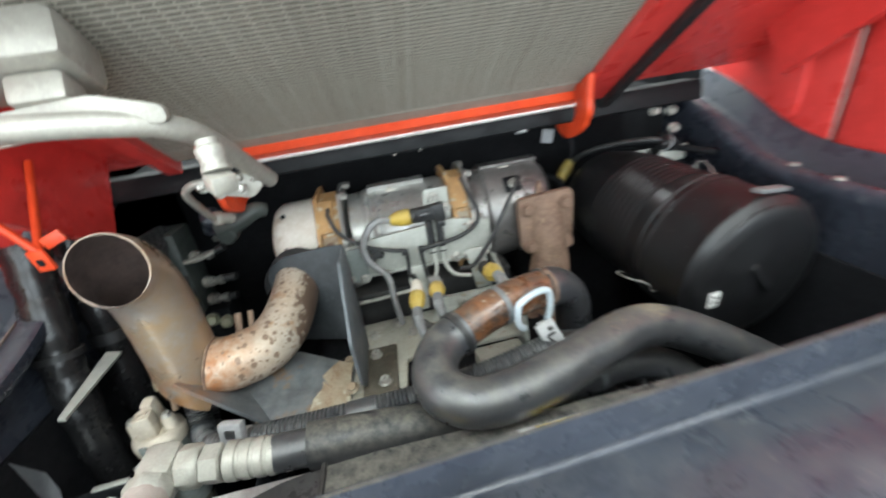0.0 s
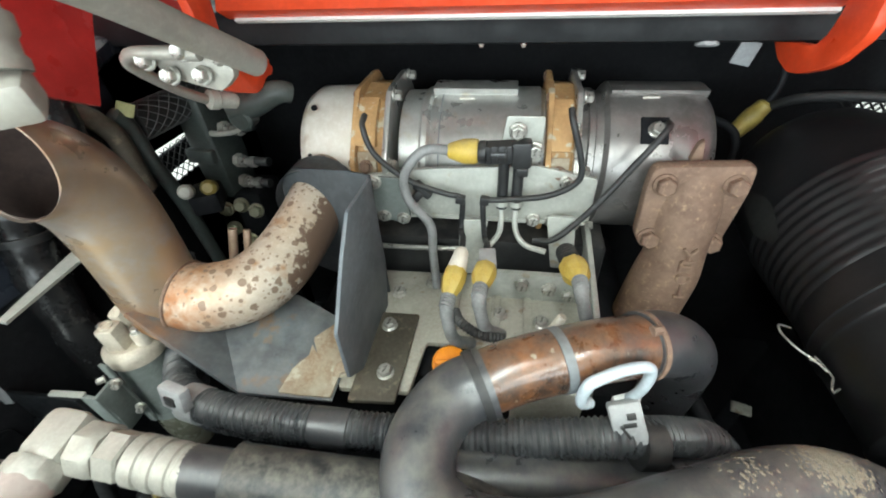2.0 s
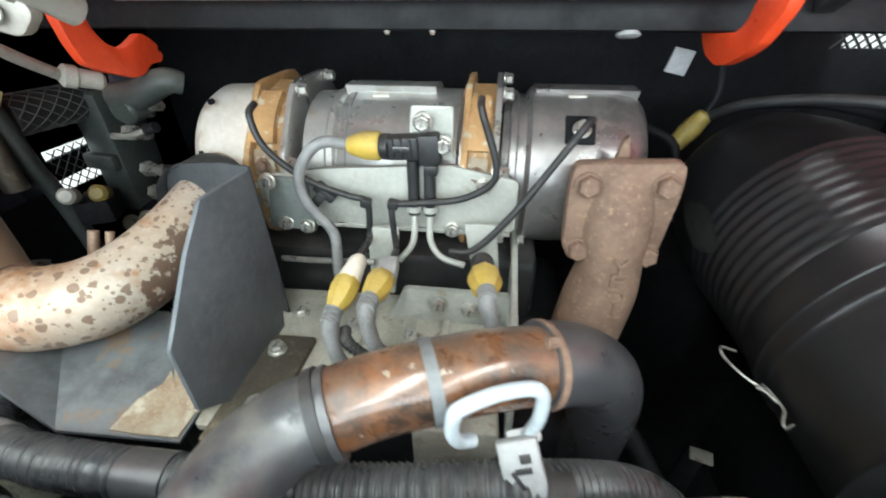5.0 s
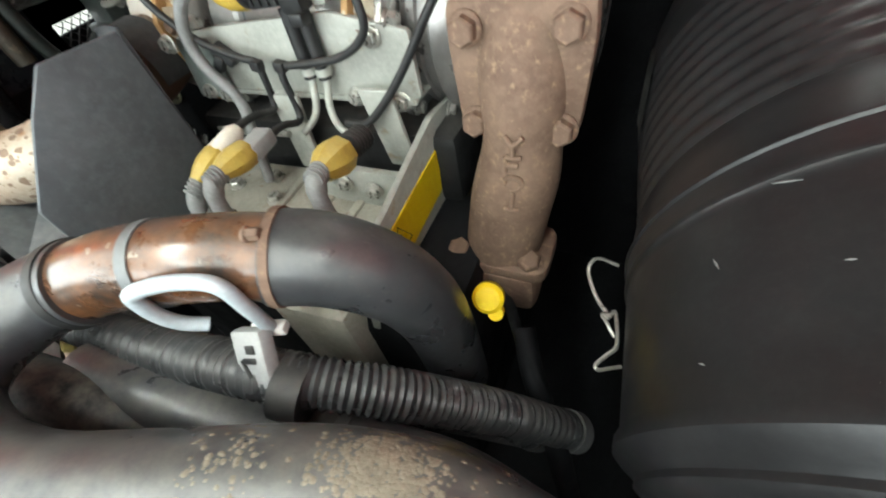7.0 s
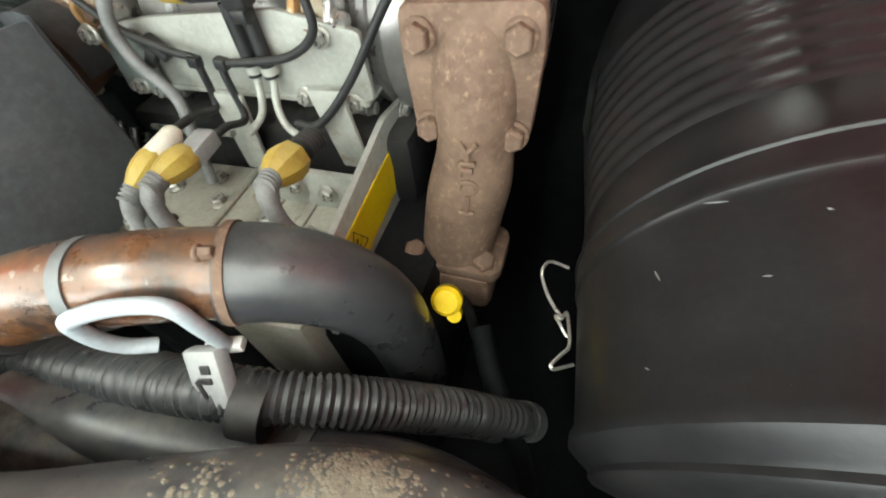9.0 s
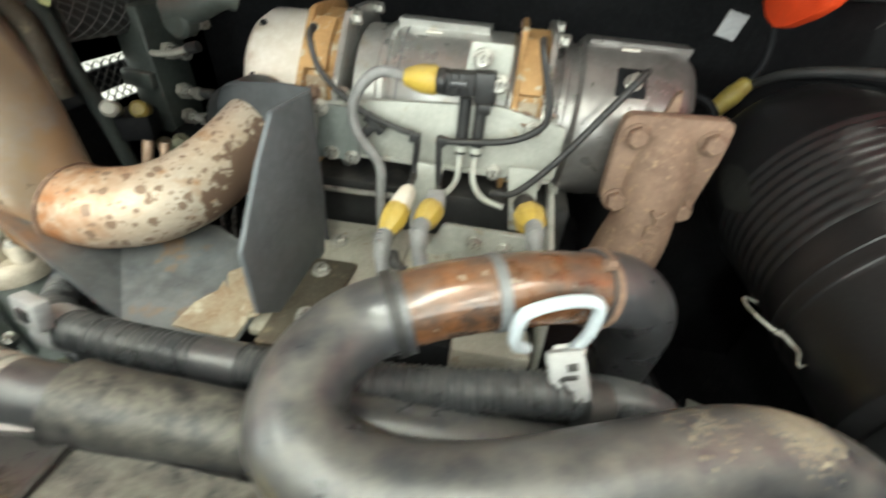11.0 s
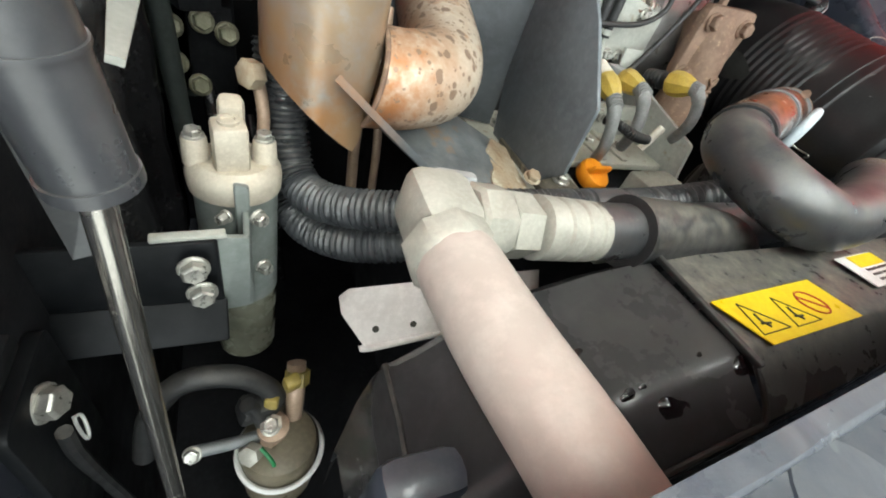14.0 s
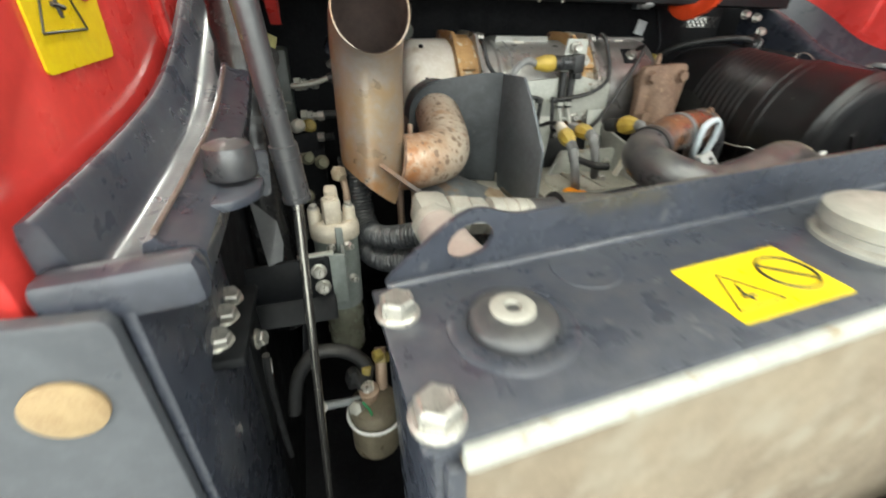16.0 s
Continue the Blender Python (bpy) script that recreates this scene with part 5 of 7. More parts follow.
service_cover = part("cover", lathe([(-0.028, 0.1280), (-0.026, 0.1268), (-0.022, 0.1270), (0.030, 0.1282), (0.055, 0.1288), (0.060, 0.1316), (0.066, 0.1320), (0.070, 0.1285), (0.074, 0.1235), (0.0765, 0.1212), (0.0795, 0.1218), (0.082, 0.1195), (0.0845, 0.1120), (0.0875, 0.1030), (0.0885, 0.098), (0.0885, 0.056), (0.0905, 0.052), (0.0905, 0.02), (0.091, 0.002)], AC0, ACD, 88), ACPLAST, ac, "smooth black service cover")
aa, ab, ad = frame_of(ACD)
part("cover_handle", box(AC0 + ACD * 0.092, (0.070, 0.008, 0.016), (0, 52, 7), 0.003), ACPLAST, service_cover)
part("cover_tab", box(AC0 + ACD * 0.070 + Vector((0.012, 0, 0.138)), (0.060, 0.020, 0.008), (0, 8, 10), 0.003), GREYPANEL, service_cover, "dusty cover tab")
FACE = ACD.to_track_quat("Z", "Y").to_matrix().to_4x4()
STK = Vector((0.5600, 0.5028, 1.3495))
stick = box((0, 0, 0), (0.020, 0.029, 0.002), (0, 0, 0), 0.0008)
bmesh.ops.transform(stick, matrix=Matrix.Translation(STK) @ FACE, verts=stick.verts)
sticker = part("sticker", stick, WHITE, ac, "small white sticker")
mk = bmesh.new()
for a, b in (((-0.006, -0.005), (-0.006, 0.005)), ((-0.006, 0.005), (0.0, -0.002)), ((0.0, -0.002), (0.006, 0.005)), ((0.006, 0.005), (0.006, -0.005))):
    tube([(a[1], a[0], 0.0012), (b[1], b[0], 0.0012)], 0.0009, 5, mk)
bmesh.ops.transform(mk, matrix=Matrix.Translation(STK) @ FACE, verts=mk.verts)
part("sticker_mark", mk, INK, sticker, "black printed letter M")
for sa, ss, sl, st_ in ((133, -0.0145, 0.010, 20), (146, 0.010, 0.006, 70), (128, 0.026, 0.004, 10), (118, 0.004, 0.003, 40), (150, 0.050, 0.004, 30), (140, 0.067, 0.008, 85)):
    q = AC0 + ACD * ss + (Vector((1, 0.106, 0)).normalized() * math.cos(radians(sa)) + Vector((0, 0, 1)) * math.sin(radians(sa))) * (0.1276 + ss * 0.016)
    along = (ACD * math.sin(radians(st_)) + Vector((math.sin(radians(sa)), 0, -math.cos(radians(sa)))) * math.cos(radians(st_))) * sl / 2
    part("scuff", tube([q - along, q, q + along], lambda t: 0.0002 + 0.0004 * math.sin(math.pi * t), 6), GREYPANEL, service_cover, "small pale scuff")
# added patch: light on the drum's left side put into a paler colour
PATCH_A = 3
patch = bmesh.new()
prow = []
for k in range(13):
    f_ = k / 12
    wd = 10 * math.sin(math.pi * (f_ * 0.9 + 0.05)) + 1
    prow.append([patch.verts.new(AC0 + ACD * (-0.252 + 0.092 * f_) + (aa * math.cos(radians(an)) + ab * math.sin(radians(an))) * (0.1165 + 0.0068 * min(1, f_ * 1.6))) for an in (PATCH_A - wd, PATCH_A, PATCH_A + wd)])
for p0, p1 in zip(prow, prow[1:]):
    for k in (0, 1):
        patch.faces.new((p0[k], p0[k + 1], p1[k + 1], p1[k]))
bmesh.ops.solidify(patch, geom=list(patch.faces), thickness=0.0015)
part("lit_side_patch", patch, NETDUCT, ac, "paler patch for the light on the drum's side")


def wire_clip(m, parent):
    """A bent wire over-centre clip: a lever loop hooked into a bail with two folded ears."""
    clip = part("wire_clip", tube(spline([m @ Vector(p) for p in ((0.010, 0.047, -0.004), (-0.004, 0.047, 0), (-0.009, 0.039, 0.002), (-0.009, 0.030, 0.002), (-0.004, 0.018, 0.001), (0.0015, 0.009, 0), (0.009, 0.000, 0))], 5), 0.0013, 8), ZINC, parent, "bright bent wire clip")
    part("bail", tube(spline([m @ Vector(p) for p in ((0.006, -0.002, 0), (0.005, 0.000, 0.001), (0.009, -0.003, 0.002), (0.012, 0.004, 0), (0.0145, -0.0045, 0), (0.0165, -0.021, 0), (0.012, -0.029, 0.001), (0.0065, -0.038, 0.002), (0.0085, -0.040, 0), (0.014, -0.036, -0.003), (0.021, -0.031, -0.006))], 5), 0.0013, 8), ZINC, clip)
    part("bail", tube(spline([m @ Vector(p) for p in ((0.005, -0.002, 0.001), (0.008, -0.007, 0.003), (0.011, -0.0115, 0.002), (0.0145, -0.015, 0))], 5), 0.0012, 8), ZINC, clip)


wire_clip(pose(0.493, 0.609, 1.343), ac)
wire_clip(pose(0.672, 0.655, 1.506, 0, 100, 0), ac)

# ---- intake tube with its rubber hoses ----
ih = thing("intake_tube", (0.22, 0.52, 1.36), "varnished rusty steel intake tube between black rubber hoses", "intake tube")
TP = [(0.146, 0.498, 1.396), (0.180, 0.512, 1.405), (0.222, 0.526, 1.411), (0.262, 0.541, 1.411), (0.300, 0.555, 1.406)]
part("steel_tube", tube(spline(TP, 6), 0.0295, 32), BROWN, ih, "varnished brown rusty steel tube")
part("tube_band", tube([(0.217, 0.5237, 1.4107), (0.225, 0.5268, 1.4113)], 0.0306, 32), STEELGREY, ih, "grey band round the tube")
part("rubber_elbow", tube(spline([(0.294, 0.553, 1.407), (0.325, 0.567, 1.397), (0.353, 0.581, 1.370), (0.367, 0.592, 1.330), (0.371, 0.601, 1.270), (0.372, 0.608, 1.16)], 7), lambda t: 0.0325 - 0.002 * min(1.0, t * 2), 32), RUBBER, ih, "black rubber elbow")
part("hose_clamp", tube([(0.2965, 0.554, 1.4065), (0.3015, 0.5562, 1.4054)], 0.0335, 32), RUSTCAST, ih)
bolt((0.298, 0.545, 1.4385), (1, 0.3, 0), ih, 0.004, 0.010, RUSTCAST)
HP = [(0.158, 0.502, 1.399), (0.130, 0.488, 1.394), (0.112, 0.462, 1.391), (0.106, 0.430, 1.388), (0.118, 0.400, 1.382), (0.160, 0.386, 1.373), (0.230, 0.392, 1.378), (0.310, 0.420, 1.381), (0.390, 0.452, 1.375), (0.455, 0.465, 1.353), (0.520, 0.460, 1.318), (0.58, 0.45, 1.28), (0.64, 0.43, 1.24)]
crust = bmesh.new()
cw = spline(HP, 7)[51:65]
rng = random.Random(5)
for i, p in enumerate(cw[:-1]):
    d = (cw[i + 1] - p).normalized()
    a, b, _ = frame_of(d)
    for k in range(420):
        ang = rng.gauss(1.30, 0.38)
        s_ = i + rng.random()
        heap = math.exp(-((s_ - 7.6) / 1.5) ** 2) + 0.10 * math.exp(-((s_ - 1.6) / 1.3) ** 2) + 0.012
        q = p.lerp(cw[i + 1], s_ - i) + (a * math.cos(ang) * -1 + b * math.sin(ang)) * 0.0304
        if rng.random() > heap:
            continue
        n_ = (a * -math.cos(ang) + b * math.sin(ang)).normalized()
        s = rng.uniform(0.0005, 0.0019)
        u, v, _ = frame_of(n_)
        vs = [crust.verts.new(q + (u * math.cos(j * 1.047 + k) + v * math.sin(j * 1.047 + k)) * s * rng.uniform(0.7, 1.3)) for j in range(6)]
        top = crust.verts.new(q + n_ * s * 0.35)
        for j in range(6):
            crust.faces.new((vs[j], vs[(j + 1) % 6], top))
part("clay_crust", crust, CLAY, ih, "dried tan clay on the hose hump")
part("rubber_hose", tube(spline(HP, 7), lambda t: 0.0325 if t < 0.02 else 0.0305, 32), HOSE, ih, "dusty black rubber hose loop")
part("hose_clamp", tube([(0.152, 0.5000, 1.3978), (0.145, 0.4965, 1.3965)], 0.0335, 32), BLACKPLAST, ih)

# hook over the tube with the hose clip below
hk = thing("hose_hook", (0.27, 0.52, 1.37), "pale blue coated wire hook holding a hose clip", "hook")
part("wire_hook", tube(spline([(0.252, 0.508, 1.374), (0.243, 0.500, 1.384), (0.239, 0.495, 1.400), (0.240, 0.494, 1.420), (0.246, 0.496, 1.427), (0.266, 0.505, 1.431), (0.286, 0.513, 1.429), (0.295, 0.516, 1.422), (0.297, 0.517, 1.405), (0.296, 0.519, 1.386), (0.291, 0.522, 1.364)], 6), 0.0051, 12), HOOKBLUE, hk)
part("hook_tip", box((0.289, 0.522, 1.364), (0.026, 0.010, 0.008), (0, 0, 20), 0.002), WHITE, hk)
CLIP = pose(0.2885, 0.5025, 1.3565, 52, -16, 8)
cb = box((0, 0, 0), (0.030, 0.042, 0.012), (0, 0, 0), 0.003)
bmesh.ops.transform(cb, matrix=CLIP, verts=cb.verts)
clip_body = part("clip_body", cb, GREYCLIP, hk)
for c, s, r in (((0.001, 0.000, 0.0065), (0.012, 0.004, 0.002), 0), ((-0.004, -0.006, 0.0065), (0.003, 0.014, 0.002), 25), ((0.004, 0.008, 0.0065), (0.008, 0.006, 0.002), 0)):
    cb = box(c, s, (0, 0, r), 0.0005)
    bmesh.ops.transform(cb, matrix=CLIP, verts=cb.verts)
    part("clip_latch", cb, BLACKPLAST, clip_body)
part("clip_strap", tube([(0.301, 0.497, 1.331), (0.322, 0.500, 1.327)], 0.0235, 24), BLACKPLAST, hk, "black strap round the hose")

# ---- corrugated hoses ----


def corrugated(name, pts, r, label, n=10, pitch=0.0061):
    path = spline(pts, n)
    dense, acc = [], 0.0
    for p0, p1 in zip(path, path[1:]):
        m = max(1, int((p1 - p0).length / (pitch / 4)))
        for k in range(m):
            dense.append(p0.lerp(p1, k / m))
    out, dist = [], 0.0
    bm = bmesh.new()
    rows, prev = [], None
    for i, p in enumerate(dense):
        if i:
            dist += (p - dense[i - 1]).length
        d = (dense[min(i + 2, len(dense) - 1)] - dense[max(i - 2, 0)]).normalized()
        aa_ = frame_of(d)[0] if prev is None else (prev - d * prev.dot(d)).normalized()
        prev = aa_
        bb_ = d.cross(aa_)
        rr = r * (1 + 0.088 * max(-0.75, min(0.75, 1.5 * math.sin(dist / pitch * 2 * math.pi))))
        rows.append([bm.verts.new(p + (aa_ * math.cos(k * math.pi / 9) + bb_ * math.sin(k * math.pi / 9)) * rr) for k in range(18)])
    for r0, r1 in zip(rows, rows[1:]):
        for k in range(18):
            bm.faces.new((r0[k], r0[(k + 1) % 18], r1[(k + 1) % 18], r1[k]))
    bm.faces.new(rows[0][::-1])
    bm.faces.new(rows[-1])
    th = thing(name, dense[0], label, "hose", "corrugated hoses")
    part("conduit", bm, CONDUIT, th, smooth=60)
    part("end_band", tube([dense[0], dense[6], dense[10]], r * 1.16, 24), GREYPANEL, th, "grey-green end band")
    mid = len(dense) * 11 // 20
    part("tape_wrap", tube(dense[mid:mid + 26], r * 1.09, 20), RUBBER, th, "smooth black tape wrap")
    return th


corrugated("corrugated_hose", [(0.50, 0.60, 1.118), (0.44, 0.565, 1.215), (0.375, 0.527, 1.300), (0.293, 0.500, 1.335), (0.18, 0.490, 1.322), (0.06, 0.485, 1.312), (-0.06, 0.484, 1.309), (-0.16, 0.492, 1.302), (-0.225, 0.520, 1.278), (-0.270, 0.560, 1.258), (-0.290, 0.595, 1.262), (-0.297, 0.622, 1.31), (-0.30, 0.64, 1.40)], 0.0185, "black corrugated plastic hose across the engine")
corrugated("corrugated_hose", [(0.46, 0.60, 1.07), (0.38, 0.55, 1.215), (0.29, 0.515, 1.288), (0.12, 0.505, 1.272), (-0.06, 0.500, 1.262), (-0.17, 0.505, 1.252), (-0.235, 0.530, 1.228), (-0.275, 0.570, 1.212), (-0.295, 0.61, 1.22), (-0.302, 0.65, 1.27), (-0.305, 0.68, 1.36)], 0.0185, "second black corrugated hose below the first")
cl = thing("hose_clip", (-0.185, 0.49, 1.31), "grey plastic hose clip on the corrugated hose", "clip")
part("clip_ring", lathe([(-0.014, 0.0215), (0.014, 0.0215)], (-0.180, 0.496, 1.297), (1, -0.18, 0.1), 20), GREYCLIP, cl)
part("clip_tab", box((-0.183, 0.484, 1.331), (0.034, 0.014, 0.030), (-14, 0, -12), 0.003), GREYCLIP, cl)
part("clip_window", box((-0.184, 0.4765, 1.333), (0.014, 0.003, 0.012), (-14, 0, -12), 0.001), BLACKPLAST, cl)

# ---- hydraulic hose, fittings, sleeve ----
hh = thing("hydraulic_hose", (-0.05, 0.41, 1.33), "thick dusty black hydraulic hose with plated fittings", "hydraulic hose")
part("hose", tube(spline([(-0.106, 0.4095, 1.349), (-0.075, 0.411, 1.346), (-0.03, 0.413, 1.342), (0.05, 0.420, 1.328), (0.14, 0.432, 1.305), (0.24, 0.45, 1.26)], 7), 0.0225, 28), RUBBER, hh)
part("hose_cover", tube(spline([(-0.062, 0.4115, 1.3448), (-0.03, 0.413, 1.342), (0.05, 0.420, 1.328), (0.14, 0.432, 1.305), (0.24, 0.45, 1.26)], 7), lambda t: 0.0300 if t < 0.02 else 0.0287, 28), COVER, hh, "dusty protective hose cover")
part("ferrule", lathe([(0, 0.0191), (0.002, 0.0230), (0.014, 0.0230), (0.0155, 0.0212), (0.019, 0.0212), (0.0205, 0.0231), (0.030, 0.0231), (0.0315, 0.0213), (0.035, 0.0213), (0.0365, 0.0231), (0.045, 0.0231), (0.0465, 0.0214), (0.0495, 0.0214), (0.051, 0.0230), (0.058, 0.0226)], (-0.159, 0.4105, 1.354), (1, -0.02, -0.10), 32), FITTING, hh)
part("hex_nut", lathe([(0, 0.0195), (0.002, 0.0230), (0.022, 0.0230), (0.024, 0.0205)], (-0.186, 0.4112, 1.3565), (1, -0.02, -0.10), 6), FITTING, hh)
part("collar", lathe([(0, 0.0222), (0.003, 0.0252), (0.022, 0.0252), (0.026, 0.0222)], (-0.211, 0.412, 1.3600), (1, -0.02, -0.10), 8), FITTING, hh)
part("elbow_block", box((-0.231, 0.414, 1.364), (0.042, 0.048, 0.042), (4, 5, 0), 0.010), FITTING, hh)
part("elbow_neck", lathe([(0, 0.026), (0.014, 0.0265), (0.018, 0.024)], (-0.234, 0.392, 1.3615), (0, -1, 0.0), 8), FITTING, hh)
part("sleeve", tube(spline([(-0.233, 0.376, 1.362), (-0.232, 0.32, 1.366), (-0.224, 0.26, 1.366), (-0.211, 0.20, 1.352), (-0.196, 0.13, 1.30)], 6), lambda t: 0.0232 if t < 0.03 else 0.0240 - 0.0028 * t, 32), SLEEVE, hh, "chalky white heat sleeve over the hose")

# pale plate with rounded corners below the elbow
pt = thing("support_tab", (-0.24, 0.44, 1.22), "pale plated steel tab with rounded corners", "bracket")
tb = bmesh.new()
tv = [tb.verts.new(c) for c in ((-0.271, 0.455, 1.242), (-0.269, 0.447, 1.229), (-0.252, 0.430, 1.206), (-0.244, 0.427, 1.203), (-0.060, 0.436, 1.206), (-0.060, 0.465, 1.242), (-0.262, 0.460, 1.245))]
tb.faces.new(tv)
bmesh.ops.solidify(tb, geom=list(tb.faces), thickness=0.004)
support_plate = part("tab", tb, TABPALE, pt)
part("rolled_edge", tube(spline([(-0.252, 0.4295, 1.2045), (-0.244, 0.4265, 1.2025), (-0.16, 0.431, 1.2035), (-0.062, 0.4355, 1.2055)], 5), 0.0030, 10), TABPALE, support_plate)
for bx in (-0.240, -0.205):
    part("tab_hole", lathe([(0, 0.003), (0.001, 0.003)], (bx, 0.4365, 1.2155), (0, -0.8, 0.6), 10), INK, support_plate)

# ---- water separator and its bracket ----
ws = thing("water_separator", (-0.340, 0.57, 1.05), "grey-green fuel water separator with a cast cap", "fuel filter")
WA = Vector((0.0, 0.06, 1.0)).normalized()
W0 = Vector((-0.343, 0.563, 1.042))
part("bowl", lathe([(0, 0.024), (0.004, 0.030), (0.09, 0.0325), (0.100, 0.0325)], W0, WA, 36), SMOKEGLASS, ws, "smoky lower bowl")
part("body", lathe([(0.100, 0.0335), (0.215, 0.0345), (0.222, 0.033)], W0, WA, 36), GREYGREEN, ws)
cast_cap = part("cap_disc", lathe([(0.222, 0.034), (0.224, 0.0375), (0.236, 0.0385), (0.244, 0.037), (0.250, 0.030)], W0, WA, 36), ALU, ws, "cast cap with tan dust")
top_c = W0 + WA * 0.25
part("cap_tower", box(top_c + Vector((-0.002, -0.012, 0.018)), (0.026, 0.024, 0.042), (0, 0, 8), 0.004), ALU, cast_cap)
part("cap_port", lathe([(0, 0.008), (0.003, 0.0085), (0.0035, 0.0055), (0.001, 0.005)], top_c + Vector((-0.002, -0.012, 0.039)), (0, 0, 1), 16), ALU, cast_cap)
part("cap_spout", box(top_c + Vector((0.0, 0.012, 0.026)), (0.020, 0.022, 0.046), (10, 0, 0), 0.006), ALU, cast_cap)
for ox, oy in ((-0.028, -0.002), (0.024, -0.002)):
    part("cap_lug", lathe([(0, 0.0105), (0.022, 0.0095), (0.024, 0.008)], top_c + Vector((ox, oy, -0.004)), (0, 0, 1), 14), ALU, cast_cap)
    bolt(top_c + Vector((ox, oy, 0.020)), (0, 0, 1), cast_cap, 0.0065, 0.007)
wb = thing("filter_bracket", (-0.36, 0.51, 1.23), "pale bent steel filter bracket with plated bolts", "bracket")
part("strap", plate(rounded([(-0.344, 1.16), (-0.333, 1.16), (-0.333, 1.298), (-0.344, 1.300)], 0.003), 0.005, "y", 0.529, m=None), GREYGREEN, wb)
part("front_plate", plate(rounded([(-0.364, 1.188), (-0.336, 1.192), (-0.334, 1.274), (-0.364, 1.276)], 0.005), 0.005, "y", 0.497), GREYGREEN, wb, "grey-green bracket plate")
part("side_flange", box((-0.3365, 0.514, 1.232), (0.005, 0.034, 0.084), (0, 0, 0), 0.0015), GREYGREEN, wb)
part("top_flap", box((-0.374, 0.4955, 1.2775), (0.048, 0.008, 0.004), (0, 0, 4), 0.0012), PALE, wb)
bolt((-0.372, 0.479, 1.261), (0.1, -1, 0.1), wb, 0.0085, 0.010)
bolt((-0.369, 0.477, 1.236), (0.1, -1, 0.1), wb, 0.0085, 0.010)
bolt((-0.328, 0.522, 1.272), (0.6, -1, 0.1), wb, 0.0055, 0.010)
bolt((-0.350, 0.526, 1.270), (-0.8, -1, 0.1), wb, 0.0045, 0.010)
bolt((-0.325, 0.522, 1.214), (0.6, -1, 0.1), wb, 0.0055, 0.010)

# dark support bar from the frame to the bracket
sbm = thing("support_bar", (-0.42, 0.50, 1.20), "dark navy steel support bar with a folded edge", "bar")
part("web", plate(rounded([(-0.53, 1.270), (-0.356, 1.276), (-0.356, 1.206), (-0.53, 1.212)], 0.004), 0.006, "y", 0.492), BEAMSHADE, sbm)
part("fold", box((-0.440, 0.4790, 1.1965), (0.172, 0.005, 0.036), (-38, 0, 0), 0.002), BEAMSHADE, sbm)

# copper-coloured pipes behind the hoses
wire("brown_pipe", [(-0.215, 0.70, 1.40), (-0.222, 0.655, 1.30), (-0.224, 0.64, 1.25), (-0.222, 0.62, 1.12)], 0.0062, COPPER, "dull brown steel pipe", "pipe")
wire("brown_pipe", [(-0.193, 0.70, 1.40), (-0.198, 0.66, 1.31), (-0.198, 0.64, 1.25), (-0.20, 0.62, 1.12)], 0.005, COPPER, "dull brown steel pipe", "pipe")
wire("brown_pipe", [(-0.330, 0.615, 1.350), (-0.322, 0.612, 1.345), (-0.318, 0.606, 1.32), (-0.319, 0.60, 1.30)], 0.0055, COPPER, "short brown pipe into the separator cap", "pipe")

# lower fuel filter with brass banjo and green wire
lf = thing("fuel_filter", (-0.30, 0.44, 0.95), "tan fuel filter with a pale rim and brass fittings", "fuel filter")
filter_can = part("can", lathe([(0, 0.040), (0.09, 0.041), (0.096, 0.038), (0.100, 0.028)], (-0.316, 0.438, 0.93), (0, 0, 1), 32), FILTERTAN, lf)
part("rim", tube([Vector((-0.315 + 0.0445 * math.cos(k * math.pi / 16), 0.4365 + 0.0445 * math.sin(k * math.pi / 16), 1.004)) for k in range(33)], 0.003, 8, caps=False), WHITE, filter_can, "pale rim")
part("banjo", lathe([(0, 0.012), (0.012, 0.012), (0.014, 0.008), (0.03, 0.008)], (-0.325, 0.44, 1.03), (0, 0, 1), 6), COPPER, lf)
part("brass_elbow", tube(spline([(-0.30, 0.46, 1.03), (-0.298, 0.468, 1.06), (-0.295, 0.49, 1.09)], 5), 0.010, 12), COPPER, lf)
part("brass_nut", lathe([(0, 0.013), (0.016, 0.013)], (-0.296, 0.474, 1.072), (0.1, 0.6, 0.8), 6), OLIVE, lf)
pump_head = part("pump_head", lathe([(0, 0.018), (0.006, 0.018), (0.010, 0.013), (0.020, 0.013), (0.022, 0.016), (0.030, 0.016), (0.032, 0.010)], (-0.322, 0.446, 1.020), (0, -0.1, 1), 20), COPPER, lf, "bronze pump head")
part("head_nut", lathe([(0, 0.009), (0.010, 0.009), (0.012, 0.006)], (-0.322, 0.443, 1.051), (0, -0.1, 1), 6), WHITEPL, pump_head)
part("side_nut", lathe([(0, 0.011), (0.012, 0.011), (0.014, 0.007)], (-0.342, 0.430, 1.030), (-0.5, -0.7, 0.6), 6), FITTING, lf)
part("upper_plug", box((-0.303, 0.462, 1.100), (0.016, 0.014, 0.018), (10, 0, 20), 0.003), OLIVE, lf)
part("upper_plug", box((-0.322, 0.458, 1.078), (0.014, 0.014, 0.016), (-10, 0, -20), 0.003), OLIVE, lf)
part("dark_body", box((-0.335, 0.462, 1.062), (0.040, 0.026, 0.030), (8, 12, 15), 0.006), BLACKPLAST, lf, "black sensor body")
part("dark_elbow", tube(spline([(-0.345, 0.455, 1.085), (-0.335, 0.452, 1.060), (-0.328, 0.446, 1.035)], 5), 0.008, 12), BLACKPLAST, lf)
bolt((-0.325, 0.44, 1.058), (0, -0.2, 1), lf, 0.008, 0.008)
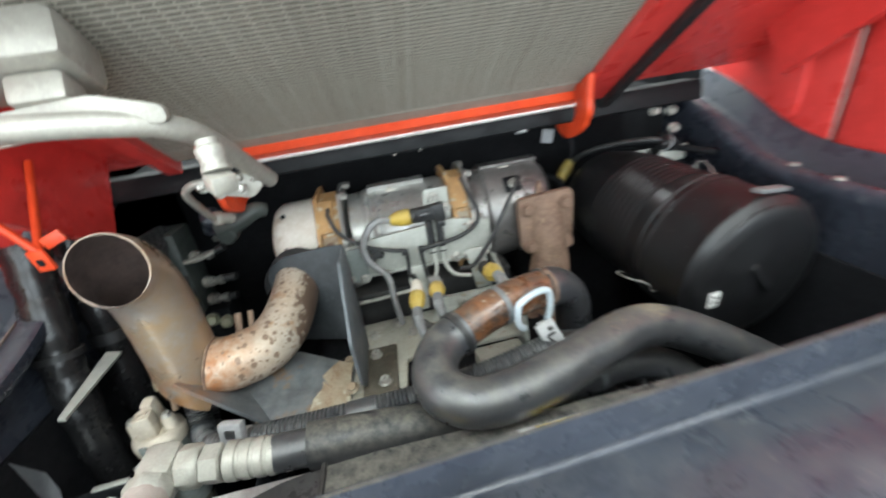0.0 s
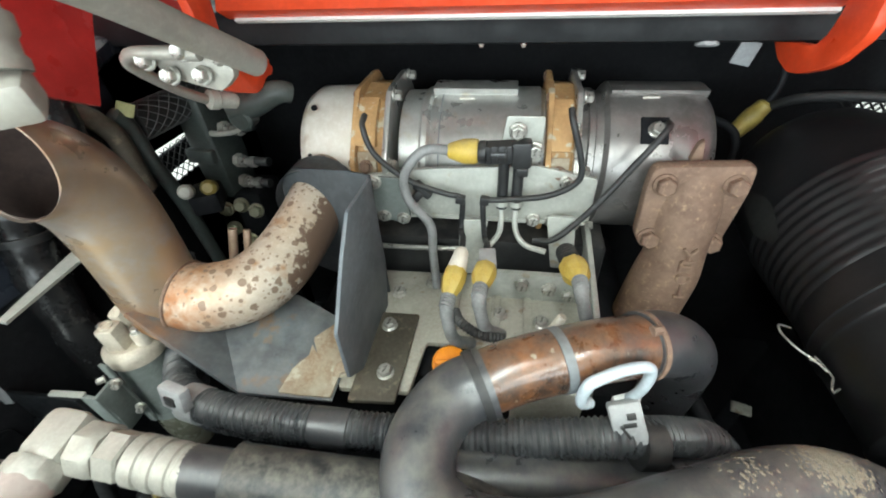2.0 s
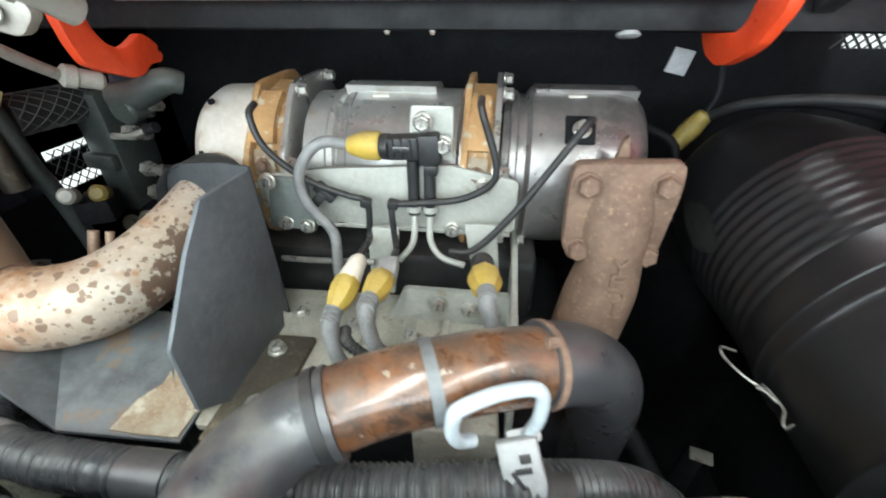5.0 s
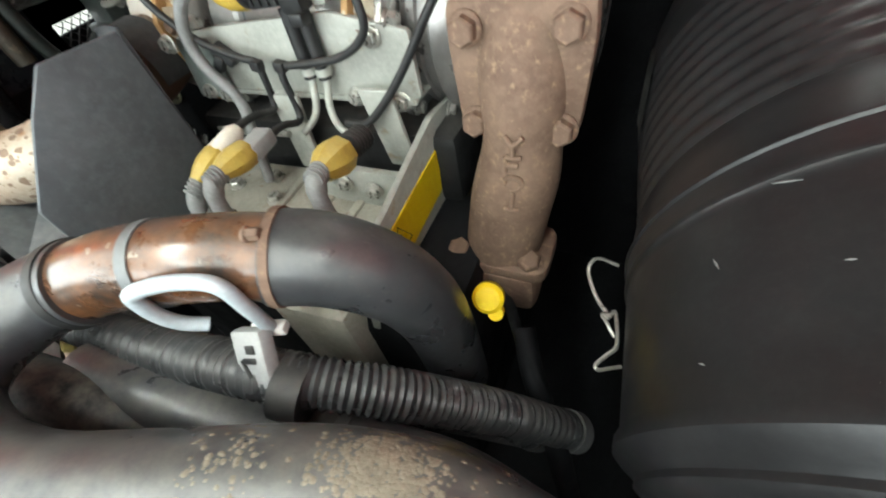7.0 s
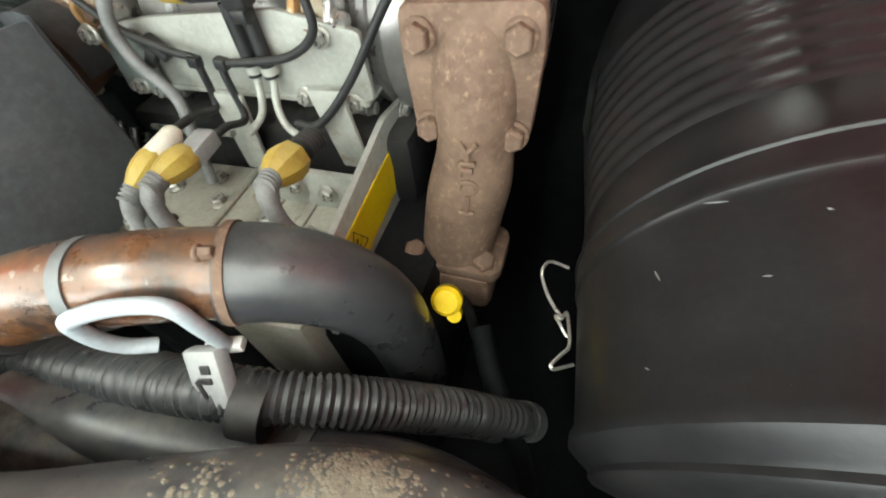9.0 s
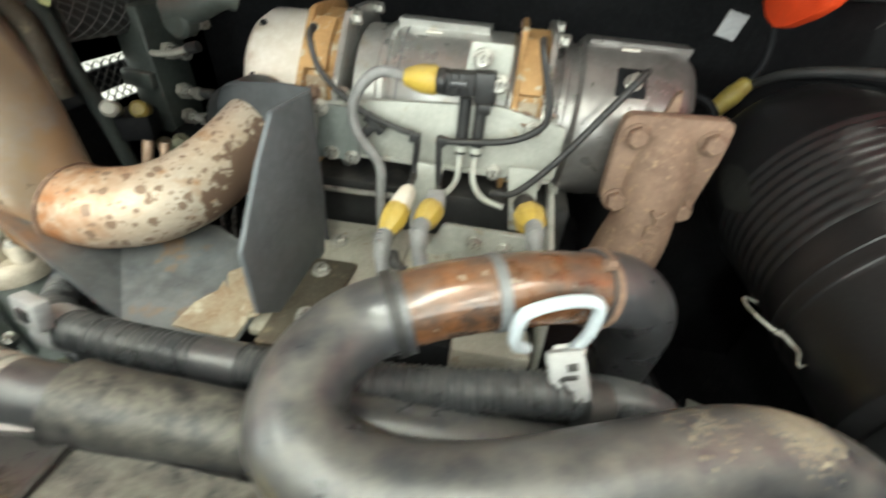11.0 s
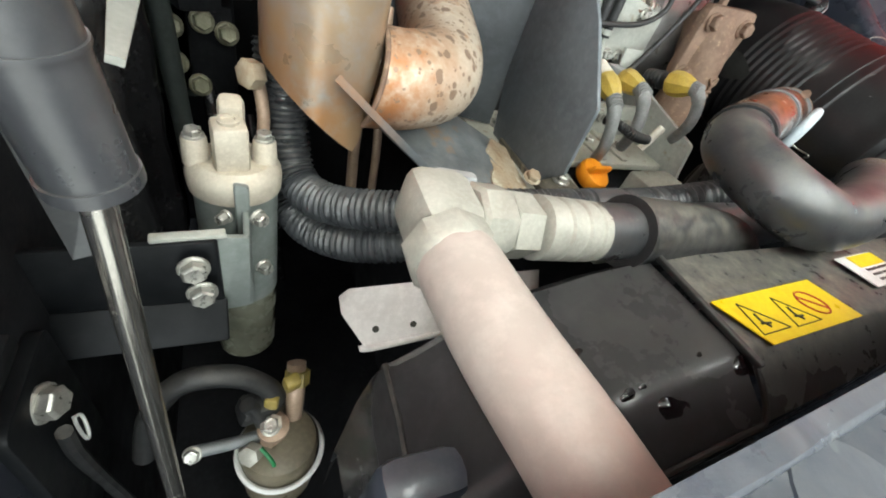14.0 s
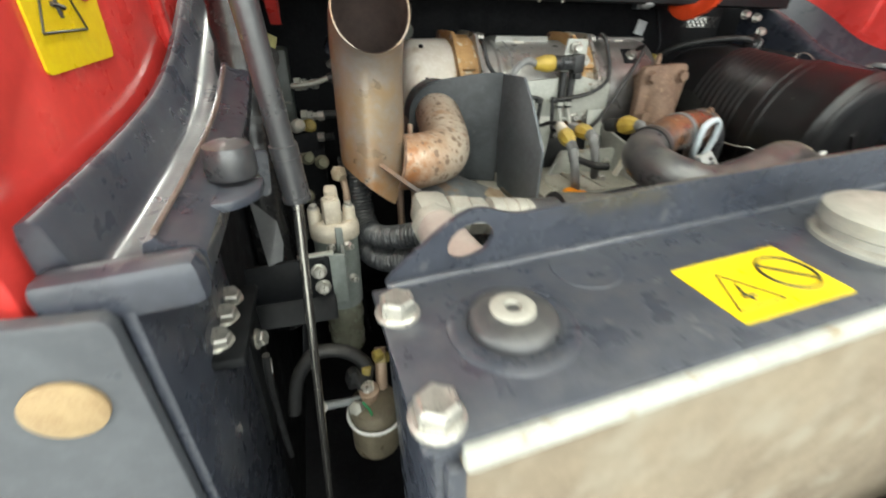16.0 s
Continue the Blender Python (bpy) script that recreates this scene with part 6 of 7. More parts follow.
part("lever", tube([(-0.3965, 0.440, 1.036), (-0.36, 0.441, 1.034), (-0.33, 0.445, 1.030)], 0.0065, 10), STEELGREY, lf)
bolt((-0.3965, 0.437, 1.038), (-0.1, -0.7, 0.7), lf, 0.007, 0.008)
part("green_lead", tube(spline([(-0.335, 0.425, 1.045), (-0.325, 0.412, 1.035), (-0.322, 0.41, 1.0), (-0.33, 0.41, 0.94)], 5), 0.0022, 8), GREENWIRE, lf)
wire("fuel_hose", [(-0.440, 0.455, 1.02), (-0.428, 0.465, 1.075), (-0.406, 0.470, 1.112), (-0.383, 0.472, 1.121), (-0.352, 0.472, 1.112), (-0.327, 0.468, 1.090), (-0.318, 0.462, 1.07)], 0.011, BLACKPLAST, "black rubber fuel hose", "hose")

# ---- fan shroud ----
fs = thing("fan_shroud", (0.20, 0.33, 1.20), "dusty black plastic fan shroud with a yellow label", "fan shroud")


def shroud_section(x, drop):
    e = 0.0384 * (x + 0.04)
    return [(x, 0.405, 1.20 - drop), (x, 0.398, 1.325 - drop), (x, 0.388, 1.337 - drop), (x, 0.304, 1.342 - drop), (x, 0.297 + e * 0.3, 1.3405 - drop), (x, 0.290 + e * 0.5, 1.3375 - drop), (x, 0.266 + e, 1.325 - drop), (x, 0.260 + e, 1.319 - drop), (x, 0.2585 + e, 1.30 - drop), (x, 0.2585 + e, 1.10 - drop)]


def shroud_piece(name, xs, mat, label=""):
    bm = bmesh.new()
    rows = [[bm.verts.new(p) for p in shroud_section(x, dr)] for x, dr in xs]
    for r0, r1 in zip(rows, rows[1:]):
        for k in range(len(r0) - 1):
            bm.faces.new((r0[k], r0[k + 1], r1[k + 1], r1[k]))
    bmesh.ops.solidify(bm, geom=list(bm.faces), thickness=0.003)
    return part(name, bm, mat, fs, label, smooth=35)


def end_drop(x):
    """How far the shroud's end piece falls away towards its rounded corner."""
    return float(np.interp(x, [-0.268, -0.258, -0.250, -0.244, -0.225, -0.19, -0.15, -0.10, -0.0445], [0.260, 0.160, 0.120, 0.105, 0.092, 0.060, 0.030, 0.014, 0.004]))


shroud_piece("end_piece", [(a, end_drop(a)) for a in (-0.268, -0.264, -0.258, -0.250, -0.244, -0.235, -0.225, -0.205, -0.19, -0.17, -0.15, -0.125, -0.10, -0.07, -0.0445)], SHROUD)
shroud_piece("main_piece", [(-0.041, 0.001), (0.2, 0.001), (0.5, 0.001), (0.72, 0.001)], SHROUD_DUST)
part("edge_bead", tube(spline([(a, 0.2600 + 0.0384 * (a + 0.04), 1.3215 - end_drop(a)) for a in (-0.215, -0.19, -0.165, -0.14, -0.115, -0.09, -0.0650, -0.0455)] + [(-0.0430, 0.272, 1.329), (-0.0425, 0.288, 1.3385)], 3), 0.0021, 8), BLACKPLAST, fs, "black edge bead")
part("seam_strip", box((-0.0435, 0.338, 1.3415), (0.006, 0.105, 0.005), (0, 0, 0), 0.0015), BLACKPLAST, fs)
shroud_label = part("warning_label", plate([(-0.038, 0.336), (0.103, 0.342), (0.120, 0.300), (-0.017, 0.296)], 0.001, "z", 1.3440, 0.0), YELLOW, fs, "yellow three-sign warning label")
for xx in (-0.007, 0.037):
    triangle_sign((xx, 0.3155, 1.3446), (1, 0.03, 0), (-0.51, 0.86, 0), 0.032, shroud_label)
ring_sign((0.073, 0.320, 1.3446), (1, 0.03, 0), (-0.45, 0.89, 0), 0.026, shroud_label)
white_label = part("white_label", plate([(0.187, 0.360), (0.267, 0.364), (0.278, 0.326), (0.199, 0.322)], 0.001, "z", 1.3440, 0.0), WHITE, fs, "white paper label")
for k, (u0, u1) in enumerate(((0.30, 0.62), (0.66, 0.95), (0.30, 0.55), (0.60, 0.90), (0.30, 0.80))):
    v_ = (0.52, 0.52, 0.36, 0.36, 0.20)[k]
    q4 = [(0.199 + 0.078 * u - 0.012 * v, 0.322 + 0.004 * u + 0.038 * v) for u, v in ((u0, v_), (u1, v_), (u1, v_ - 0.07), (u0, v_ - 0.07))]
    part("text_bar", plate(q4, 0.0006, "z", 1.3450, 0.0), INK, white_label)
part("label_band", plate([(0.208, 0.3595), (0.266, 0.3625), (0.270, 0.348), (0.212, 0.345)], 0.0008, "z", 1.3450, 0.0), YELLOW, white_label)
part("side_lug", box((-0.277, 0.285, 1.302), (0.040, 0.022, 0.074), (0, 4, 0), 0.008), NAVY, fs, "dark grey rubber lug")
part("side_rib", tube([(-0.2445, 0.394, 1.228), (-0.2465, 0.350, 1.231), (-0.249, 0.290, 1.222)], 0.0035, 8), BLACKPLAST, fs)
for sx_, sy_, sz_ in ((-0.305, 0.270, 1.325), (-0.288, 0.266, 1.332)):
    part("stud", lathe([(0, 0.007), (0.016, 0.007), (0.018, 0.005), (0.024, 0.004)], (sx_, sy_, sz_ - 0.016), (-0.2, 0.1, 1), 8), COPPER, fs, "brown stud")

for wx, wy, wr in ((-0.1324, 0.2986, 0.0052), (-0.108, 0.2830, 0.0105), (-0.044, 0.2915, 0.0100), (-0.166, 0.349, 0.0025), (-0.144, 0.334, 0.003), (-0.122, 0.300, 0.0025), (-0.074, 0.306, 0.002)):
    slope = (end_drop(wx + 0.004) - end_drop(wx - 0.004)) / 0.008
    dro = bmesh.new()
    zc = float(np.interp(wy, [0.266, 0.290, 0.304, 0.388], [1.325, 1.3375, 1.342, 1.337])) - end_drop(wx) + 0.0004
    mid = dro.verts.new((wx, wy, zc + 0.0009))
    ring = []
    for k in range(18):
        a = k * 2 * math.pi / 18
        q_ = wr * (1 + 0.22 * math.sin(2 * a + wx * 90) + 0.12 * math.sin(3 * a + wy * 140))
        dx, dy = q_ * math.cos(a), 0.75 * q_ * math.sin(a)
        zr = float(np.interp(wy + dy, [0.266, 0.290, 0.304, 0.388], [1.325, 1.3375, 1.342, 1.337])) - end_drop(wx + dx) + 0.0004
        ring.append([dro.verts.new((wx + dx * s, wy + dy * s, zr + h + (1 - s) * slope * dx)) for s, h in ((1.0, -0.0006), (0.86, 0.0008))])
    for r0, r1 in zip(ring, ring[1:] + ring[:1]):
        dro.faces.new((r0[0], r1[0], r1[1], r0[1]))
        dro.faces.new((r0[1], r1[1], mid))
    part("water_drop", dro, WINE, fs, "dark wet drop", smooth=60)

# ---- radiator top ----
RAD = pose(-0.31, 0.10, 1.391, 0, -2.3, 2.2)


def in_rad(bm):
    bmesh.ops.transform(bm, matrix=RAD, verts=bm.verts)
    return bm


ra = thing("radiator", (0.15, 0.17, 0.9), "dark navy radiator top plate over a dusty beige core", "radiator")
part("top_plate", in_rad(box((0.50, 0.0695, -0.003), (1.02, 0.139, 0.006), bevel=0.0025)), NAVY, ra)
lipo = [(0.0, 0.0), (0.006, 0.009), (0.030, 0.0285), (0.052, 0.0455), (0.068, 0.0535), (0.082, 0.0540), (0.098, 0.0470), (0.113, 0.0432), (0.14, 0.0438), (0.30, 0.0475), (1.01, 0.0480), (1.01, 0.0)]
lb = bmesh.new()
hole = [(0.071 + 0.019 * math.cos(k * math.pi / 8) + 0.004 * math.sin(k * math.pi / 8), 0.027 + 0.0155 * math.sin(k * math.pi / 8)) for k in range(16)]
outer = rounded(lipo, 0.008, 3)
for yy in (0.139, 0.144):
    ov = [lb.verts.new((u, yy, v)) for u, v in outer]
    hv = [lb.verts.new((u, yy, v)) for u, v in hole]
    eds = [lb.edges.new((ov[i], ov[(i + 1) % len(ov)])) for i in range(len(ov))] + [lb.edges.new((hv[i], hv[(i + 1) % 16])) for i in range(16)]
    bmesh.ops.triangle_fill(lb, use_beauty=True, edges=eds)
    if yy < 0.142:
        first = (ov, hv)
for a0, b0 in zip(first, (ov, hv)):
    for i in range(len(a0)):
        lb.faces.new((a0[i], a0[(i + 1) % len(a0)], b0[(i + 1) % len(a0)], b0[i]))
part("rear_lip", in_rad(lb), NAVY, ra, "upright lip with an oval hole")
part("worn_edge", in_rad(tube([(u, 0.1415, v - 0.0002) for u, v in ((0.16, 0.0442), (0.30, 0.0475), (0.6, 0.0478), (1.0, 0.0480))], 0.0009, 8)), STRAPDIRT, ra, "worn tan paint edge")
part("lip_bend", in_rad(tube([(0.002, 0.1375, 0.0), (0.55, 0.1375, 0.0), (1.005, 0.1375, 0.0)], 0.0045, 10)), NAVY, ra)
part("front_edge", in_rad(box((0.51, -0.0035, -0.010), (1.0, 0.009, 0.016), bevel=0.003)), PALE, ra, "pale scuffed front edge")
part("core_face", in_rad(box((0.51, 0.004, -0.27), (1.0, 0.01, 0.50), bevel=0.002)), COREDUST, ra, "dusty beige radiator face")
part("side_post", in_rad(box((0.012, 0.070, -0.27), (0.030, 0.13, 0.52), bevel=0.004)), NAVY, ra)
part("front_post", in_rad(box((0.008, 0.004, -0.28), (0.012, 0.014, 0.52), bevel=0.004)), NAVY, ra)
for p in ((0.001, 0.1058), (0.001, 0.0165)):
    bolt(RAD @ Vector((p[0] + 0.002, p[1], 0.0)), (0, 0, 1), ra, 0.0125, 0.015)
grommet = part("grommet", in_rad(lathe([(0, 0.029), (0.001, 0.0305), (0.005, 0.0310), (0.009, 0.0295), (0.011, 0.027), (0.0125, 0.020)], (0.073, 0.068, 0.0), (0, 0, 1), 36)), RUBBER, ra, "round black rubber grommet")
part("grommet_disc", in_rad(lathe([(0.010, 0.0155), (0.0145, 0.0155), (0.0155, 0.0142), (0.0155, 0.006), (0.011, 0.0045), (0.010, 0.001)], (0.073, 0.070, 0.0), (0, 0, 1), 28)), FITTING, grommet, "pale washer in the grommet")
part("grommet_dimple", in_rad(lathe([(-0.003, 0.046), (0.0008, 0.0445), (0.0024, 0.041), (0.0028, 0.037), (0.0012, 0.032)], (0.073, 0.068, 0.0), (0, 0, 1), 36)), NAVY, ra)
part("emboss", in_rad(lathe([(-0.002, 0.030), (0.001, 0.028), (0.0015, 0.020)], (0.16, 0.110, 0.0), (0, 0, 1), 32)), NAVY, ra)
top_label = part("warning_label", plate(rounded([(0.2195, 0.082), (0.3315, 0.083), (0.3275, 0.016), (0.2190, 0.016)], 0.003), 0.001, "z", 0.0006, 0.0, m=RAD), YELLOW, ra, "yellow two-sign warning label")
RU, RV = (RAD.to_3x3() @ Vector(v) for v in ((1, 0.01, 0), (-0.01, 1, 0)))
triangle_sign(RAD @ Vector((0.2480, 0.043, 0.0012)), RU, RV, 0.040, top_label)
ring_sign(RAD @ Vector((0.3035, 0.050, 0.0012)), RU, RV, 0.042, top_label, INK)
part("filler_neck", in_rad(lathe([(0, 0.052), (0.004, 0.052), (0.006, 0.045), (0.012, 0.044), (0.015, 0.050), (0.027, 0.050), (0.030, 0.045), (0.032, 0.025)], (0.430, 0.058, 0.0), (0, 0, 1), 36)), FITTING, ra, "dusty pale filler cap")

# ---- gas strut on the west side ----
gs = thing("gas_strut", (-0.374, 0.37, 1.05), "black gas strut with a polished rod holding the hood", "gas strut")
S_top, S_joint, S_low = Vector((-0.400, 0.36, 1.70)), Vector((-0.3765, 0.3725, 1.418)), Vector((-0.402, 0.356, 0.90))
part("cylinder", tube([S_top, S_top.lerp(S_joint, 0.7), S_joint], 0.0105, 24), RUBBER, gs)
part("end_sleeve", tube([S_joint + (S_top - S_joint) * 0.18, S_joint, S_joint - (S_top - S_joint).normalized() * 0.004], 0.0125, 24), RUBBER, gs)
SD = (S_top - S_joint).normalized()
part("sleeve_lip", tube([S_joint - SD * 0.004, S_joint - SD * 0.0015, S_joint + SD * 0.001], 0.0134, 24), RUBBER, gs)
part("sleeve_ring", tube([S_joint + SD * 0.038, S_joint + SD * 0.0395], 0.0133, 24), RUBBER, gs)
part("rod", tube([S_joint, S_low], 0.0052, 16), CHROME, gs)

# rubber stop on a shelf of the frame
rs = thing("rubber_stop", (-0.421, 0.335, 1.445), "round worn rubber hood stop on a steel shelf", "rubber stop")
part("stop", lathe([(0, 0.0185), (0.003, 0.020), (0.018, 0.0195), (0.025, 0.0175), (0.0275, 0.012), (0.028, 0.003)], (-0.420, 0.337, 1.455), (0, 0, 1), 32), RUBBER, rs)
part("shelf", plate(rounded([(-0.455, 0.29), (-0.415, 0.29), (-0.398, 0.312), (-0.398, 0.348), (-0.415, 0.368), (-0.455, 0.368)], 0.014), 0.008, "z", 1.446), NAVY, rs)

# slotted plate below the gutter
sp = thing("slotted_plate", (-0.44, 0.425, 1.40), "dark painted plate with a long slot beside the strut", "plate")
so = rounded([(-0.470, 1.402), (-0.405, 1.400), (-0.401, 1.448), (-0.470, 1.448)], 0.006)
sh = [(-0.4165 + 0.006 * math.cos(k * math.pi / 8) - (0.003 if math.sin(k * math.pi / 8) > 0 else 0.0), 1.4215 + 0.006 * math.sin(k * math.pi / 8) + (0.009 if math.sin(k * math.pi / 8) > 0 else -0.009)) for k in range(16)]
sbm_ = bmesh.new()
sides = []
for yy in (0.423, 0.429):
    ov = [sbm_.verts.new((u, yy, v)) for u, v in so]
    hv_ = [sbm_.verts.new((u, yy, v)) for u, v in sh]
    eds = [sbm_.edges.new((r[i], r[(i + 1) % len(r)])) for r in (ov, hv_) for i in range(len(r))]
    bmesh.ops.triangle_fill(sbm_, use_beauty=True, edges=eds)
    sides.append((ov, hv_))
for a0, b0 in zip(*sides):
    for i in range(len(a0)):
        sbm_.faces.new((a0[i], a0[(i + 1) % len(a0)], b0[(i + 1) % len(a0)], b0[i]))
bmesh.ops.recalc_face_normals(sbm_, faces=sbm_.faces)
part("plate", sbm_, NAVY, sp)

# hinge-side bolts on the inner wall
hp = thing("hinge_plate", (-0.45, 0.34, 1.28), "dark hinge plate with three plated bolts", "plate")
part("plate", box((-0.462, 0.345, 1.298), (0.05, 0.12, 0.012), (0, 0, 0), 0.003), BEAMSHADE, hp)
for yy in (0.311, 0.347, 0.377):
    bolt((-0.461, yy, 1.304), (0.2, -0.2, 1), hp, 0.0105, 0.014)

# zinc stay and black ducts on the west wall
zs = thing("zinc_stay", (-0.36, 0.55, 1.38), "pale zinc flat stay beside the stack", "stay")
z0, z1 = Vector((-0.395, 0.514, 1.391)), Vector((-0.409, 0.664, 1.393))
zd = (z1 - z0).normalized()
zu = Vector((0.30, -0.25, 0.92)).cross(zd).normalized()
zb = bmesh.new()
zn = zd.cross(zu).normalized() * 0.0025
q8 = [zb.verts.new(p + s * zn) for s in (-1, 1) for p in (z0 - zu * 0.004, z1 - zu * 0.011, z1 + zu * 0.011, z0 + zu * 0.005)]
for f in ((0, 1, 2, 3), (4, 5, 6, 7), (0, 1, 5, 4), (1, 2, 6, 5), (2, 3, 7, 6), (3, 0, 4, 7)):
    zb.faces.new([q8[i] for i in f])
part("flat", zb, PALE, zs)
wb2 = bmesh.new()
vs = [wb2.verts.new(c) for c in ((-0.437, 0.470, 1.378), (-0.432, 0.470, 1.284), (-0.414, 0.470, 1.290), (-0.409, 0.472, 1.314), (-0.412, 0.474, 1.345))]
wb2.faces.new(vs)
bmesh.ops.solidify(wb2, geom=list(wb2.faces), thickness=0.004)
part("web", wb2, GREYPANEL, zs)


def loose_duct(pts, r, label):
    """A glossy loose sleeve with creases and a strap."""
    way = spline(pts, 10)
    th = thing("black_duct", way[-1], label, "duct")
    part("duct", tube(way, lambda t: r * (1 + 0.05 * math.sin(t * 61) + 0.04 * math.sin(t * 23 + 1)), 22), GLOSSBLACK, th)
    k = len(way) * 2 // 5
    part("strap", tube(way[k:k + 2], r * 1.12, 22), BLACKPLAST, th)
    return th


loose_duct([(-0.440, 0.66, 1.60), (-0.440, 0.63, 1.50), (-0.441, 0.605, 1.40), (-0.438, 0.585, 1.28), (-0.436, 0.585, 1.10)], 0.028, "creased glossy black duct beside the frame")
loose_duct([(-0.438, 0.74, 1.58), (-0.436, 0.72, 1.45), (-0.436, 0.70, 1.25), (-0.43, 0.70, 1.05)], 0.028, "wide glossy black duct behind the first")

# wall bolt and pale cable end on the lining
wc = thing("wall_bracket", (-0.456, 0.42, 1.19), "dark wall bracket with one bolt and a pale cable end", "bracket")
part("plate", plate(rounded([(0.375, 1.06), (0.462, 1.06), (0.462, 1.235), (0.385, 1.235)], 0.010), 0.010, "x", -0.462), BEAMSHADE, wc)
bolt((-0.456, 0.419, 1.211), (1, -0.25, 0.2), wc, 0.010, 0.012)
part("cable_end", tube(spline([(-0.452, 0.4265, 1.172), (-0.450, 0.4310, 1.166), (-0.450, 0.4290, 1.150), (-0.450, 0.4240, 1.143), (-0.450, 0.4215, 1.152), (-0.451, 0.4235, 1.166), (-0.452, 0.4275, 1.171)], 5), 0.0013, 8), WHITE, wc, "thin white wire loop")
part("lead", tube(spline([(-0.448, 0.407, 1.192), (-0.452, 0.410, 1.15), (-0.455, 0.42, 1.06), (-0.455, 0.43, 0.95)], 5), 0.005, 8), BLACKPLAST, wc)

# net-covered duct, upright grey hose, dusty hose end and tag between the gutter and the stack
nd = thing("net_duct", (-0.436, 0.83, 1.487), "dusty dark duct covered by a woven net", "duct")
ndw = [Vector((-0.436, 0.832 + 0.02 * k, 1.490 - 0.001 * k)) for k in range(9)]
part("duct", tube(ndw, 0.0285, 24), NETDUCT, nd)
for k in range(10):
    for turn in (1, -1):
        part("net_strand", tube([ndw[0].lerp(ndw[-1], j / 14) + Vector((math.cos(k * math.pi / 5 + turn * j * 0.30), 0, math.sin(k * math.pi / 5 + turn * j * 0.30))) * 0.0288 for j in range(15)], 0.0011, 5), GREYPANEL, nd)
wire("grey_hose", [(-0.424, 0.802, 1.520), (-0.421, 0.816, 1.500), (-0.420, 0.820, 1.456), (-0.420, 0.824, 1.419), (-0.419, 0.833, 1.38), (-0.415, 0.84, 1.30), (-0.41, 0.85, 1.12)], 0.0125, LEVER, "grey-green hose running down beside the duct", "hose", 6, 16)
wire("dusty_hose", [(-0.440, 0.742, 1.556), (-0.432, 0.765, 1.536), (-0.426, 0.784, 1.508), (-0.424, 0.792, 1.478), (-0.424, 0.792, 1.40)], 0.0150, STRAPDIRT, "tan dust-caked hose end beside the duct", "hose", 6, 18)
ytag = thing("cable_tag", (-0.414, 0.818, 1.512), "small pale yellow-green tag on the grey hose", "tag")
part("tag", box((-0.410, 0.8150, 1.524), (0.024, 0.003, 0.020), (-20, 25, 20), 0.001), TAGGREEN, ytag)

# hydraulic valve with plated fittings in the dark behind the stack
hv = thing("valve_block", (-0.38, 0.93, 1.20), "dark valve block with plated hose fittings", "valve")
part("body", box((-0.421, 0.985, 1.33), (0.058, 0.09, 0.34), bevel=0.008), LEVER, hv)
part("lower_body", box((-0.395, 0.985, 1.2325), (0.11, 0.09, 0.135), bevel=0.008), BAY_SHADE, hv)
for k, (fx, fy, fz) in enumerate(((-0.349, 0.965, 1.430), (-0.344, 0.965, 1.363), (-0.349, 0.965, 1.316))):
    part("fitting", lathe([(0, 0.012), (0.010, 0.012), (0.011, 0.008), (0.020, 0.008), (0.021, 0.011), (0.034, 0.011), (0.036, 0.006)], (fx - 0.022, fy, fz), (1, -0.15, 0.05), 6), ZINC, hv)
    part("fitting_base", lathe([(0, 0.014), (0.012, 0.014), (0.014, 0.010)], (fx - 0.036, fy + 0.004, fz), (1, -0.15, 0.05), 6), FITTING, hv)
for p in ((-0.418, 0.930, 1.268), (-0.350, 0.930, 1.268), (-0.418, 0.930, 1.218), (-0.391, 0.930, 1.188), (-0.380, 0.930, 1.280)):
    bolt(p, (0.25, -1, 0.3), hv, 0.0125, 0.014, OLIVEZINC)
for kx, kz, kl in ((-0.332, 1.366, 0.030), (-0.336, 1.317, 0.020)):
    part("knurled_end", tube([Vector((kx + kl * j / 12, 0.962 - 0.15 * kl * j / 12, kz + 0.06 * kl * j / 12)) for j in range(13)], lambda t: 0.0088 + 0.0006 * math.cos(t * 37), 14), BLACKPLAST, hv)
stub_pipe = part("test_stub", tube(spline([(-0.392, 0.945, 1.430), (-0.372, 0.94, 1.432), (-0.343, 0.938, 1.437), (-0.314, 0.936, 1.447)], 5), 0.0055, 12), FITTING, hv, "pale bent test stub")
part("stub_cap", tube([(-0.316, 0.936, 1.446), (-0.295, 0.935, 1.452)], 0.0085, 14), BLACKPLAST, stub_pipe)
part("side_arm", box((-0.424, 0.934, 1.388), (0.056, 0.018, 0.028), (0, 4, 0), 0.005), LEVER, hv, "grey-green valve arm")
part("cap", lathe([(0, 0.013), (0.020, 0.014), (0.026, 0.009)], (-0.372, 0.866, 1.362), (0.5, -1, 0.5), 12), OLIVE, hv, "olive yellow cap")
part("grey_cap", lathe([(0, 0.012), (0.018, 0.013), (0.022, 0.009)], (-0.390, 0.832, 1.372), (0.5, -1, 0.5), 12), FITTING, hv, "pale cap")
part("cap_plate", box((-0.385, 0.862, 1.340), (0.050, 0.060, 0.040), (0, 0, 25), 0.006), BAY_SHADE, hv)
part("top_port", lathe([(0, 0.02), (0.05, 0.02), (0.055, 0.014)], (-0.30, 0.93, 1.50), (0.3, -0.5, 0.6), 20), NAVY, hv)
part("upper_fitting", tube(spline([(-0.31, 0.95, 1.47), (-0.29, 0.93, 1.485), (-0.26, 0.92, 1.490)], 5), 0.008, 10), ZINC, hv)
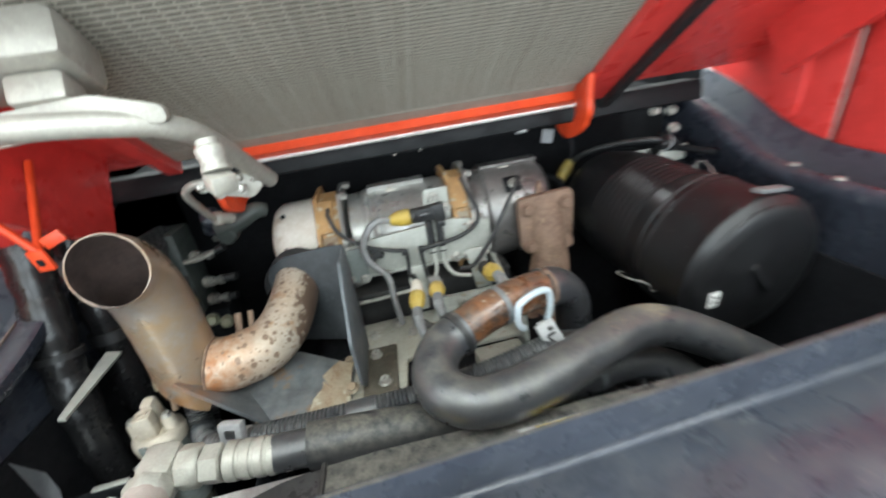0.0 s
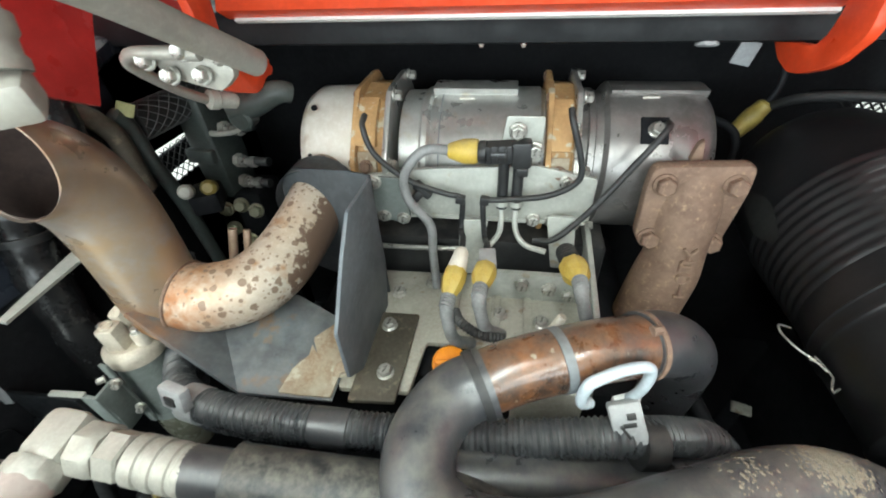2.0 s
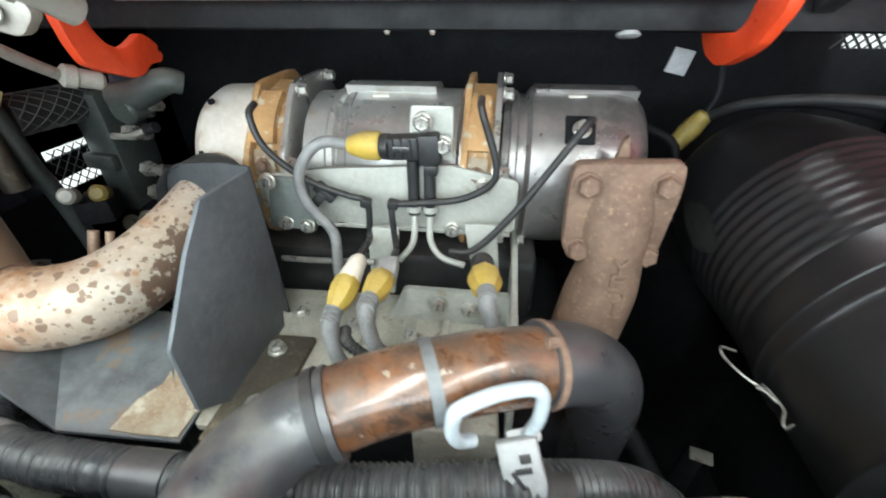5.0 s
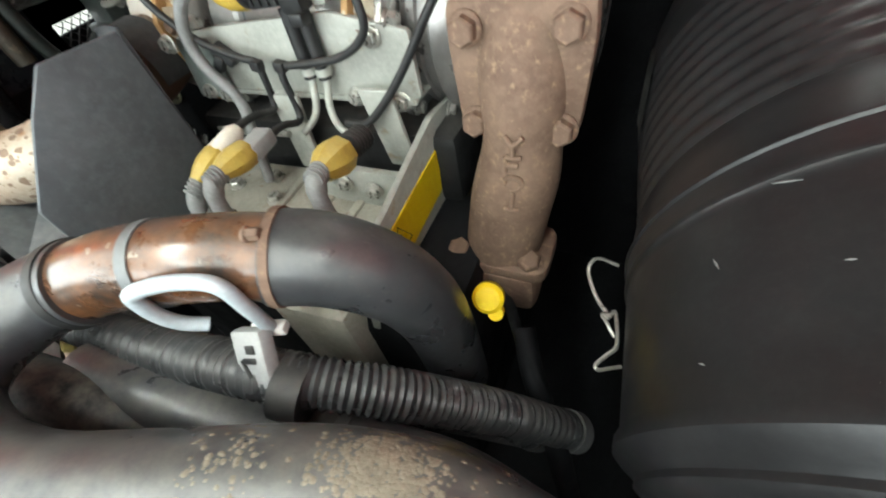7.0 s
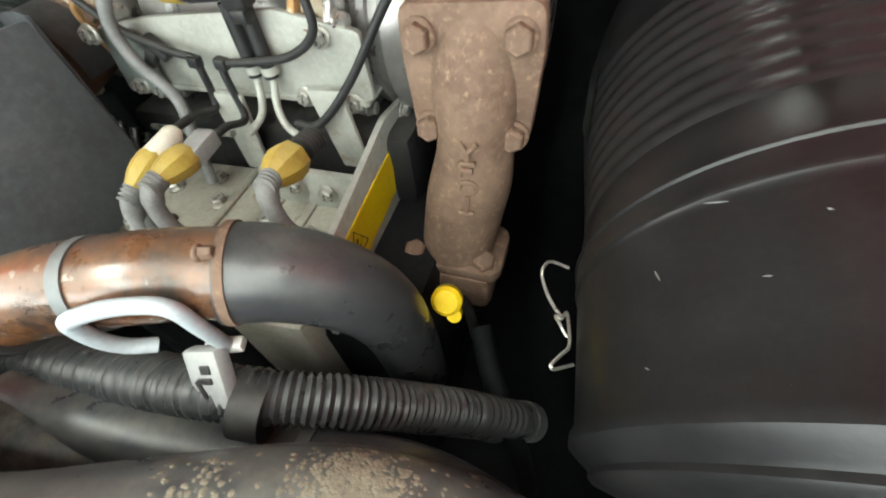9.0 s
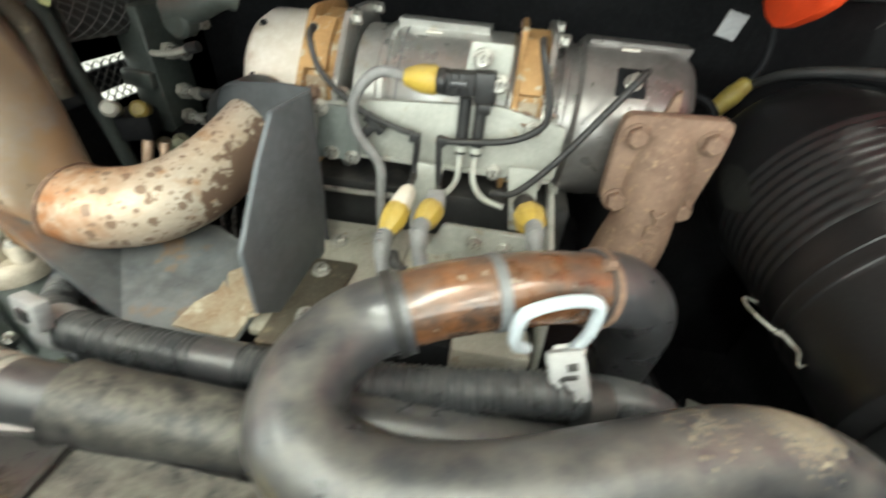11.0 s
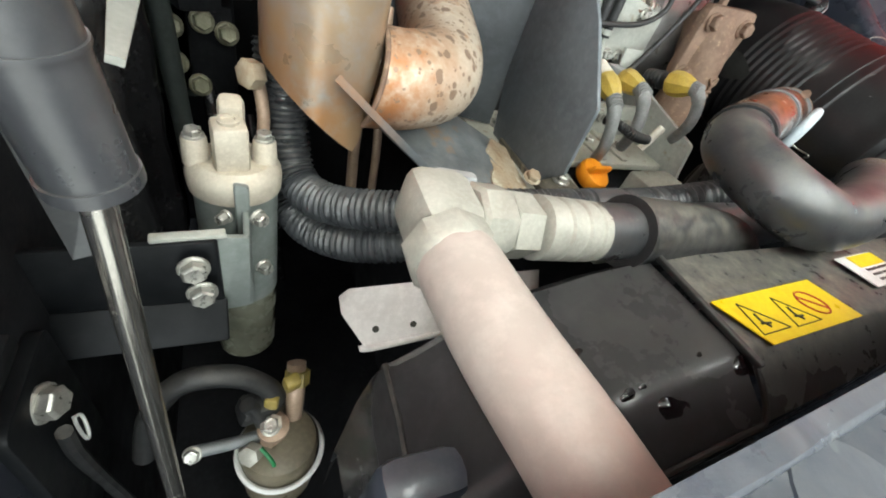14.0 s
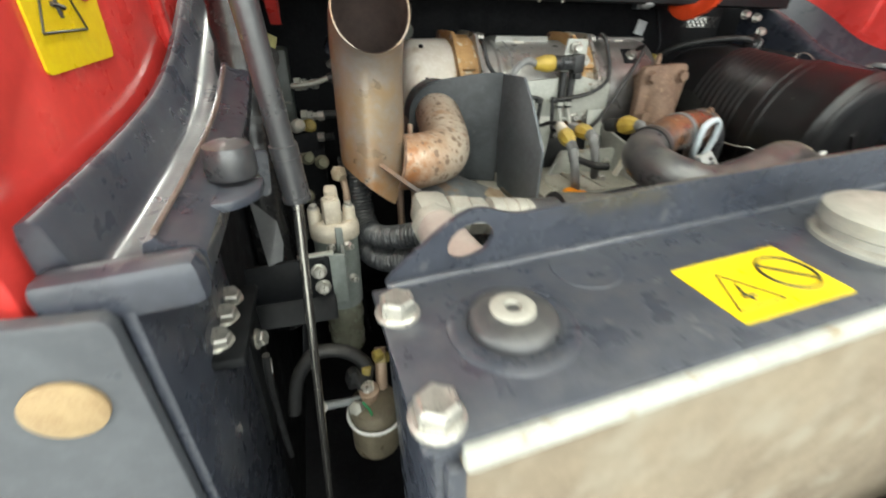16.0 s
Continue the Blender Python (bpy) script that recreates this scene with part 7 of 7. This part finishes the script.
for k in range(4):
    wire("hydraulic_line", [(-0.385 + 0.02 * k, 0.955, 1.19 - 0.02 * k), (-0.38 + 0.02 * k, 0.93, 1.16 - 0.02 * k), (-0.375 + 0.025 * k, 0.90, 1.10 - 0.02 * k), (-0.37 + 0.03 * k, 0.87, 0.80)], 0.011, GLOSSBLACK, "black hydraulic line in the bay", "hose")

# connector and cables over the drum's rear
cc = thing("cable_connector", (0.70, 0.85, 1.50), "dark glossy cable connector on a pale bracket", "connector")
part("shell", lathe([(0, 0.012), (0.004, 0.018), (0.030, 0.018), (0.034, 0.014), (0.048, 0.014), (0.052, 0.009)], (0.690, 0.838, 1.530), (0.9, 0.2, -0.35), 16), GLOSSBLACK, cc)
part("band", lathe([(0, 0.0185), (0.005, 0.0185)], (0.7035, 0.841, 1.5245), (0.9, 0.2, -0.35), 16), GREYCLIP, cc, "white marking band")
part("bracket", plate(rounded([(0.690, 1.470), (0.760, 1.478), (0.765, 1.512), (0.700, 1.505)], 0.006), 0.006, "y", 0.850), PALE, cc)
part("lead", tube(spline([(0.692, 0.837, 1.531), (0.665, 0.850, 1.534), (0.620, 0.90, 1.525), (0.575, 0.95, 1.505), (0.555, 1.0, 1.47)], 6), 0.007, 10), BLACKPLAST, cc)
for p in ((0.715, 0.90, 1.585), (0.760, 0.905, 1.578), (0.735, 0.86, 1.548)):
    bolt(p, (0, -1, 0), cc, 0.009, 0.012)

# right rear: yellow connector, tag, cables
yc = thing("yellow_connector", (0.535, 0.98, 1.46), "olive yellow cable connector", "connector")
part("shell", lathe([(0, 0.009), (0.004, 0.0135), (0.020, 0.0145), (0.022, 0.0155), (0.040, 0.0155), (0.042, 0.014), (0.056, 0.013), (0.060, 0.009)], (0.522, 0.985, 1.434), (0.55, 0.1, 0.8), 12), OLIVE, yc)
part("lead", tube(spline([(0.556, 0.991, 1.482), (0.566, 1.0, 1.52), (0.555, 1.03, 1.60)], 5), 0.005, 10), BAY_SHADE, yc)
tg = thing("paper_tag", (0.51, 1.02, 1.54), "small pale tag on a dark cable", "tag")
part("tag", box((0.510, 1.02, 1.548), (0.030, 0.004, 0.034), (0, 12, 0), 0.001), GREYCLIP, tg)
part("clamp", box((0.506, 1.03, 1.60), (0.05, 0.02, 0.02), (0, 0, 10), 0.004), STEELGREY, tg)
wire("black_cable", [(0.42, 1.02, 1.50), (0.48, 1.0, 1.46), (0.52, 0.96, 1.43), (0.50, 0.92, 1.30)], 0.006, BAY_SHADE, "black cable behind the elbow")
wire("black_cable", [(0.60, 0.98, 1.50), (0.66, 0.93, 1.515), (0.72, 0.86, 1.51), (0.78, 0.78, 1.50)], 0.007, BAY_SHADE, "black cable over the air cleaner")
lb_ = thing("low_bracket", (0.61, 0.75, 0.70), "small tan bracket on a post low in the bay", "bracket")
part("plate", box((0.610, 0.750, 1.015), (0.034, 0.020, 0.006), (20, 5, -12), 0.002), BEIGE, lb_)
part("post", box((0.610, 0.764, 0.855), (0.034, 0.006, 0.318), (0, 0, -12), 0.002), BAY_SHADE, lb_)
wire("black_hose", [(0.43, 0.66, 1.20), (0.45, 0.62, 1.18), (0.49, 0.57, 1.12), (0.52, 0.54, 1.0)], 0.012, BAY_SHADE, "black rubber hose below the elbow", "hose")
lh = thing("lower_hose", (0.52, 0.49, 1.10), "thick dark hose under the loop", "hose")
lhw = spline([(0.10, 0.455, 1.305), (0.20, 0.462, 1.300), (0.30, 0.472, 1.286), (0.38, 0.484, 1.284), (0.44, 0.488, 1.273), (0.505, 0.476, 1.236), (0.55, 0.455, 1.16), (0.57, 0.44, 1.08)], 8)
part("hose", tube(lhw, 0.027, 26), HOSE, lh)
part("hose_clamp", tube(lhw[20:22], 0.0285, 26), STEELGREY, lh)
